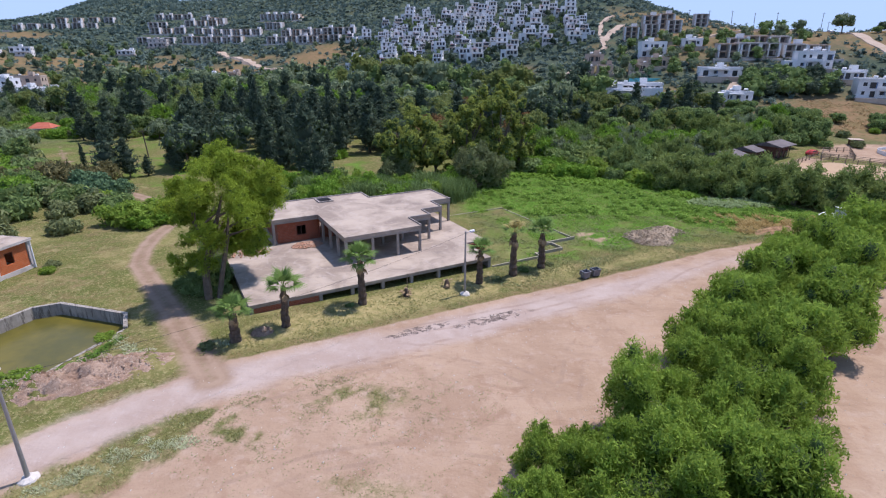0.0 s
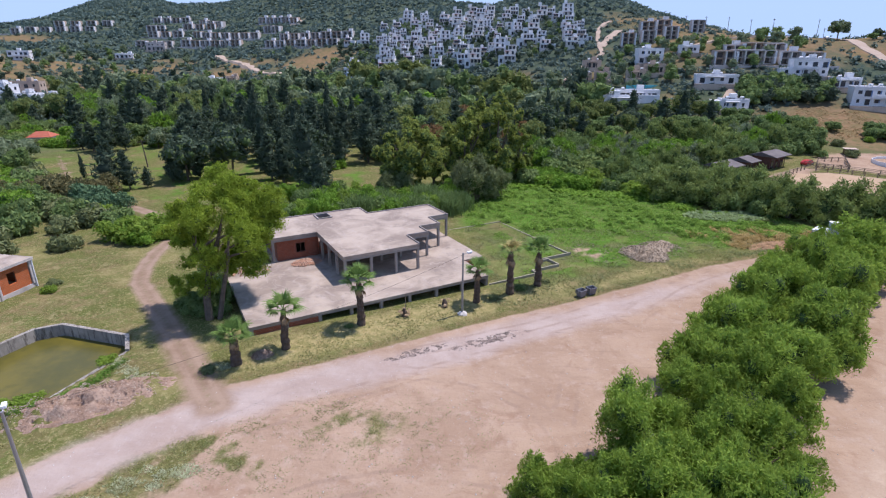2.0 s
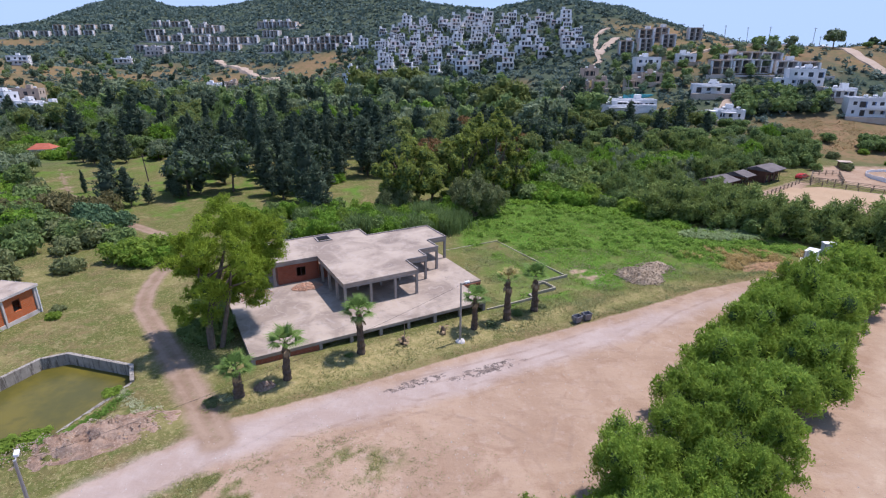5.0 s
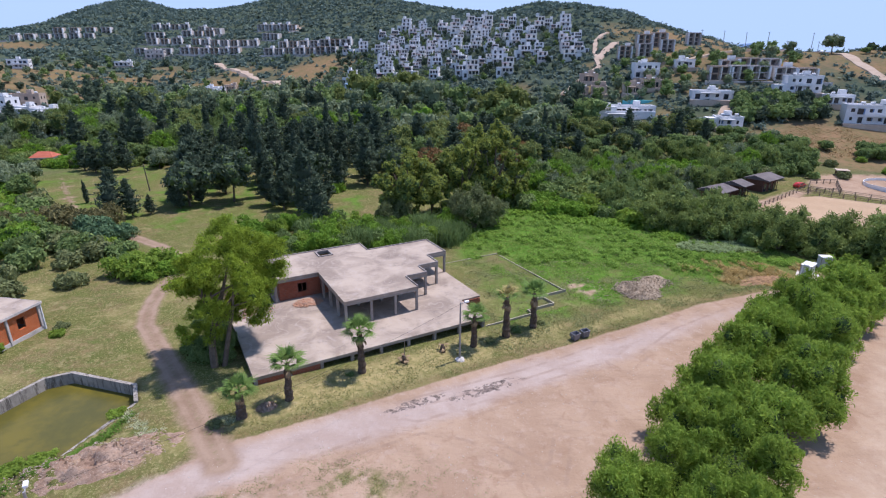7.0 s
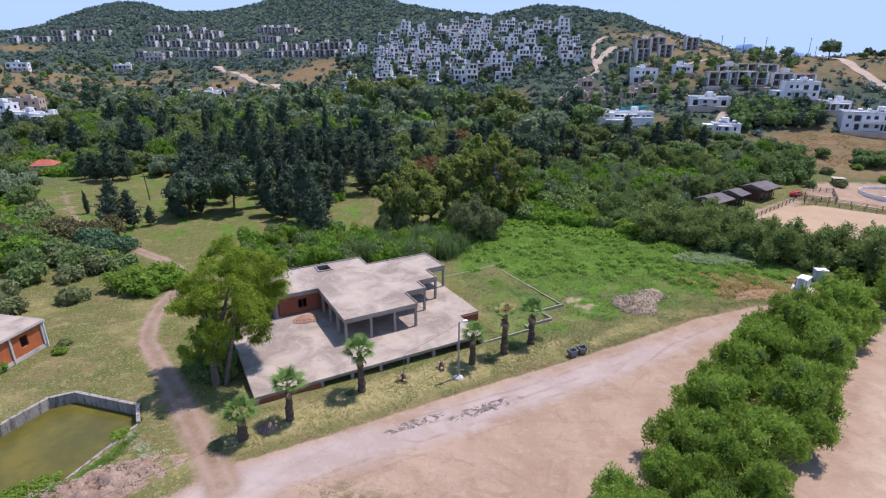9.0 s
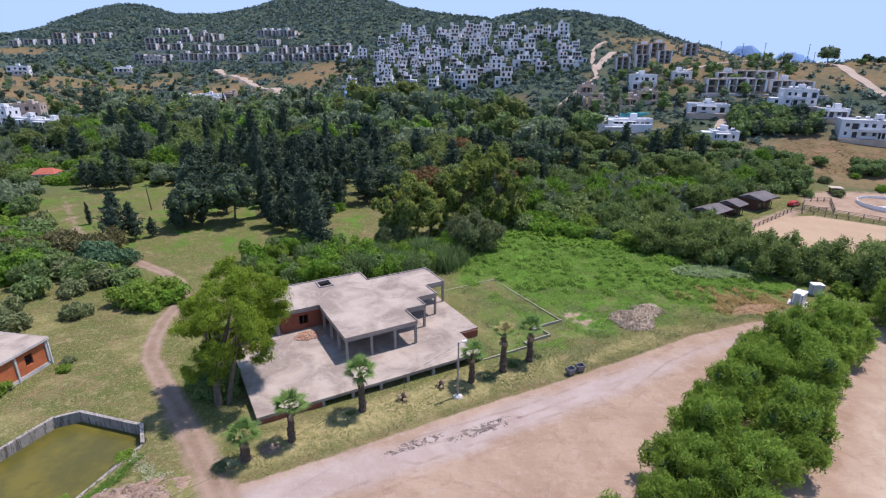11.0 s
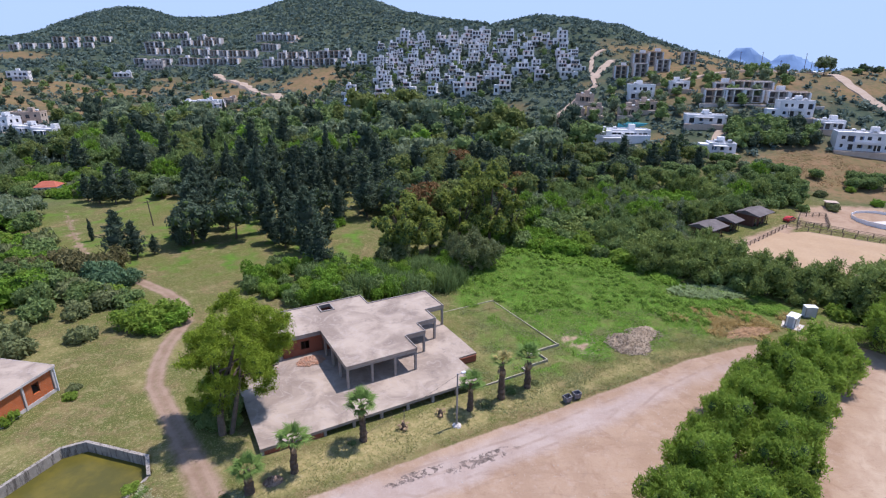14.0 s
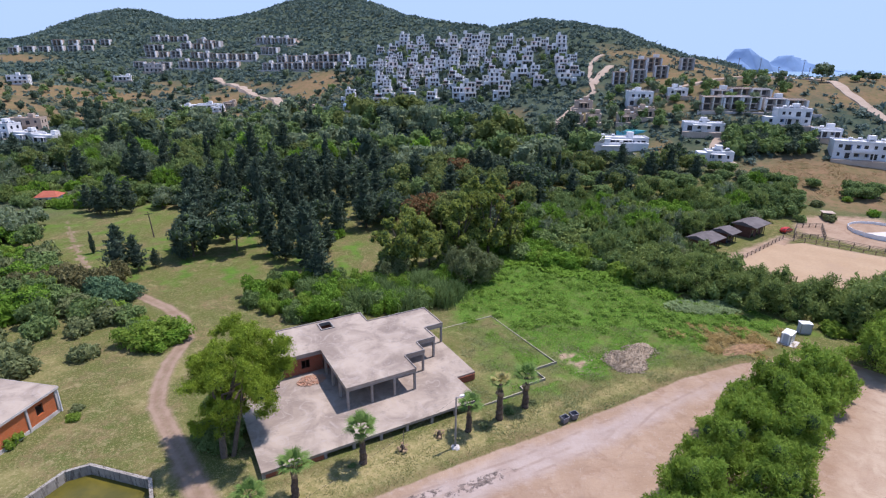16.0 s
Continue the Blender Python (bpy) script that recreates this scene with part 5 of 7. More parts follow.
# canes and bushes right behind the house
for x, y in scatter(rng, [(-36, 92), (-27, 86), (-14, 88), (-2, 91), (4, 95), (2, 106), (-8, 103), (-20, 103), (-34, 104)], 2.6, 1500):
    k = rng.random()
    if k < (0.1 if x < -16 else 0.26):
        REEDS.plant(x, y, rng.uniform(1.0, 1.35), rng)
    else:
        FINE.plant(x, y, rng.uniform(1.3, 2.2), rng, 0.1, rng.uniform(1.1, 1.5), None, rng.choice((0, 1, 1, 2)))

# shrubs beside the track and the thicket west of it
for x, y, s, h, k in ((-46.0, 78.0, 3.0, 0.8, 0), (-48.6, 78.6, 2.6, 0.85, 0), (-43.6, 78.8, 2.3, 0.8, 1), (-45.2, 76.4, 2.0, 0.8, 1), (-28.4, 56.0, 0.9, 1.0, 2), (-27.0, 58.6, 1.2, 1.1, 2), (-30.2, 61.4, 1.1, 1.0, 2), (-26.8, 53.2, 1.3, 1.0, 2), (-24.2, 52.8, 1.0, 1.0, 2), (-25.6, 55.6, 1.6, 1.1, 2), (-28.6, 54.4, 1.0, 0.9, 2), (-61.5, 92.5, 2.8, 1.1, 3), (-64.5, 95, 2.9, 1.2, 3), (-59.5, 94.6, 2.2, 1.0, 3), (-69, 96.5, 3.0, 1.3, 4), (-73.5, 98.5, 3.1, 1.3, 4), (-66.5, 100, 2.8, 1.2, 4), (-77.5, 96, 3.0, 1.2, 4), (-70, 91.5, 2.6, 1.1, 2), (-74.5, 92, 2.6, 1.1, 0)):
    FINE.plant(x, y, s, rng, 0.1, h, None, k)
for x, y, s, h, k in ((-50.6, 80, 1.9, 0.9, 0), (-54.5, 73, 1.6, 1.1, 1), (-58, 85, 2.4, 1.0, 1), (-62, 86.5, 2.6, 1.0, 0), (-65.5, 89, 2.4, 1.1, 1), (-58.5, 88, 1.9, 1.0, 2), (-54.5, 85.6, 1.9, 1.0, 0), (-51.4, 83.6, 1.3, 1.0, 2),
                      (-69, 85, 2.4, 1.2, 0), (-60, 81, 1.8, 1.1, 1), (-66, 79.5, 2.0, 1.2, 0), (-61, 68, 2.0, 1.1, 1), (-64, 71, 2.4, 1.2, 1), (-27.5, 62, 1.5, 1.0, 1), (-30, 64.5, 1.4, 1.0, 0), (-26.2, 57.5, 1.0, 0.9, 0), (-28, 67, 1.6, 1.1, 2), (-24.8, 54.3, 0.8, 0.9, 2),
                      (-21.0, 41.5, 0.6, 0.7, 1), (-33.6, 36.4, 1.0, 0.6, 2), (-35.4, 35.2, 1.0, 0.6, 2), (-31.0, 43.0, 0.7, 0.6, 2), (-9.6, 50.0, 0.4, 0.7, 0)):
    BUSH.plant(x, y, s, rng, 0.1, h, None, k)
for x, y, s, h, k in ((6.3, 57.6, 0.5, 0.8, 1), (10.0, 60.6, 0.6, 0.7, 0), (13.5, 62.8, 0.5, 0.7, 1), (-46.8, 58.2, 0.8, 0.7, 2), (-47.5, 60.0, 0.7, 0.9, 1), (-51.5, 53.2, 1.2, 1.0, 2), (-75, 84, 2.4, 1.2, 3), (-80, 88, 2.6, 1.2, 0), (-72, 76, 2.2, 1.2, 1)):
    BUSH.plant(x, y, s, rng, 0.1, h, None, k)
for x, y in scatter(rng, [(-120, 100), (-92, 92), (-75, 86), (-71.5, 91), (-80, 103), (-90, 117), (-101, 128), (-128, 142)], 4.0):
    k = rng.random()
    if k < 0.42:
        BUSH.plant(x, y, rng.uniform(2.0, 2.9), rng, 0.2, 1.1, None, rng.choice((0, 2, 1, 3, 3)))
    else:
        (BRIGHT if k < 0.82 else ROUND).plant(x, y, rng.uniform(0.65, 0.95), rng, 0.8)
for x, y in scatter(rng, [(-170, 160), (-128, 158), (-104, 152), (-84, 158), (-78, 170), (-92, 186), (-140, 190), (-190, 190)], 5.0):
    if math.hypot(x + 118, y - 158) > 8:
        if rng.random() < 0.55:
            BUSH.plant(x, y, rng.uniform(1.5, 2.4), rng)
        else:
            VALLEY.plant(x, y, rng.uniform(0.75, 1.15), rng, 0.3, rng.uniform(0.9, 1.2), None, rng.choice((0, 0, 1, 1, 2, 3)))
for x, y, s in ((-96.4, 148.6, 0.9), (-92.1, 149.2, 1.0), (-88.9, 151, 0.8), (-101, 151, 0.8)):
    PINES.plant(x, y, s, rng)
for x, y, s in ((-108, 128.5, 1.25), (-104, 127, 1.1), (-112, 132, 1.2), (-82.2, 156, 0.9), (-77, 157, 0.85), (-106, 136, 1.0)):
    ROUND.plant(x, y, s, rng, 0.5, 1.1, None, 2)
for x, y, s in ((-96, 165, 0.8), (-90, 163, 0.9), (-84, 162, 1.0), (-80, 163, 0.9)):
    ROUND.plant(x, y, s, rng)
ROUND.plant(203, 292, 1.5, rng, 0.6, 1.1, None, 3)
for x, y in ((221, 292), (226, 296), (231, 293), (236, 297), (241, 294), (246, 298), (251, 294), (257, 297), (263, 295)):
    (DUSK if rng.random() < 0.6 else ROUND).plant(x, y, rng.uniform(0.55, 0.8), rng, 0.8)


def hill_scrub():
    """The hillside scrub, blued for haze: thousands of small clumps in one mesh."""
    g = np.random.default_rng(3)
    n = 54000
    y = 200 + 800 * g.random(n) ** 0.8
    x = y * g.uniform(-0.98, 0.92, n)
    m = land_masks(x, y)
    thick = np.where(m["brown"] > 0.6, 0.07, np.where(m["brown"] > 0.42, 0.3, 0.95)) * (m["dirt"] < 0.4)
    ok = g.random(n) < thick
    for hx, hy in CLEAR:
        ok &= np.hypot(x - hx, y - hy) > 5.5
    x, y = x[ok], y[ok]
    z = sheet_height(x, y)
    s = g.uniform(0.9, 2.6, len(x)) * g.uniform(0.8, 1.15, len(x)) * (1 + 0.5 * smooth(y, 450, 800))
    near = y < 440
    k = 11
    d = unit(g.normal(size=(int(near.sum()) * k, 3)))
    d[:, 2] = np.abs(d[:, 2])
    base = np.repeat(np.stack([x[near], y[near], z[near]], 1), k, 0)
    spread = np.repeat(s[near], k)[:, None]
    sprays = leaves(g, base + d * spread * np.array([1.0, 1.0, 1.15]) * g.uniform(0.35, 1.0, (len(d), 1)), 0.6 * d + np.array([0, 0, 0.5]) + 0.5 * g.normal(size=d.shape), 1.05, 0.6, 0.2, d + np.array((0, 0, 0.4)))
    tagged(link_mesh("hill_shrubs", sprays, HAZED_SCRUB_LEAF), "green shrubs on the lower hillside, with a blue haze tint", "scrub", "", "stuff")
    x, y, z, s = x[~near], y[~near], z[~near], s[~near]
    k = 5
    d = unit(g.normal(size=(len(x) * k, 3)))
    d[:, 2] = np.abs(d[:, 2])
    base, spread = np.repeat(np.stack([x, y, z], 1), k, 0), np.repeat(s, k)[:, None]
    ob = link_mesh("hill_scrub", leaves(g, base + d * spread * np.array([1.1, 1.1, 0.9]) * g.uniform(0.3, 1.0, (len(d), 1)), 0.5 * d + np.array([0, -0.2, 0.5]) + 0.5 * g.normal(size=d.shape), 1.9, 0.7, 0.2, d + np.array((0, 0, 0.3))), HAZED_SCRUB_LEAF)
    return tagged(ob, "dark green scrub covering the hillsides, with a blue haze tint", "scrub", "", "stuff")


# the blue in this leaf colour stands in for distance haze
HAZED_SCRUB_LEAF = leafy("hazed_maquis", (0.084, 0.13, 0.114), (0.15, 0.204, 0.165), 0.28)

# ---- buildings ----
HOUSE = pose(-19.6, 47.6, 0, 0, 0, 28.6)


def main_house():
    ob = thing("unfinished_house", HOUSE, "unfinished concrete and red brick house on a raised terrace", "house")
    deck = [(0.3, 0, 29.1, 17.5), (6.4, 6.0, 32.2, 22.4), (6.4, 17.5, 21.9, 25.6)]
    terrace = part("terrace", slab(deck, 0.1, 0.35), CONCRETE, ob, "stained concrete terrace slab")
    part("edge_beam", boxed((0.3, 0.02, -0.04, 29.1, 0.3, 0.098), (0.32, 0.3, -0.04, 0.6, 17.5, 0.098), (28.8, 0.3, -0.04, 29.08, 6.0, 0.098)), FRAME_CONCRETE, terrace)
    rects = [(6.4, 17.1, 21.9, 25.8), (12.5, 6.1, 22.6, 17.1), (22.6, 9.8, 25.8, 22.4), (25.8, 12.5, 29.0, 22.4), (29.0, 15.9, 32.2, 22.4), (21.9, 17.1, 22.6, 22.4)]
    hole = (14.5, 22.9, 16.3, 24.9)
    roof = part("roof", slab(rects, 3.38, 3.75, (hole,)), CONCRETE, ob, "flat stained concrete roof with raised rims")
    rims = ((6.4, 25.66, 21.9, 25.8), (21.76, 22.4, 21.9, 25.66), (21.9, 22.26, 32.2, 22.4), (32.06, 15.9, 32.2, 22.26), (6.4, 17.24, 6.54, 25.66), (29.0, 15.9, 32.06, 16.04), (28.86, 12.5, 29.0, 15.9), (25.8, 12.5, 28.86, 12.64), (25.66, 9.8, 25.8, 12.5), (22.6, 9.8, 25.66, 9.94), (22.46, 6.1, 22.6, 9.8))
    for r in rims:
        part("rim", boxed((r[0], r[1], 3.754, r[2], r[3], 3.90)), FRAME_CONCRETE, roof)
    part("hatch_kerb", slab([(14.3, 22.7, 16.5, 25.1)], 3.754, 3.92, (hole,)), FRAME_CONCRETE, roof)
    for r in ((6.4, 17.1, 12.5, 17.35), (12.5, 6.1, 12.75, 17.1), (12.75, 6.1, 22.6, 6.35), (22.35, 6.35, 22.6, 9.8), (22.6, 9.8, 25.8, 10.05), (25.55, 10.05, 25.8, 12.5), (25.8, 12.5, 29.0, 12.75), (28.75, 12.75, 29.0, 15.9), (29.0, 15.9, 32.2, 16.15)):
        part("beam", boxed((r[0] + 0.02, r[1] + 0.02, 3.12, r[2] - 0.02, r[3] - 0.02, 3.378)), FRAME_CONCRETE, roof)
    spots = [(12.55, 6.15), (15.9, 6.15), (19.2, 6.15), (22.25, 6.15), (25.45, 9.85), (28.65, 12.55), (31.85, 15.95), (12.55, 9.3), (12.55, 12.4), (12.55, 15.6), (31.85, 22.0), (22.0, 11.0), (25.45, 16.2), (28.65, 18.5), (19.2, 11.0), (15.9, 11.0), (6.45, 17.15), (22.1, 17.0)]
    for x, y in spots:
        part("column", boxed((x, y, 0.354, x + 0.3, y + 0.3, 3.118)), FRAME_CONCRETE, ob)
    # brick walls, with openings through them
    def wall_x(y, x0, x1, openings=(), z0=0.354, z1=3.10, thick=0.2, mat=BRICK_DARK):
        xs, pieces = x0, []
        for a, b, low, top in openings:
            pieces += [(xs, y, z0, a, y + thick, z1), (a, y, top, b, y + thick, z1)]
            if low > z0:
                pieces.append((a, y, z0, b, y + thick, low))
            xs = b
        pieces.append((xs, y, z0, x1, y + thick, z1))
        return part("brick_wall", boxed(*pieces), mat, ob, "bare red brick wall")
    front = wall_x(17.5, 7.1, 12.5, [(9.6, 10.9, 1.15, 2.5)])
    part("window_frame", boxed((9.6, 17.56, 1.15, 9.68, 17.64, 2.5), (10.82, 17.56, 1.15, 10.9, 17.64, 2.5), (9.68, 17.56, 2.42, 10.82, 17.64, 2.5), (9.68, 17.56, 1.15, 10.82, 17.64, 1.23), (10.2, 17.56, 1.23, 10.28, 17.64, 2.42)), DARK_WOOD, front)
    wall_x(25.3, 7.1, 21.6)
    wall_x(22.0, 21.9, 31.8, [(24.0, 26.5, 1.2, 2.6)])
    wall_x(17.3, 12.9, 25.4, [(14.5, 15.5, 0.4, 2.5), (18.0, 20.0, 1.2, 2.5)])
    part("brick_wall", boxed((7.1, 17.7, 0.354, 7.3, 25.3, 3.1)), BRICK_DARK, ob)
    part("brick_wall", boxed((12.56, 17.5, 0.354, 12.76, 25.3, 3.1)), BRICK_DARK, ob)
    # under the terrace: posts, brick infill and the added walls behind
    for k in range(9):
        x = 0.35 + 3.55 * k
        if x < 28.9:
            part("post", boxed((x, 0.04, -2.2, x + 0.35, 0.39, -0.044)), FRAME_CONCRETE, ob)
    part("underfloor_wall", boxed((0.7, 0.1, -2.2, 3.88, 0.3, -0.044), (4.3, 0.1, -2.2, 7.4, 0.3, -0.044)), BRICK_DARK, ob, "bare red brick under the terrace")
    # closing walls added deep under the slab so the void stays dark
    part("underfloor_wall", boxed((0.4, 0.4, -2.2, 0.6, 17.4, -0.044), (0.7, 4.0, -2.2, 28.8, 4.2, 0.096), (28.85, 0.4, -2.2, 29.05, 17.4, -0.044), (29.1, 6.1, -2.2, 32.1, 6.3, 0.096), (31.9, 6.3, -2.2, 32.1, 22.3, 0.096), (0.6, 17.2, -2.2, 32.0, 17.4, 0.096)), FRAME_CONCRETE, ob)
    part("underfloor_wall", boxed((29.3, 5.88, -0.9, 32.1, 6.08, 0.096)), BRICK_DARK, ob)
    return ob


main_house()


def slab_with_hole():
    """The wall bay with the window hole: four blocks welded into one piece."""
    bm = boxed((-0.12, -3.94, 0.184, 0.08, -2.9, 3.09), (-0.12, -2.9, 0.184, 0.08, -1.9, 1.1), (-0.12, -2.9, 2.5, 0.08, -1.9, 3.09), (-0.12, -1.9, 0.184, 0.08, -0.17, 3.09))
    return bm


def side_house():
    ob = thing("brick_house", pose(-49.6, 59.6, 0, 0, 0, -11), "unfinished orange brick house with a flat concrete roof", "house")
    part("roof", slab([(-11, -9.2, 0.35, 0.4)], 3.1, 3.42), CONCRETE, ob)
    part("floor_slab", slab([(-11, -9.0, 0.15, 0.2)], -0.42, 0.18), GREY_WALL, ob, "pale cement floor slab")
    part("end_fin", prism([(-0.05, 0.206), (0.34, 0.206), (0.34, 0.33), (-0.05, 0.33)], -0.5, 3.09), WHITE_WALL, ob, "white end wall")
    for x, y in ((-0.2, -0.15), (-0.2, -4.3), (-0.2, -8.9), (-5.2, -8.9), (-5.2, -0.15), (-10.5, -0.15)):
        part("column", boxed((x, y, -1.2, x + 0.34, y + 0.34, -0.424), (x, y, 0.184, x + 0.34, y + 0.34, 3.098)), FRAME_CONCRETE, ob)
    east = part("brick_wall", slab_with_hole(), BRICK_ORANGE, ob, "bare orange brick wall")
    part("brick_wall", boxed((-0.12, -8.5, 0.184, 0.08, -4.32, 3.09)), BRICK_ORANGE, ob)
    part("window_frame", boxed((-0.06, -2.9, 1.1, 0.0, -2.82, 2.5), (-0.06, -1.98, 1.1, 0.0, -1.9, 2.5), (-0.06, -2.82, 2.42, 0.0, -1.98, 2.5)), DARK_WOOD, east)
    for y0, y1 in ((-0.05, 0.12), (-8.8, -8.6)):
        part("brick_wall", boxed((-10.1, y0, 0.184, -0.25, y1, 3.09)), BRICK_ORANGE, ob)
    part("roof_edge", boxed((0.356, -9.2, 3.12, 0.42, 0.4, 3.44), (-11, 0.406, 3.12, 0.42, 0.46, 3.44)), GREY_WALL, ob, "pale cement edge of the roof")
    for low, y0, y1 in ((0.19, -0.1, 0.2), (-0.5, -4.25, -4.02)):
        part("corner_frame", boxed((0.15, y0, low, 0.24, y1, 3.09)), GREY_WALL, ob, "pale cement corner frame")
    part("ramp_wall", boxed((0.35, -9.6, -1.2, 0.6, -8.9, 0.1), (0.2, -10.6, -1.2, 0.5, -9.6, -0.3)), FRAME_CONCRETE, ob)
    return ob


side_house()


GARDEN_WALL = worn("garden_wall_cement", (0.33, 0.29, 0.22), (0.42, 0.37, 0.28), 0.8, 0.9, 0.05)


# low garden wall, in the lines of the house
PALE_CURB = worn("weathered_curb", (0.30, 0.275, 0.19), (0.42, 0.385, 0.29), 0.9, 0.95, 0.1, (0.16, 0.17, 0.07))


def garden_wall():
    ob = thing("garden_wall", HOUSE, "low grey concrete garden wall stepping round the plot", "wall", "", "structure")
    for x0, y0, x1, y1 in ((29.3, -0.07, 37.0, 0.07), (36.86, 0.07, 37.0, 1.2), (37.0, 1.06, 41.6, 1.2), (41.46, 1.2, 41.6, 3.6), (40.0, 3.46, 41.46, 3.6), (40.0, 3.6, 40.14, 4.0), (40.14, 3.86, 46.2, 4.0), (46.06, 4.0, 46.2, 22.2), (29.5, 22.06, 46.06, 22.2)):
        part("wall_run", boxed((x0, y0, -2.4, x1, y1, -0.85 if y0 < 4 else -1.08 if x0 > 46 else -0.95)), GARDEN_WALL if y0 < 4 else PALE_CURB, ob)
    return ob


garden_wall()


def pond():
    n = len(POOL)
    ring = []
    for i in range(n):
        p, q, r = (Vector((*POOL[k % n], 0)) for k in (i - 1, i, i + 1))
        d = ((q - p).normalized() + (r - q).normalized()).normalized()
        ring.append(((q.x, q.y), (q.x + d.y * 0.4, q.y - d.x * 0.4)))
    area = sum(a[0] * b[1] - b[0] * a[1] for a, b in zip(POOL, POOL[1:] + POOL[:1]))
    if area < 0:
        ring = [(a, (2 * a[0] - b[0], 2 * a[1] - b[1])) for a, b in ring]
    ob = thing("pond_basin", Matrix(), "concrete basin half full of olive green water", "basin")
    for i in range(n):
        (a, b), (c, d) = ring[i], ring[(i + 1) % n]
        top = -0.32 if i < 5 else -0.55
        part("basin_wall", prism([a, b, d, c], -3.2, top), POOL_CONCRETE, ob)
    surface = part("water", prism([(x, y) for x, y in POOL], -2.0, -1.62), WATER, ob, "still olive green water")
    return ob


pond()


def palm(x, y, tall, wide, seed, fronds=24, droop=1.0, spread=1.0, dead=10, withered=0):
    r = random.Random(seed)
    z = float(height(x, y))
    ob = thing("palm_tree", pose(x, y, z - 0.1, r.uniform(-2, 2), r.uniform(-2, 2), r.uniform(0, 360)), "young fan palm with a thick shaggy dark trunk", "palm", "palms along the road")
    path = [(0.04 * math.sin(k), 0.04 * math.cos(k * 1.3), tall * k / 14) for k in range(15)]
    shape = [wide * (1.32 - 0.62 * (k / 14) ** 0.8 + (0.12 if k % 2 else -0.04)) for k in range(15)]
    shape[-1] *= 0.6
    part("trunk", tube(path, shape, 10, r, 0.12), PALM_BARK, ob)
    stubs = []
    for k in range(int(tall * 26)):
        a, h = r.uniform(0, 6.28), tall * r.uniform(0.04, 0.98)
        w = wide * (1.28 - 0.6 * (h / tall) ** 0.8)
        c, s = math.cos(a), math.sin(a)
        p = (w * c, w * s, h)
        stubs.append(([(p[0] * 0.9 - 0.05 * s, p[1] * 0.9 + 0.05 * c, h - 0.05), (p[0] * 0.9 + 0.05 * s, p[1] * 0.9 - 0.05 * c, h - 0.05), (p[0] * 1.22, p[1] * 1.22, h + 0.16)], [(0, 1, 2)]))
    tagged(part("bark_stubs", merge(*stubs), PALM_BARK, ob), "", "", "", "stuff")
    for k in range(fronds):
        up = 72 - 92 * (k / fronds) ** 0.9 * droop + r.uniform(-8, 8)
        f = new("frond", DRY_FRONDS[k % 2] if k < withered else FRONDS[k % len(FRONDS)])
        f.parent = ob
        s = 1.25 * spread * r.uniform(0.85, 1.15)
        f.matrix_basis = pose(0, 0, tall * r.uniform(0.965, 0.995), 0, -up, k * 137.5 + r.uniform(-12, 12)) @ Matrix.Diagonal((s, s, s, 1))
    for k in range(dead):
        f = new("dead_frond", DEAD_FROND)
        f.parent = ob
        s = spread * r.uniform(0.7, 0.95)
        f.matrix_basis = pose(0, 0, tall * r.uniform(0.88, 0.96), 0, r.uniform(55, 80), k * 137.5) @ Matrix.Diagonal((s, s, s, 1))
    return ob


def frond_mesh(name, seed, material, folded=1.0):
    """A fan leaf: a stalk along x, then narrow leaflets that spread and hang at the tips."""
    r = random.Random(seed)
    verts, faces = [(0, -0.03, 0), (0, 0.03, 0), (0.6, 0.02, 0.06), (0.6, -0.02, 0.06)], [(0, 1, 2, 3)]
    for k in range(17):
        a = radians(-80 + 160 * k / 16) * folded
        n = 0.95 * (1 - 0.35 * abs(k - 8) / 8) * r.uniform(0.9, 1.1)
        c, s = math.cos(a), math.sin(a)
        i = len(verts)
        w = 0.043
        o = (0.6, 0.0, 0.06)
        mid, tip = 0.6 * n, n
        verts += [o, (o[0] + mid * c - w * s, o[1] + mid * s + w * c, o[2] + 0.04), (o[0] + mid * c + w * s, o[1] + mid * s - w * c, o[2] + 0.04), (o[0] + tip * c, o[1] + tip * s, o[2] - 0.16 * r.uniform(0.4, 1.4))]
        faces += [(i, i + 2, i + 1), (i + 1, i + 2, i + 3)]
    me = bpy.data.meshes.new(name)
    me.from_pydata(verts, [], faces)
    me.materials.append(material)
    return me


FRONDS = [frond_mesh("frond", s, LEAF_PALM) for s in (1, 2, 3)]
YELLOW_FROND = leafy("withered_palm_leaves", (0.30, 0.25, 0.09), (0.46, 0.40, 0.17), 0.3)
DRY_FRONDS = [frond_mesh("frond", s, YELLOW_FROND, 0.6) for s in (5, 6)]
DEAD_FROND = frond_mesh("dead_frond", 4, DRY_FROND, 0.5)
palm(-18.9, 42.7, 3.1, 0.40, 1, 16, 0.95, 1.08, 4)
palm(-15.1, 45.5, 4.4, 0.33, 2, 15, 0.95, 1.08, 4)
palm(-8.4, 50.6, 5.2, 0.35, 3, 16, 1.0, 1.18, 4)
palm(4.2, 56.6, 4.3, 0.33, 4, 14, 1.0, 1.08, 4)
palm(8.4, 59.2, 5.6, 0.38, 5, 13, 0.7, 1.05, 9, 8)
palm(12.3, 61.8, 4.9, 0.38, 6, 16, 0.8, 1.15, 8)


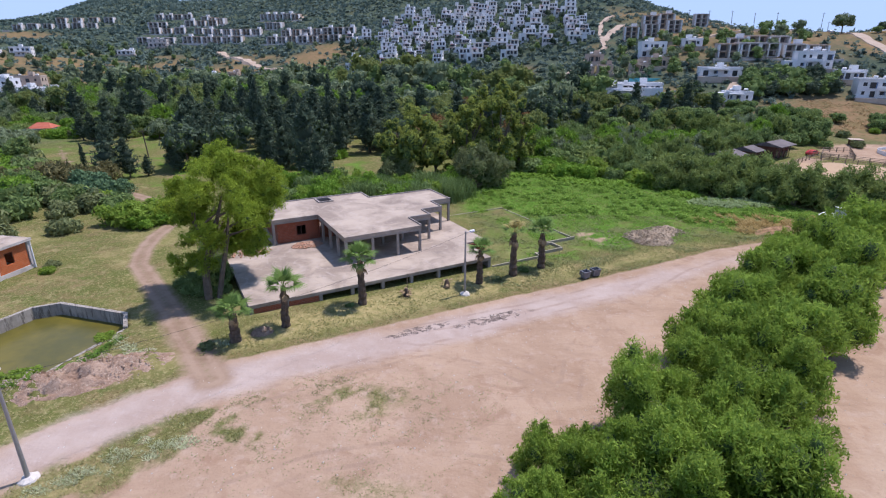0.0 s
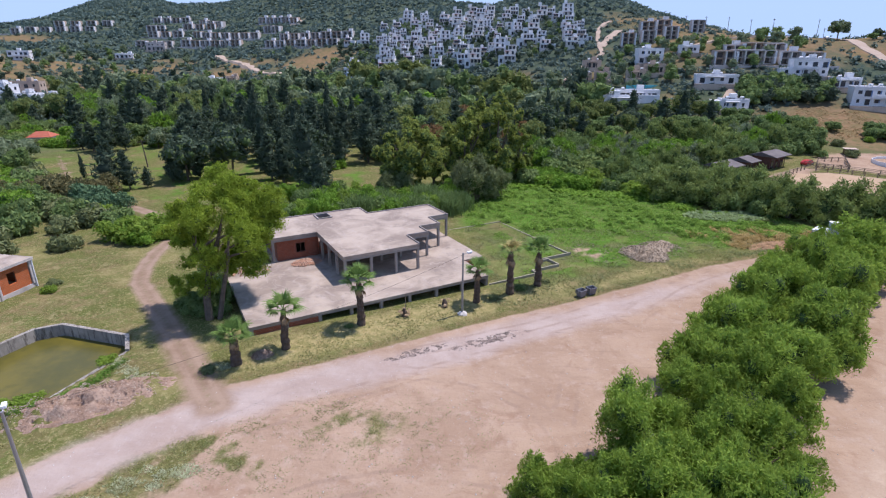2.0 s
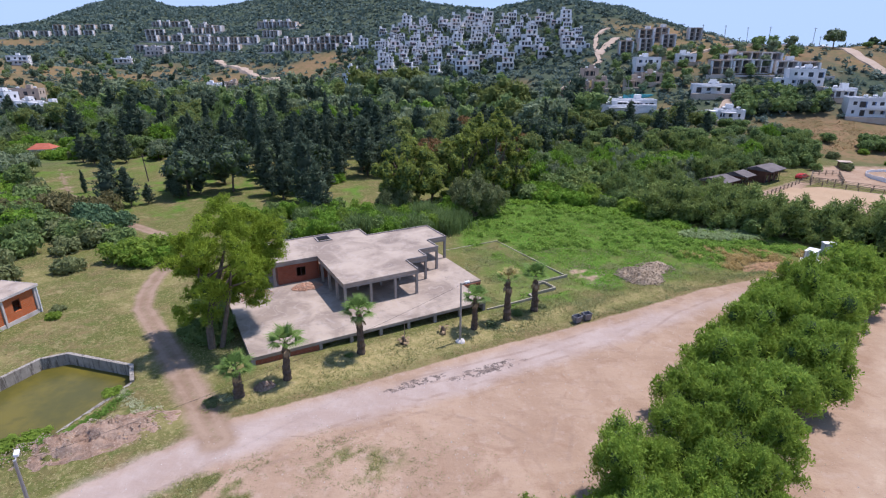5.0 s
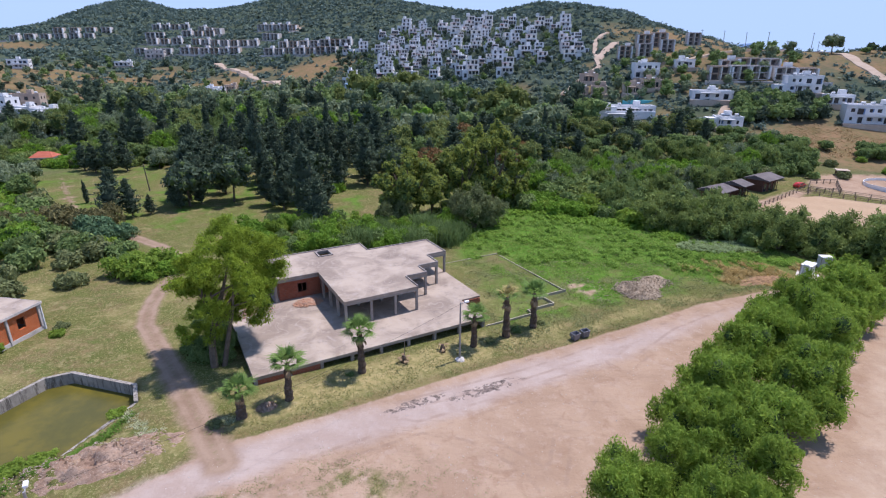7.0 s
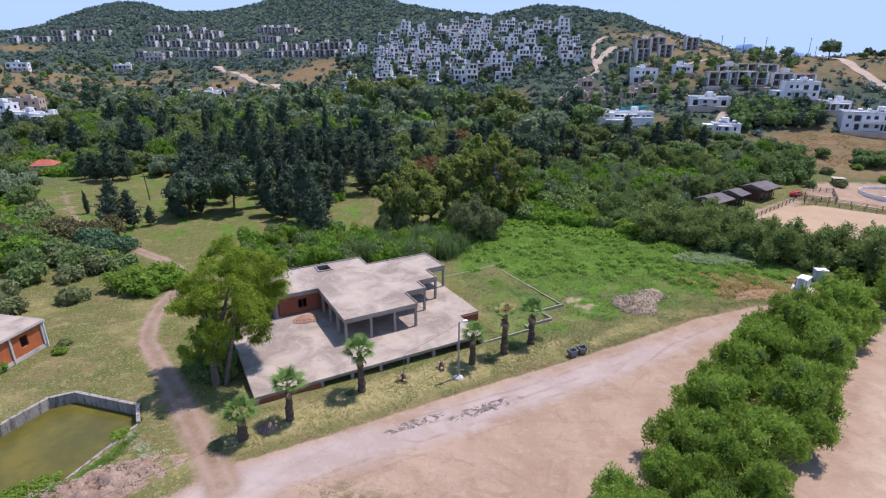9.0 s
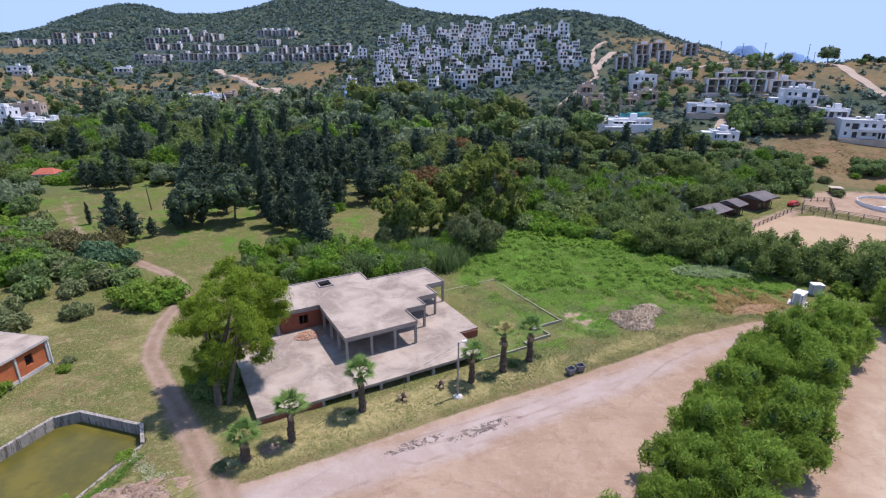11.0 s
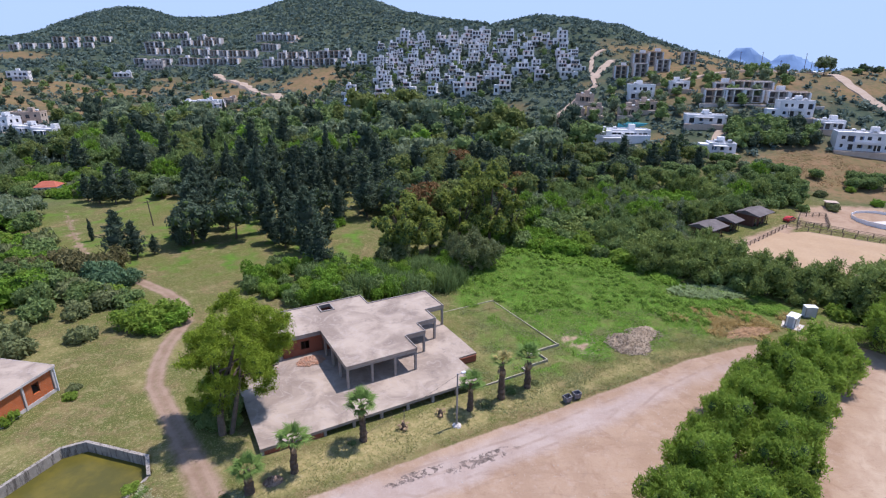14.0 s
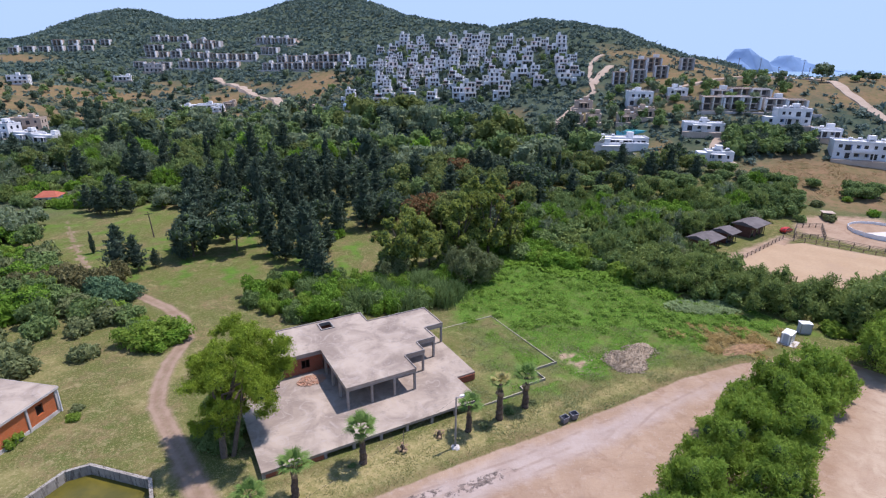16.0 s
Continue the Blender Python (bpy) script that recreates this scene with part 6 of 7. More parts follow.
def dead_stump(x, y, seed, pole=0.0):
    r = random.Random(seed)
    ob = thing("palm_stump", pose(x, y, float(height(x, y)) - 0.05, 0, 0, r.uniform(0, 360)), "dead brown palm stump with dry leaves", "stump", "dead stumps")
    part("trunk", tube([(0, 0, -0.1), (0.03, 0, 0.5), (0, 0.02, 0.95)], [0.36, 0.3, 0.16], 9, r, 0.15), PALM_BARK, ob)
    for k in range(12):
        f = new("dead_frond", DEAD_FROND)
        f.parent = ob
        f.matrix_basis = pose(0, 0, r.uniform(0.4, 0.9), 0, r.uniform(-20, 55), k * 137.5) @ Matrix.Diagonal((0.55, 0.55, 0.55, 1))
    if pole:
        part("stake", tube([(0.2, 0.1, 0), (0.6, 0.4, pole)], [0.05, 0.035], 6), FENCE_WOOD, ob)
    return ob


dead_stump(-4.0, 52.8, 1, 2.4)
dead_stump(0.4, 55.4, 2)


# ---- street lamps, with the cable between them ----
PALE_CONCRETE = worn("pale_concrete", (0.50, 0.46, 0.42), (0.58, 0.54, 0.50), 0.4, 0.9, 0.06)


def street_lamp(x, y, tall, turn):
    z = float(height(x, y))
    ob = thing("street_lamp", pose(x, y, z, 0, 0, turn), "grey steel street lamp pole in a pale concrete footing", "street lamp", "street lamps")
    part("footing", tube([(0, 0, -0.3), (0.02, 0, 0.12), (0, 0.02, 0.3)], [0.7, 0.5, 0.25], 12, random.Random(3), 0.25), PALE_CONCRETE, ob, "rough white concrete footing")
    part("pole", tube([(0, 0, 0), (0, 0, tall * 0.5), (0, 0, tall)], [0.14, 0.11, 0.085], 12), STEEL, ob)
    part("bracket", merge(tube([(0, 0, tall - 0.25), (0.3, 0, tall - 0.1), (0.62, 0, tall - 0.08)], [0.045, 0.04, 0.04], 8)), STEEL, ob)
    head = part("lamp_head", soft_box(0.5, -0.14, tall - 0.16, 1.05, 0.14, tall + 0.06, 0.05), WHITE_PANEL, ob, "white lamp housing")
    part("lens", boxed((0.58, -0.1, tall - 0.2, 0.98, 0.1, tall - 0.164)), DARK_GLASS, head)
    return ob


street_lamp(2.4, 53.5, 7.3, 25)
street_lamp(-25.3, 25.7, 7.4, 120)
za, zb = float(height(-25.3, 25.7)) + 7.2, float(height(2.4, 53.5)) + 7.1
cable = link_mesh("cable", tube([(-25.3 + 27.7 * k / 24, 25.7 + 27.8 * k / 24, za + (zb - za) * k / 24 - 0.9 * (1 - (k / 12 - 1) ** 2)) for k in range(25)], [0.011] * 25, 5), RUBBER)
tagged(cable, "thin black cable slung between the lamp poles", "cable")


BIN_SIZE = Matrix.Diagonal((0.8, 0.8, 0.8, 1))


def rubbish_bin(x, y, turn):
    ob = thing("rubbish_bin", pose(x, y, float(height(x, y)), 0, 0, turn) @ BIN_SIZE, "grey metal wheeled rubbish container with open lid", "container", "rubbish containers")
    bm = bmesh.new()
    low, top = (0.52, 0.40), (0.62, 0.5)
    rings = [[bm.verts.new((sx * w, sy * d, h)) for sx, sy in ((-1, -1), (1, -1), (1, 1), (-1, 1))] for (w, d), h in ((low, 0.16), (top, 1.16), ((0.57, 0.45), 1.16), ((0.5, 0.38), 0.4))]
    for p, q in zip(rings, rings[1:]):
        for i in range(4):
            bm.faces.new((p[i], p[(i + 1) % 4], q[(i + 1) % 4], q[i]))
    bm.faces.new(rings[0][::-1]), bm.faces.new(rings[-1])
    part("body", bm, BIN_GREY, ob)
    part("rim", slab([(-0.67, -0.55, 0.67, 0.55)], 1.164, 1.22, [(-0.58, -0.46, 0.58, 0.46)]), BIN_GREY, ob)
    lid = part("lid", soft_box(-0.62, 0.57, 0.55, 0.62, 0.63, 1.15, 0.02), BIN_GREY, ob, "lid hanging open behind")
    for sx in (-1, 1):
        part("side_arm", boxed((sx * 0.66 - 0.04, -0.12, 0.8, sx * 0.66 + 0.04, 0.12, 1.1)), STEEL, ob)
        for sy in (-1, 1):
            part("wheel", tube([(sx * 0.42 - 0.03, sy * 0.3, 0.1), (sx * 0.42 + 0.03, sy * 0.3, 0.1)], [0.1, 0.1], 10), RUBBER, ob)
    return ob


rubbish_bin(17.0, 58.6, 30)
rubbish_bin(18.4, 59.4, 22)


def cabin(x, y, wide, deep, tall, turn, mat, label, lean=0.0):
    ob = thing("cabin", pose(x, y, float(height(x, y)), lean, 0, turn), label, "cabin", "small cabins")
    part("base", boxed((-wide / 2 - 0.05, -deep / 2 - 0.05, -0.1, wide / 2 + 0.05, deep / 2 + 0.05, 0.12)), STEEL, ob)
    body = part("body", soft_box(-wide / 2, -deep / 2, 0.124, wide / 2, deep / 2, tall - 0.1, 0.03), mat, ob)
    part("roof", soft_box(-wide / 2 - 0.08, -deep / 2 - 0.08, tall - 0.096, wide / 2 + 0.08, deep / 2 + 0.08, tall, 0.03), WHITE_PANEL, ob)
    part("door", boxed((-0.4, -deep / 2 - 0.03, 0.2, 0.4, -deep / 2 - 0.004, 2.05)), GREY_PANEL, body)
    for sx in (-1, 1):
        part("corner_post", boxed((sx * wide / 2 - 0.06, -deep / 2 - 0.024, 0.13, sx * wide / 2 + 0.06, -deep / 2 - 0.004, tall - 0.1)), STEEL, body)
    return ob


pad = link_mesh("cabin_pad", prism([(58.4, 80.2), (60.6, 78.4), (62.6, 80.4), (60.2, 82.6)], -2.6, float(height(60, 80)) + 0.05), PALE_CONCRETE)
tagged(pad, "pale broken concrete pad under a cabin", "pad")
cabin(60.5, 80.6, 1.45, 2.45, 1.95, -50, WHITE_PANEL, "white panel cabin with a flat roof")
cabin(65.6, 84.0, 1.8, 1.25, 2.0, -8, GREY_PANEL, "grey white cabin standing in the hedge's shade", 0)


# ---- riding ground: sheds, sand arena, fences, car ----
arena = [(66.5, 114.0), (94.3, 136.5), (112, 122.5), (128, 110), (95, 99.5), (79, 107)]
sand = link_mesh("arena", prism(arena, -2.6, float(height(85, 118)) + 0.12), SAND)
tagged(sand, "level sand riding arena", "arena", "", "structure")
ARENA_Z = float(height(85, 118)) + 0.1


def fence(line, spacing=2.6, tall=1.3):
    ob = thing("fence", Matrix(), "weathered wooden post and rail fence", "fence", "riding ground fences")
    for (ax, ay), (bx, by) in zip(line, line[1:]):
        n = max(1, round(math.hypot(bx - ax, by - ay) / spacing))
        spots = [(ax + (bx - ax) * k / n, ay + (by - ay) * k / n) for k in range(n + 1)]
        for x, y in spots[:-1]:
            z = max(ARENA_Z - 0.15, float(height(x, y)))
            part("post", boxed((x - 0.08, y - 0.08, z - 0.3, x + 0.08, y + 0.08, z + tall)), FENCE_WOOD, ob)
        za, zb = (max(ARENA_Z - 0.15, float(height(*p))) for p in ((ax, ay), (bx, by)))
        for h in (0.45, 0.85, 1.2):
            part("rail", tube([(ax, ay, za + h), (bx, by, zb + h)], [0.06, 0.06], 5), FENCE_WOOD, ob)
    return ob


fence([(79, 107), (66.5, 114.0), (94.3, 136.5), (112, 122.5), (128, 110)])
fence([(98, 137.5), (106, 136.5), (111.5, 146), (104, 146), (98, 137.5)], 2.0)
fence([(97, 141), (114, 126), (132, 113)], 3.2, 1.2)


def shed(x, y, long, deep, tall, turn):
    ob = thing("stable_shed", pose(x, y, float(height(x, y)) - 0.05, 0, 0, turn), "dark brown wooden stable shed with a dark low-pitched roof", "shed", "stable sheds")
    part("wall", boxed((-long / 2, -deep / 2 + 0.9, 0, long / 2, -deep / 2 + 1.05, tall), (-long / 2, -deep / 2 + 1.05, 0, -long / 2 + 0.15, deep / 2, tall), (long / 2 - 0.15, -deep / 2 + 1.05, 0, long / 2, deep / 2, tall), (-long / 2 + 0.15, deep / 2 - 0.15, 0, long / 2 - 0.15, deep / 2, tall)), DARK_WOOD, ob)
    bm = bmesh.new()
    w, d = long / 2 + 0.5, deep / 2 + 0.7
    low, top = tall + 0.01, tall + 0.95
    v = [bm.verts.new(p) for p in ((-w, -d, low), (w, -d, low), (w, d, low), (-w, d, low), (-w * 0.98, 0.6, top), (w * 0.98, 0.6, top), (-w, -d, low - 0.14), (w, -d, low - 0.14), (w, d, low - 0.14), (-w, d, low - 0.14))]
    for f in ((0, 1, 5, 4), (1, 2, 5), (2, 3, 4, 5), (3, 0, 4), (6, 7, 1, 0), (7, 8, 2, 1), (8, 9, 3, 2), (9, 6, 0, 3), (9, 8, 7, 6)):
        bm.faces.new([v[i] for i in f])
    part("roof", bm, SHED_ROOF, ob)
    for k in range(3):
        x0 = -long / 2 + long * (k + 0.5) / 3
        part("stable_door", boxed((x0 - 0.6, -deep / 2 + 0.84, 0.05, x0 + 0.6, -deep / 2 + 0.894, 2.1)), DARK_GLASS, ob)
        part("porch_post", boxed((x0 - 0.07, -deep / 2 + 0.05, 0, x0 + 0.07, -deep / 2 + 0.19, tall)), DARK_WOOD, ob)
    return ob


shed(69.8, 130.2, 7.2, 5.2, 2.6, 36)
shed(77.4, 134.7, 4.2, 4.4, 2.9, 36)
shed(87.2, 140.4, 7.8, 5.4, 3.2, 36)


def car(x, y, turn, mat, label):
    ob = thing("car", pose(x, y, float(height(x, y)), 0, 0, turn), label, "car", "parked cars")
    bm = bmesh.new()
    outline = [(-2.0, 0.35), (2.0, 0.35), (2.05, 0.75), (1.2, 0.9), (0.6, 1.4), (-1.2, 1.42), (-1.9, 0.95), (-2.05, 0.7)]
    sides = [[bm.verts.new((px, s * (0.82 if pz < 1 else 0.66), pz)) for px, pz in outline] for s in (-1, 1)]
    bm.faces.new(sides[0]), bm.faces.new(sides[1][::-1])
    for i in range(len(outline)):
        j = (i + 1) % len(outline)
        bm.faces.new((sides[0][i], sides[1][i], sides[1][j], sides[0][j]))
    bmesh.ops.bevel(bm, geom=list(bm.edges), offset=0.06, segments=2, affect="EDGES")
    body = part("body", bm, mat, ob)
    for s in (-1, 1):
        part("side_window", prism([(-1.3, s * 0.70), (0.75, s * 0.70), (0.5, s * 0.765), (-1.1, s * 0.765)], 0.98, 1.32), DARK_GLASS, body)
        for wx in (-1.25, 1.25):
            wheel = part("wheel", tube([(wx, s * 0.66, 0.32), (wx, s * 0.86, 0.32)], [0.32, 0.32], 14), RUBBER, ob)
            part("rim", tube([(wx, s * 0.861, 0.32), (wx, s * 0.875, 0.32)], [0.19, 0.17], 10), STEEL, wheel)
    part("windscreen", prism([(0.72, -0.62), (1.12, -0.66), (1.12, 0.66), (0.72, 0.62)], 0.98, 1.28), DARK_GLASS, body)
    return ob


car(98.5, 142.0, 30, RED_PAINT, "small red car parked by the sheds")


def show_ring():
    ob = thing("round_pen", pose(126, 142, float(height(126, 142))), "round pen with a low white boarded wall", "pen")
    part("floor", tube([(0, 0, -0.6), (0, 0, 0.06)], [8.0, 8.0], 24), worn("pale_sand", (0.55, 0.49, 0.44), (0.6, 0.54, 0.5), 3.0, 0.95, 0.3), ob)
    for k in range(16):
        a, b = 2 * math.pi * k / 16, 2 * math.pi * (k + 1) / 16
        part("board", prism([(8.2 * math.cos(a), 8.2 * math.sin(a)), (8.2 * math.cos(b), 8.2 * math.sin(b)), (8.1 * math.cos(b), 8.1 * math.sin(b)), (8.1 * math.cos(a), 8.1 * math.sin(a))], -0.4, 1.1), WHITE_PANEL, ob)
    return ob


show_ring()


def hut(x, y, turn):
    """A small field hut with a shallow tan roof."""
    ob = thing("hut", pose(x, y, float(height(x, y)), 0, 0, turn) @ Matrix.Diagonal((0.8, 0.8, 0.8, 1)), "small hut with a tan sheet roof by the pens", "hut")
    body = part("wall", boxed((-1.6, -1.4, -0.4, 1.6, 1.4, 2.0)), DARK_WOOD, ob)
    part("doorway", boxed((-0.5, -1.44, 0.0, 0.5, -1.404, 1.8)), DARK_GLASS, body)
    part("roof", prism([(-2.1, -2.0), (2.1, -2.0), (2.1, 1.9), (-2.1, 1.9)], 2.004, 2.16), SAND_WALL, ob)
    return ob


hut(119, 155, -20)


# ---- rubble, stones, grass ----
def stones(name, spots, size, mat, label, category, seed, pile=1.0):
    g = np.random.default_rng(seed)
    rr = random.Random(seed)
    out = []
    for cx, cy, rx, ry, hi, n in spots:
        for _ in range(n):
            a, q = g.uniform(0, 6.28), g.random() ** 0.5
            x, y = cx + rx * q * math.cos(a), cy + ry * q * math.sin(a)
            s = size * g.uniform(0.4, 1.5)
            out.append(ball(rr, (x, y, float(sheet_height(np.array(x), np.array(y))) + hi * (1 - q * q) * pile + s * 0.15), (s, s * g.uniform(0.6, 1), s * g.uniform(0.4, 0.7)), (5, 3), 0.3))
    return tagged(link_mesh(name, merge(*out), mat), label, category, "", "stuff")


def mound(name, x, y, rx, ry, high, turn, mat, label, category, seed):
    g = random.Random(seed)
    n = 44
    verts, faces = [], []
    for j in range(n):
        for i in range(n):
            u, v = i / (n - 1) * 2 - 1, j / (n - 1) * 2 - 1
            h = max(0, 1 - (u * u + v * v)) * (0.75 + 0.5 * noise.noise((u * 4 + seed, v * 4, 0)) + 0.5 * noise.noise((u * 11 + seed, v * 11, 3)) + 0.35 * noise.noise((u * 23 + seed, v * 17, 5)) + 0.16 * g.uniform(-1, 1))
            verts.append((u * rx, v * ry, high * h - 0.12))
    for j in range(n - 1):
        for i in range(n - 1):
            p = j * n + i
            faces.append((p, p + 1, p + n + 1, p + n))
    ob = link_mesh(name, (verts, faces), mat, None, True)
    ob.matrix_basis = pose(x, y, float(height(x, y)), 0, 0, turn)
    return tagged(ob, label, category)


mound("earth_bank", -28.6, 36.3, 7.2, 2.5, 1.5, 33, SOIL, "bank of broken earth and stones beside the basin", "bank", 2)
stones("bank_stones", [(-31, 34.8, 2.8, 1.6, 0.75, 240), (-27.5, 37.0, 3.2, 1.7, 0.9, 340), (-25, 38.6, 2.0, 1.4, 0.6, 140), (-33, 33.6, 2.0, 1.3, 0.5, 120)], 0.05, BANK_STONE, "broken stones on the earth bank", "stones", 5)
mound("dirt_mound", -16.9, 44.1, 1.2, 0.9, 0.75, 20, SOIL, "small pile of brown earth between the palms", "soil", 9)
mound("stone_mound", 30.2, 74.0, 3.6, 3.6, 1.1, 35, STONE, "heap of grey rubble in the weeds", "rubble", 3)
mound("stone_mound", 33.8, 77.4, 3.8, 2.2, 0.85, 50, STONE, "heap of grey rubble in the weeds", "rubble", 4)
stones("heap_stones", [(30.2, 74.0, 3.7, 3.6, 1.0, 620), (33.8, 77.4, 3.2, 2.2, 0.7, 260), (22.6, 74, 4.2, 4.4, 0.0, 90)], 0.11, STONE, "loose grey rubble stones", "stones", 6)
mound("soil_mound", 52.0, 78.2, 5.6, 1.8, 0.6, 20, BRUSH, "low heap of brown soil and dry weeds", "soil", 7)
inner = HOUSE @ Vector((9.9, 15.6, 0.36))


def brick_heap(u, v, ru, rv, n, seed, high):
    g = np.random.default_rng(seed)
    bm = bmesh.new()
    for _ in range(n):
        a, q = g.uniform(0, 6.28), g.random() ** 0.6
        x, y = u + ru * q * math.cos(a), v + rv * q * math.sin(a)
        m = pose(x, y, 0.4 + high * (1 - q), *g.uniform(-40, 40, 2), g.uniform(0, 360))
        s = g.uniform(0.6, 1.3)
        k = len(bm.verts)
        box(bm, -0.13 * s, -0.08 * s, -0.06 * s, 0.13 * s, 0.08 * s, 0.06 * s)
        bm.verts.ensure_lookup_table()
        for w in bm.verts[k:]:
            w.co = m @ w.co
    ob = link_mesh("brick_rubble", bm, RUBBLE_RED)
    ob.matrix_basis = HOUSE
    return tagged(ob, "scattered broken orange bricks on the terrace", "rubble", "", "stuff")


brick_heap(10.3, 15.2, 2.0, 1.3, 420, 1, 0.25)
brick_heap(3.2, 15.8, 2.6, 1.5, 110, 2, 0.04)


LOT_WEEDS = leafy("lot_weed_leaves", (0.15, 0.175, 0.07), (0.27, 0.29, 0.13), 0.35)


VERGE = leafy("verge_grass_blades", (0.19, 0.20, 0.07), (0.33, 0.32, 0.14), 0.45)


def tufts(name, n, area, keep, mat, tall, wide, blades, label, seed):
    """Grass or weeds: small fans of blades over an area, one mesh."""
    g = np.random.default_rng(seed)
    x, y = g.uniform(area[0], area[2], n), g.uniform(area[1], area[3], n)
    ok = keep(x, y, g.random(n)) & ~within(POOL, x, y)
    u = (x + 19.6) * 0.878 + (y - 47.6) * 0.479
    v = -(x + 19.6) * 0.479 + (y - 47.6) * 0.878
    ok &= ~((u > -0.1) & (u < 32.4) & (v > -0.1) & (v < 26) & ~((u < 6.3) & (v > 17.6)) & ~((u > 29.1) & (v < 6)))
    x, y = x[ok], y[ok]
    z = sheet_height(x, y)
    verts, faces = [], []
    for k in range(blades):
        a, h = g.uniform(0, 6.28, len(x)), tall * g.uniform(0.35, 1.0, len(x))
        lean, w = g.uniform(1.2, 2.6, len(x)) * h, wide * g.uniform(0.6, 1.4, len(x))
        c, s = np.cos(a), np.sin(a)
        verts.append(np.stack([np.stack([x - w * s, y + w * c, z - 0.03], 1), np.stack([x + w * s, y - w * c, z - 0.03], 1), np.stack([x + lean * c + w * s * 0.5, y + lean * s - w * c * 0.5, z + h], 1), np.stack([x + lean * c - w * s * 0.5, y + lean * s + w * c * 0.5, z + h], 1)], 1).reshape(-1, 3))
    verts = np.vstack(verts)
    up = np.repeat(unit(np.array((0.0, 0.0, 1.0)) + 0.35 * g.normal(size=(len(verts) // 4, 3))), 4, 0)
    return tagged(link_mesh(name, (verts, np.arange(len(verts)).reshape(-1, 4), up), mat), label, "grass", "", "stuff")


def meadow_keep(x, y, q):
    m = land_masks(x, y)
    return (m["dirt"] < 0.35) & (m["straw"] < 0.42) & (m["road"] < 0.4) & (m["track"] < 0.3) & (q < 0.35 + 0.65 * (blotch(x, y, 3.0, 2) - 0.35))


tufts("dry_grass", 90000, (-66, 20, 64, 104), meadow_keep, GRASS, 0.1, 0.04, 2, "dry yellow-green meadow grass", 1)
tufts("tall_weeds", 30000, (0, 84, 60, 128), lambda x, y, q: along([(2, 108), (12, 121), (36, 113), (47, 103)], x, y)[0] + 3 * q < 7.5 * blotch(x, y, 6, 33) + 1.5, LEAF_BRIGHT, 0.6, 0.2, 2, "tall lush weeds along the thicket", 12)
tufts("green_weeds", 85000, (2, 60, 64, 126), lambda x, y, q: (land_masks(x, y)["lush"] > 0.55) & (land_masks(x, y)["dirt"] < 0.3) & (q < 0.25 + land_masks(x, y)["lush"] * (1.1 * blotch(x, y, 5.5, 5) - 0.1)), FIELD_WEEDS, 0.13, 0.1, 2, "lush green weeds in the field", 2)
tufts("verge_weeds", 110000, (-40, 14, 6, 46), lambda x, y, q: (land_masks(x, y)["dirt"] < 0.5) & (land_masks(x, y)["road"] < 0.45) & (q < 1.3 * blotch(x, y, 1.8, 6)) & (along(ROAD_EDGE, x, y)[1] < 0), VERGE, 0.07, 0.03, 2, "low yellow-green weeds on the road verge", 3)
tufts("pale_weeds", 110000, (-34, 18, -10, 46), lambda x, y, q: ((along([(-23.6, 24.9), (-21.6, 26.9), (-19.6, 28.4), (-17.8, 29.4)], x, y)[0] + 1.1 * q < 1.9 * blotch(x, y, 1.3, 48)) | (along([(-30.2, 42.6), (-27.6, 41.6), (-26.2, 40.0)], x, y)[0] + 0.9 * q < 1.5 * blotch(x, y, 1.2, 49)) | (np.hypot((x + 20.2) / 1.3, (y - 42) / 0.8) + 0.4 * q < 1.0)) & (land_masks(x, y)["road"] < 0.4), FLOWERS, 0.1, 0.03, 2, "pale flowering weeds beside the road", 4)
tufts("pale_weeds", 16000, (42, 84, 64, 104), lambda x, y, q: np.hypot((x - 53) / 8.5, (y - 94.2) / 3.6) + 0.5 * q < 1.0, leafy("pale_green_weeds", (0.21, 0.29, 0.12), (0.33, 0.42, 0.21), 0.4), 0.4, 0.15, 2, "pale green weeds at the field's edge", 5)
tufts("rusty_weeds", 15000, (40, 74, 64, 90), lambda x, y, q: np.hypot((x - 52) / 10, (y - 82.0) / 5.2) + 0.8 * q < 1.3 * blotch(x, y, 3, 61) + 0.25, leafy("rusty_weed_leaves", (0.33, 0.235, 0.085), (0.50, 0.38, 0.165), 0.4), 0.34, 0.06, 2, "rusty brown dry weeds beside the road", 6)
tufts("rusty_weeds", 16000, (100, 164, 175, 212), lambda x, y, q: np.hypot((x - 136) / 34, (y - 188) / 20) + 0.7 * q < 1.05 * blotch(x, y, 8, 41) + 0.35, leafy("rusty_slope_grass", (0.27, 0.19, 0.095), (0.37, 0.28, 0.15), 0.4), 0.28, 0.13, 2, "rusty brown dry grass on the slope", 7)


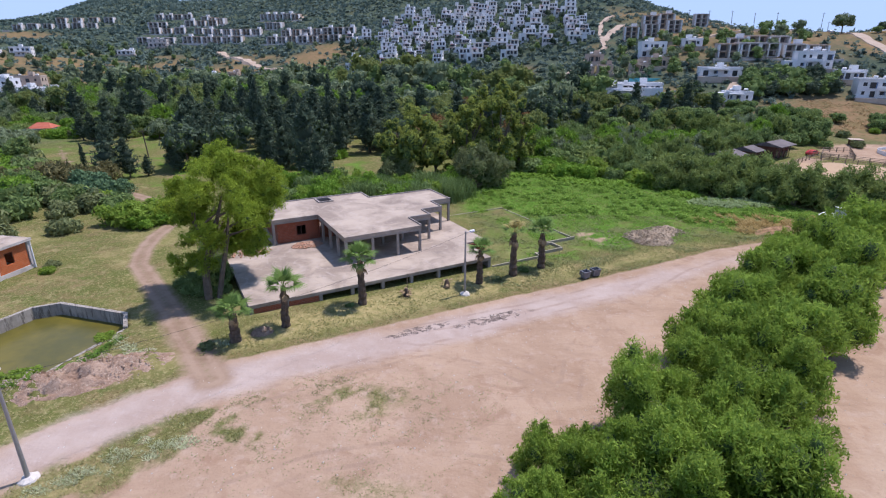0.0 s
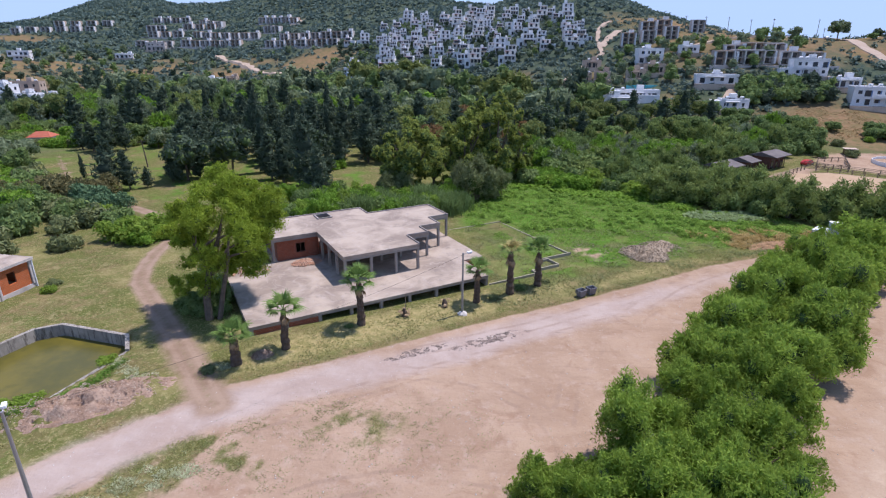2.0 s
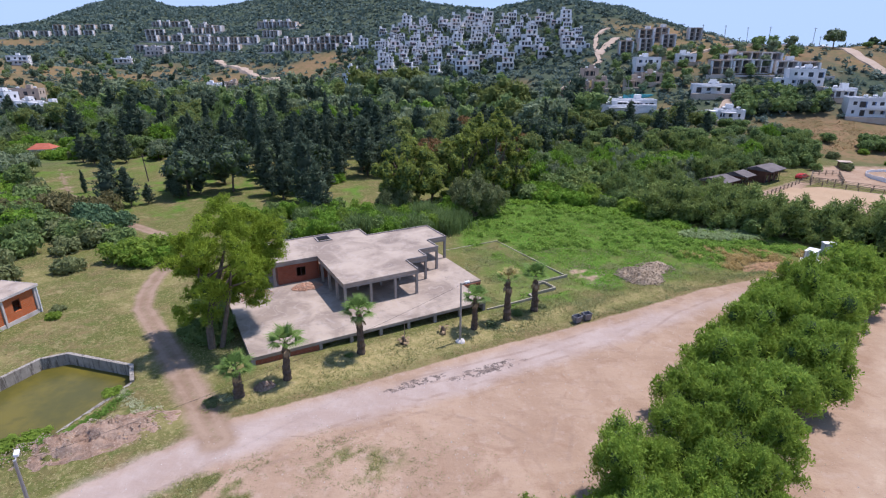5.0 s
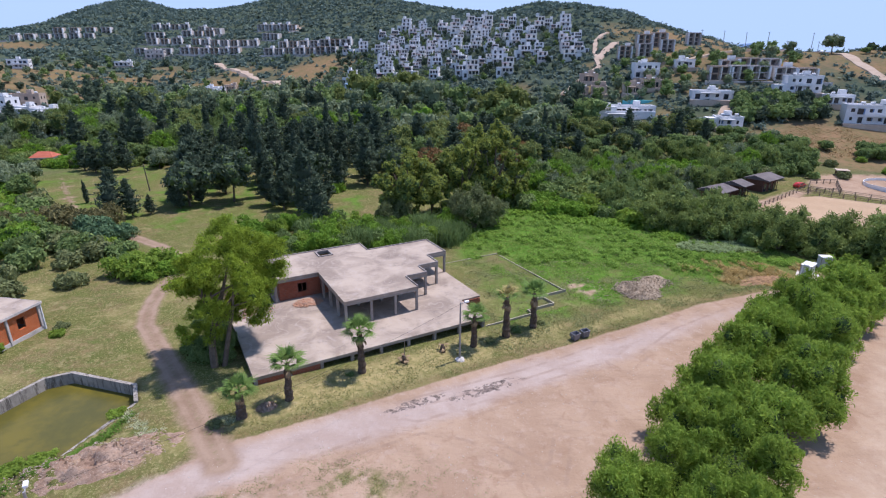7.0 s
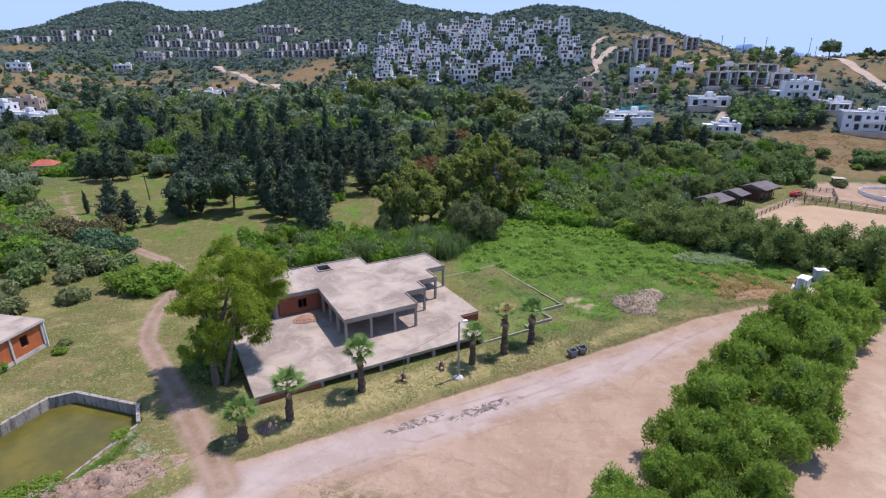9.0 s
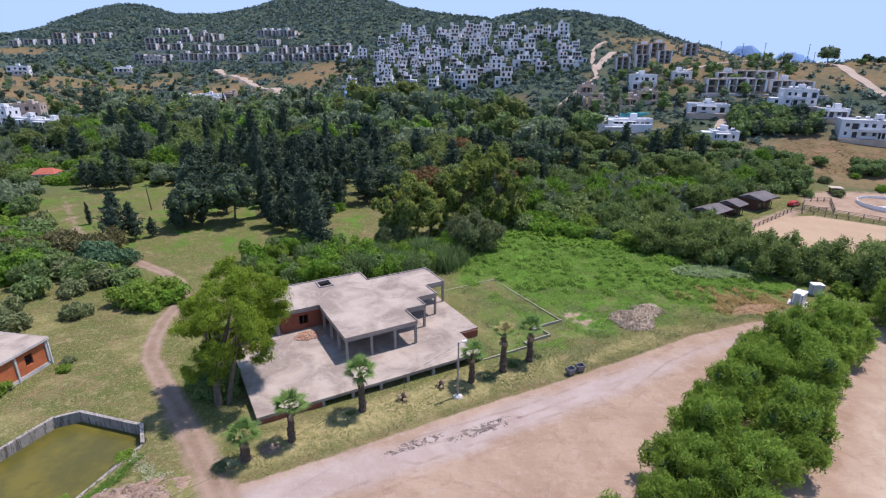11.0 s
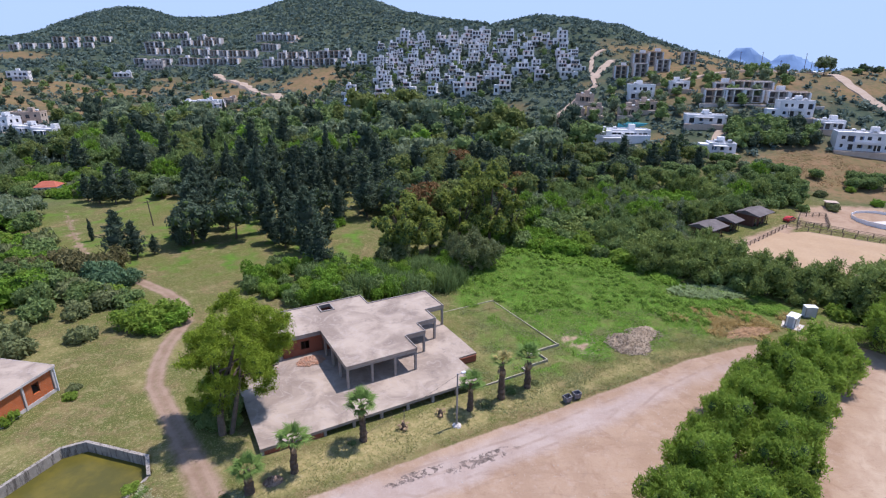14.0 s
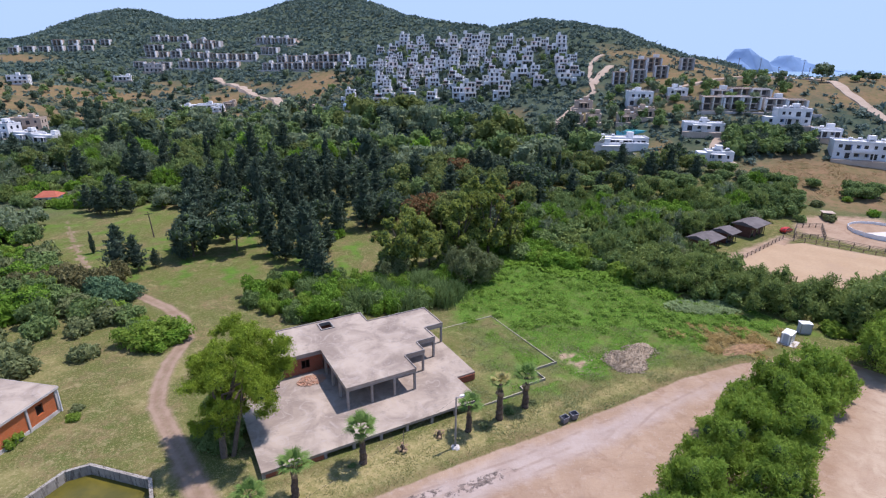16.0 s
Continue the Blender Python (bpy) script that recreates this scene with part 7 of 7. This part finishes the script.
def pebbles(n, seed):
    """Small pale stones strewn over the lot and the road."""
    g = np.random.default_rng(seed)
    x, y = g.uniform(-30, 40, n), g.uniform(14, 66, n)
    m = land_masks(x, y)
    ok = (m["dirt"] > 0.6) & (g.random(n) < 0.15 + 0.85 * blotch(x, y, 5, 3) ** 2)
    x, y = x[ok], y[ok]
    z, s = sheet_height(x, y), 0.02 + 0.07 * g.random(len(x)) ** 4 + 0.02 * g.random(len(x))
    a = g.uniform(0, 6.28, len(x))
    v = [np.stack([x + s * np.cos(a + k * 2.1), y + s * np.sin(a + k * 2.1), z - 0.01], 1) for k in range(3)] + [np.stack([x, y, z + s * 0.9], 1)]
    f = (np.arange(len(x)) * 4)[:, None, None] + np.array([(0, 1, 3), (1, 2, 3), (2, 0, 3)])[None]
    return tagged(link_mesh("pebbles", (np.stack(v, 1).reshape(-1, 3), f.reshape(-1, 3)), PALE_CONCRETE), "small pale stones strewn over the dirt", "stones", "", "stuff")


tufts("verge_weeds", 26000, (-37, 32, -26, 46), lambda x, y, q: (along([(-29.2, 43.6), (-30.6, 38.6), (-33.6, 33.6)], x, y)[0] + 1.0 * q < 1.5 * blotch(x, y, 2.2, 81) + 0.1) & (along(POOL, x, y)[0] > 0.75), WEEDS, 0.12, 0.05, 2, "lush weeds between the basin and the bank", 14)
tufts("strip_weeds", 50000, (4, 56, 52, 86), lambda x, y, q: (land_masks(x, y)["dirt"] < 0.4) & (q < 1.6 * blotch(x, y, 2.6, 83) * blotch(x, y, 6, 84) - 0.1), LOT_WEEDS, 0.13, 0.05, 2, "patchy weeds between the field and the road", 15)


tufts("verge_grass", 60000, (-22, 40, 42, 76), lambda x, y, q: (land_masks(x, y)["dirt"] < 0.3) & (land_masks(x, y)["road"] < 0.3) & (along(ROAD_EDGE, x, y)[0] < 7.5) & (q < 0.2 + 1.1 * blotch(x, y, 2.4, 91) * blotch(x, y, 5, 92) * 1.6), VERGE, 0.09, 0.045, 2, "long yellow-green grass along the road", 16)


def weed_clumps(spots, seed):
    """Lush waist-high weed clumps in the field, with a ragged leafy outline."""
    g = np.random.default_rng(seed)
    pts, nrm, lit = [], [], []
    for x, y, w, h in spots:
        k = int(110 * w * w) + 30
        d = g.normal(size=(k, 3))
        d /= np.linalg.norm(d, axis=1, keepdims=True)
        d[:, 2] = np.abs(d[:, 2])
        pts.append(np.array([x, y, float(sheet_height(np.array(x), np.array(y)))]) + d * np.array([w, w, h]) * g.uniform(0.45, 1.1, (k, 1)))
        nrm.append(0.5 * d + np.array([0, 0, 0.9]) + 0.4 * g.normal(size=(k, 3)))
        lit.append(d + np.array([0, 0, 0.3]))
    return tagged(link_mesh("weed_clumps", leaves(g, np.vstack(pts), np.vstack(nrm), 0.22, 0.45, 0.3, np.vstack(lit)), FIELD_WEEDS), "lush bright green weed clumps in the field", "weeds", "", "stuff")


clump_rng = random.Random(77)
clumps = []
for x, y in scatter(clump_rng, FIELD, 1.5, 6000):
    thick = float(blotch(np.array(x), np.array(y), 7, 71))
    if clump_rng.random() < max(0.0, 1.7 * thick - 0.35) * (0.25 + 0.75 * min(1, max(0, (x + 0.4 * (y - 84)) / 34))):
        clumps.append((x, y, clump_rng.uniform(0.5, 1.2), clump_rng.uniform(0.35, 1.0)))
weed_clumps(clumps, 78)
pebbles(9000, 8)
tufts("lot_weeds", 110000, (-18, 18, 12, 44), lambda x, y, q: q < (1.1 * np.exp(-((x + 5.0) / 6.4) ** 2 - ((y - 33.8) / 2.7) ** 2) + 0.75 * np.exp(-(along([(-19, 30.8), (-14, 34), (-8.4, 36.6)], x, y)[0] / 0.9) ** 2) + 0.8 * np.exp(-((x + 14.4) / 2.8) ** 2 - ((y - 29.2) / 2.2) ** 2) + 0.4 * np.exp(-((x + 4) / 6) ** 2 - ((y - 25.6) / 2.4) ** 2) + 0.12 * np.exp(-((x + 11) / 4) ** 2 - ((y - 31) / 3) ** 2)) * np.clip(2.4 * blotch(x, y, 4.5, 21) * blotch(x, y, 0.9, 22) - 0.25, 0, 1), LOT_WEEDS, 0.035, 0.045, 2, "sparse green weeds in the dirt lot", 9)


# ---- houses on the hillsides ----
CLEAR = []


def openings(ob, face, x0, x1, y, z, count, wide, tall, mat, depth=0.05, name="window"):
    """Windows, and shade-coloured bay panels, as flat dark panes set a little proud of a wall that looks along -y or
    along x.
    """
    for k in range(count):
        c = x0 + (x1 - x0) * (k + 0.5) / count
        if face == "y":
            part(name, boxed((c - wide / 2, y - depth, z, c + wide / 2, y - 0.006, z + tall)), mat, ob)
        else:
            part(name, boxed((y + 0.006, c - wide / 2, z, y + depth, c + wide / 2, z + tall)), mat, ob)


def white_house(seed, label):
    """A stacked cubic village house with terraces, parapets and a stair tower."""
    r = random.Random(seed)
    ob = thing("village_house", Matrix(), label, "house", "white village")
    w, d = r.uniform(6.5, 9.0), r.uniform(6, 7.5)
    floors = r.choice((2, 2, 3))
    plaster = (WHITE_WALL, WHITE_WALL, CREAM_WALL, WHITE_WALL, PINK_WALL)[seed % 5]
    x0, y0 = -w / 2, -d / 2
    z = -4.0
    for k in range(floors):
        top = 3.0 * (k + 1)
        inset, shrink = 1.6 * k, 1.1 * k * r.choice((0, 1))
        a, b = x0 + (shrink if r.random() < 0.5 else 0), x0 + w - (shrink if r.random() < 0.5 else 0)
        body = part("wall", boxed((a, y0 + inset, z, b, y0 + d, top)), plaster, ob)
        part("parapet", slab([(a - 0.02, y0 + inset - 0.02, b + 0.02, y0 + d + 0.02)], top + 0.004, top + 0.4, [(a + 0.22, y0 + inset + 0.22, b - 0.22, y0 + d - 0.22)]), WHITE_WALL, body)
        openings(body, "y", a + 0.4, b - 0.4, y0 + inset, 3.0 * k + 0.7, r.choice((2, 3)), r.uniform(1.2, 1.8), 2.0, DARK_GLASS)
        openings(body, "x", y0 + inset + 0.5, y0 + d - 0.5, b, 3.0 * k + 0.9, 2, 0.9, 1.2, DARK_GLASS)
        z = top + 0.004
    side = r.choice((-1, 1))
    low = part("annex", boxed((side * w / 2 + (0.01 if side > 0 else -3.2), y0 - 0.8, -4, side * w / 2 + (3.2 if side > 0 else -0.01), y0 + d - 2, r.choice((1.8, 3.4)))), WHITE_WALL, ob)
    cx = side * (w / 2 + 1.6)
    part("window", boxed((cx - 0.8, y0 - 0.86, -1.2, cx + 0.8, y0 - 0.806, 1.2)), DARK_GLASS, low)
    part("balcony", boxed((x0 + 0.6, y0 - 1.3, 2.75, x0 + w * 0.7, y0 - 0.01, 2.9), (x0 + 0.6, y0 - 1.3, 2.904, x0 + w * 0.7, y0 - 1.2, 3.7)), SAND_WALL if seed % 3 == 0 else WHITE_WALL, ob)
    t = x0 + w * r.choice((0.12, 0.7))
    part("stair_tower", boxed((t, y0 + d - 2.6, 3.0 * floors + 0.004, t + 2.2, y0 + d - 0.3, 3.0 * floors + 2.4)), WHITE_WALL, ob)
    for k in range(floors):
        loggia = x0 + w * r.uniform(0.05, 0.5)
        part("awning", boxed((loggia, y0 + 1.6 * k - 0.9, 3.0 * k + 2.45, loggia + w * 0.42, y0 + 1.6 * k - 0.06, 3.0 * k + 2.6)), TILE_RED if (seed + k) % 4 == 0 else SAND_WALL, ob)
    if seed % 2:
        part("pergola", boxed((x0 + 0.3, y0 - 1.8, 2.6, x0 + w * 0.6, y0 - 0.02, 2.75), (x0 + 0.3, y0 - 1.8, -3, x0 + 0.5, y0 - 1.6, 2.596), (x0 + w * 0.6 - 0.2, y0 - 1.8, -3, x0 + w * 0.6, y0 - 1.6, 2.596)), SAND_WALL, ob)
    return ob


class Houses(Kinds):
    def build(self, x, y, turn, rng, size=1.0, which=None):
        CLEAR.append((x, y))
        k = rng.randrange(len(self.protos)) if which is None else which
        ob = self.protos[k]
        m = pose(x, y, float(height(x, y)) + 0.2, 0, 0, turn) @ Matrix.Diagonal((size, size, size, 1))
        if k not in self.used:
            self.used.add(k)
            ob.matrix_basis = m
            return ob
        return copy_thing(ob, m @ Matrix.Diagonal((*[1 / s for s in ob.scale], 1)))


rng = random.Random(21)
VILLAGE = Houses(*[white_house(s, "white cubic village house with flat terraces") for s in range(1, 9)])
UPPER = [(-31, 542), (-16, 541), (-24, 515), (-10, 496), (3, 508), (14, 493), (26, 478), (-52, 523), (-40, 518), (14, 460), (33, 474), (38, 452), (55, 436), (28, 430), (48, 392), (48, 423), (70, 399), (60, 370), (87, 395), (84, 375), (80, 353), (75, 325), (83, 336)]
LOWER = [(-65, 485), (-80, 491), (-51, 478), (-36, 461), (-20, 459), (-27, 421), (-6, 417), (-13, 401), (3, 414), (13, 412), (26, 393), (11, 381), (-2, 371), (-3, 343), (15, 363), (20, 334), (13, 338), (36, 345), (40, 325), (53, 348), (61, 331), (-41, 409), (-38, 359), (-34, 372), (-20, 362), (-60, 382)]
for x, y in UPPER + LOWER:
    VILLAGE.build(x, y + 3, rng.uniform(-14, 14), rng, rng.uniform(0.82, 1.05) * (1.1 if y > 430 else 0.95))
for x, y in scatter(rng, [(-44, 400), (-10, 375), (40, 335), (84, 330), (92, 390), (62, 430), (20, 500), (-20, 535), (-52, 500)], 9.0):
    if min(math.hypot(x - a, y - b) for a, b in CLEAR) > 7.5 and rng.random() < 0.75:
        VILLAGE.build(x, y, rng.uniform(-14, 14), rng, rng.uniform(0.6, 0.85))


def row_unit(seed, mat, label, floors=2):
    """One unit of the unfinished terraces: two storeys of raw cement with deep dark bays and a pale fin wall."""
    r = random.Random(seed)
    ob = thing("terrace_house", Matrix(), label, "house", "unfinished terraces")
    w, d = 9.5, 7.0
    part("back_wall", boxed((-w / 2, 2.2, -4, w / 2, d, 3.0 * floors)), mat, ob)
    for k in range(floors + 1):
        part("floor_slab", boxed((-w / 2, -0.6, 3.0 * k - 0.3 if k else -4, w / 2, 2.19, 3.0 * k)), mat, ob)
    for k in range(3):
        x = -w / 2 + (w - 0.5) * k / 2
        part("fin_wall", boxed((x, -0.9 if k == 2 else -0.58, 0.004, x + (0.9 if k == 2 else 0.5), 2.18, 3.0 * floors - 0.304)), WHITE_WALL if k != 1 else CREAM_WALL, ob)
    # flat panels on the back wall carry the painted shade of each bay
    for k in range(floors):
        openings(ob, "y", -w / 2 + 0.6, w / 2 - 0.6, 2.2, 3.0 * k + 0.1, 2, 2.3, 2.2, BAY_SHADE)
    part("roof_rim", slab([(-w / 2, 2.2, w / 2, d)], 3.0 * floors + 0.004, 3.0 * floors + 0.35, [(-w / 2 + 0.3, 2.5, w / 2 - 0.3, d - 0.3)]), mat, ob)
    if seed % 3 == 1:
        part("roof_room", boxed((0.6, 3.0, 3.0 * floors + 0.01, 3.8, 6.0, 3.0 * floors + 2.4)), WHITE_WALL, ob)
    return ob


ROWS_OF = Houses(*[row_unit(s, SAND_WALL if s == 2 else GREY_WALL, "unfinished raw cement terrace house with dark bays") for s in (1, 2, 3)])
for (ax, ay), (bx, by), n in (((-311, 621), (-272, 625), 4), ((-259, 616), (-227, 596), 3), ((-189, 597), (-143, 573), 5), ((-299, 583), (-284, 589), 2), ((-268, 594), (-232, 593), 3), ((-290, 563), (-255, 567), 3), ((-246, 565), (-172, 540), 7), ((-172, 558), (-156, 550), 2),
                              ((-245, 535), (-185, 523), 6), ((-150, 527), (-79, 510), 7), ((-159, 512), (-90, 494), 7), ((-284, 526), (-250, 531), 3), ((-420, 555), (-345, 575), 6), ((-400, 590), (-340, 600), 4), ((124, 252), (147, 247), 3), ((149, 246), (166, 242), 2), ((131, 260), (156, 255), 3)):
    turn = math.degrees(math.atan2(by - ay, bx - ax))
    long = math.hypot(bx - ax, by - ay) / 2 + 4
    low = min(float(height(ax, ay - 2)), float(height(bx, by - 2)))
    ridge_wall = link_mesh("retaining_wall", soft_box(-long, -0.35, -6.0, long, 0.35, 1.4, 0.06), GREY_WALL)
    ridge_wall.matrix_basis = pose((ax + bx) / 2, (ay + by) / 2 - 1.8, low, 0, 0, turn)
    tagged(ridge_wall, "long grey cement retaining wall below a terrace row", "wall", "", "structure")
    for k in range(n):
        q = (k + 0.5) / n
        ROWS_OF.build(ax + (bx - ax) * q, ay + (by - ay) * q + 2, turn * 0.6 + rng.uniform(-3, 3), rng, rng.uniform(0.85, 1.0))


SHELLS = Houses(*[row_unit(s, SAND_WALL if s == 4 else GREY_WALL, "raw cement apartment shell with dark bays", 3) for s in (4, 5)])
for x, y, s in ((117, 324, 0.82), (126, 325, 0.82), (101, 307, 0.72), (111, 305, 0.72), (124, 308, 0.7), (146, 326, 0.72)):
    SHELLS.build(x, y, rng.uniform(-10, 0), rng, s)


def villa(x, y, wide, deep, floors, turn, label, mat=None, panes=5, wing=None, dig=5.0, arches=False):
    """A larger flat-roofed house; wing: (width, depth, storeys) of a lower part at its left."""
    mat = mat or WHITE_WALL
    CLEAR.append((x, y))
    ob = thing("villa", pose(x, y, float(height(x, y)) + 0.3, 0, 0, turn), label, "house", "houses on the slope")
    top = 3.1 * floors
    body = part("wall", boxed((-wide / 2, -deep / 2, -dig, wide / 2, deep / 2, top)), mat, ob)
    part("parapet", slab([(-wide / 2 - 0.05, -deep / 2 - 0.05, wide / 2 + 0.05, deep / 2 + 0.05)], top + 0.004, top + 0.5, [(-wide / 2 + 0.25, -deep / 2 + 0.25, wide / 2 - 0.25, deep / 2 - 0.25)]), mat, body)
    r = random.Random(int(x * 7 + y * 3))
    for k in range(floors):
        z = 3.1 * k
        for i in range(panes):
            c = -wide / 2 + 0.5 + (wide - 1.0) * (i + 0.5 + r.uniform(-0.15, 0.15)) / panes
            door = r.random() < 0.45
            w, low, high = (r.uniform(0.7, 1.1), z + 0.12, z + 2.25) if door else (r.uniform(0.4, 0.65), z + 0.95, z + 2.2)
            pane = part("window", boxed((c - w, -deep / 2 - 0.05, low, c + w, -deep / 2 - 0.006, high)), DARK_GLASS, body)
            if mat is WHITE_WALL and r.random() < 0.35:
                part("shutter", boxed((c + w + 0.01, -deep / 2 - 0.07, low, c + w + 0.4, -deep / 2 - 0.008, high)), SHUTTER, pane)
        openings(body, "x", -deep / 2 + 0.5, deep / 2 - 0.5, wide / 2, z + 0.9, 2, 1.0, 1.4, DARK_GLASS)
        part("string_course", boxed((-wide / 2 - 0.08, -deep / 2 - 0.12, z + 2.86, wide / 2 + 0.08, -deep / 2 - 0.055, z + 3.06)), mat, body)
    a, b = sorted((r.uniform(-0.46, -0.1) * wide, r.uniform(0.05, 0.46) * wide))
    porch = part("porch", boxed((a, -deep / 2 - 2.2, 2.62, b, -deep / 2 - 0.13, 2.78), (a, -deep / 2 - 2.2, -dig * 0.4, a + 0.25, -deep / 2 - 1.95, 2.616), (b - 0.25, -deep / 2 - 2.2, -dig * 0.4, b, -deep / 2 - 1.95, 2.616)), mat, ob)
    part("terrace", boxed((-wide / 2 - 0.6, -deep / 2 - 3.0, -dig, wide / 2 + 0.6, -deep / 2 - 0.01, -0.15)), SAND_WALL, ob)
    if floors > 1:
        part("railing", boxed((a, -deep / 2 - 2.2, 2.784, b, -deep / 2 - 2.1, 3.6)), mat, porch)
    t = r.uniform(-0.3, 0.2) * wide
    part("stair_tower", boxed((t, deep / 2 - 3.0, top + 0.004, t + 2.4, deep / 2 - 0.4, top + 2.2)), mat, ob)
    for k in range(4):
        tx = -wide / 4 + k * wide / 6 + r.uniform(-0.4, 0.4)
        if r.random() < 0.35:
            continue
        tank = part("water_tank", tube([(tx, deep / 5, top + 0.9), (tx + 1.3, deep / 5, top + 0.9)], [0.4, 0.4], 9), WHITE_PANEL, ob)
        part("solar_panel", boxed((tx, deep / 5 - 1.7, top + 0.45, tx + 1.3, deep / 5 - 0.45, top + 0.55)), DARK_GLASS, tank)
    if wing:
        w, d, f = wing
        low = part("wing", boxed((-wide / 2 - w, -deep / 2 - 0.5, -dig, -wide / 2 - 0.006, -deep / 2 + d, 3.0 * f)), mat, ob)
        openings(low, "y", -wide / 2 - w + 0.4, -wide / 2 - 0.4, -deep / 2 - 0.5, 0.8, max(1, int(w / 2.4)), 1.2, 1.5, DARK_GLASS)
    return ob


W = "white flat-roofed house on the slope"
villa(78, 232, 25, 7, 1, -4, "long white house with a row of dark windows", None, 9, (3, 5, 1))
villa(75, 225, 27, 3.0, 1, -4, "long white garden wall terrace in front of a house", None, 1, None, 6.5)
villa(110, 207, 9.5, 7, 1, -14, W, None, 3, (3.4, 5, 1))
villa(115.5, 234.5, 16, 8, 1, -16, "white house with roof tanks above a retaining wall", None, 4)
villa(164, 204, 21, 9, 2, -24, "large white house with arched ground floor openings", None, 7)
villa(161, 222, 10, 6, 1, -16, W, None, 4)
villa(153, 234, 13, 8, 2, -16, W, None, 4, (4.5, 5, 1))
villa(100, 272, 11.5, 8, 2, -6, "white two-storey house with a central balcony", None, 4)
villa(120, 276, 9, 7, 1, -10, W, None, 3)
villa(-53, 354, 13, 7, 1, 0, "low pale blue flat-roofed house", worn("blue_plaster", (0.45, 0.58, 0.72), (0.5, 0.63, 0.76), 3.0, 0.85, 0.3), 4)
villa(-172, 416, 14, 8, 1, 8, "cluster of white garden houses", None, 4, (8, 6, 1))
villa(-157, 420, 8, 7, 1, 0, "small house with pink walls", SAND_WALL, 2)
villa(-211, 283, 15, 8, 2, 14, "sandy villa with broad terraces", SAND_WALL, 4, (5, 6, 1))
villa(-208, 263, 13, 7, 2, -14, "white stepped villa with broad terraces", None, 3)
villa(-195, 260, 12, 7, 1, -14, "white stepped villa with broad terraces", None, 3)
villa(-183, 256, 12, 6, 1, -14, "low white villa with broad terraces", None, 3)
villa(-160, 404, 8, 6, 1, 5, "cluster of white garden houses", None, 2)
villa(-186, 408, 9, 6, 1, -8, "cluster of white garden houses", None, 3)
villa(-322, 434, 14, 8, 2, 20, "white villa on the hillside", None, 4)
villa(-340, 427, 11, 8, 1, 20, "white villa on the hillside", None, 3)
villa(-274, 492, 14, 8, 1, 12, W, None, 4)
villa(-261, 523, 16, 8, 2, 10, "grey blue unfinished block with large openings", GREY_WALL, 4)
for x, y, w in ((68, 268, 8), (76, 284, 9), (76, 264, 7), (89, 256, 8), (98, 258, 9), (60, 262, 5)):
    villa(x, y, w, 6.5, 1, -12, "sand-coloured stone house without finish", SAND_WALL, 2)

def red_roof_house():
    x, y = -118, 160
    ob = thing("cottage", pose(x, y, float(height(x, y)), 0, 0, 10) @ Matrix.Diagonal((0.8, 0.8, 0.8, 1)), "small cottage with a red tiled roof among bushes", "house")
    part("wall", boxed((-3.6, -3, -0.5, 3.6, 3, 2.7)), WHITE_WALL, ob)
    bm = bmesh.new()
    v = [bm.verts.new(p) for p in ((-4.1, -3.5, 2.7), (4.1, -3.5, 2.7), (4.1, 3.5, 2.7), (-4.1, 3.5, 2.7), (-2.0, 0, 4.5), (2.0, 0, 4.5))]
    for f in ((0, 1, 5, 4), (1, 2, 5), (2, 3, 4, 5), (3, 0, 4), (3, 2, 1, 0)):
        bm.faces.new([v[i] for i in f])
    part("roof", bm, TILE_RED, ob, "red tiled hip roof")
    openings(ob, "y", -3, 3, -3, 0.9, 3, 0.9, 1.3, DARK_GLASS)
    return ob


red_roof_house()
for x, y, s, k in ((-121, 154.5, 1.9, 0), (-117, 154.5, 1.8, 1), (-113.5, 155.5, 1.9, 2), (-124.5, 157, 2.2, 0), (-112, 159, 2.0, 3), (-109, 156, 1.6, 1)):
    BUSH.plant(x, y, s, rng, 0.1, 1.0, None, k)


def power_pole(x, y, tall):
    ob = thing("power_pole", pose(x, y, float(height(x, y)) - 0.3, 0, random.Random(x).uniform(-4, 4), 20), "wooden power pole with a cross arm", "pole", "power poles")
    part("mast", tube([(0, 0, 0), (0, 0, tall)], [0.17, 0.11], 7), BARK, ob)
    part("cross_arm", boxed((-0.9, -0.07, tall - 0.6, 0.9, 0.07, tall - 0.45)), BARK, ob)
    return ob


for x, y, h in ((148, 322, 9), (160, 320, 9), (176, 326, 10), (184, 318, 11), (196, 320, 9), (205, 312, 12), (213, 318, 9), (140, 330, 9), (-92, 156, 8), (-72, 130, 7)):
    power_pole(x, y, h)
for x, y, m in ((186, 307, WHITE_PANEL), (190, 306.5, RED_PAINT), (194, 308, WHITE_PANEL), (199, 306, WHITE_PANEL), (203, 301, GREY_PANEL), (-102, 408, RUBBER)):
    car(x, y, rng.uniform(0, 180), m, "car parked on the hill")

swim = link_mesh("swimming_pool", prism([(80, 240), (93, 241), (97, 244), (92, 247), (82, 246)], 5, float(height(88, 243)) + 1.0), plain("pool_water", (0.10, 0.45, 0.50), 0.1))
tagged(swim, "turquoise swimming pool above the white house", "pool", "", "structure")
hill_scrub()
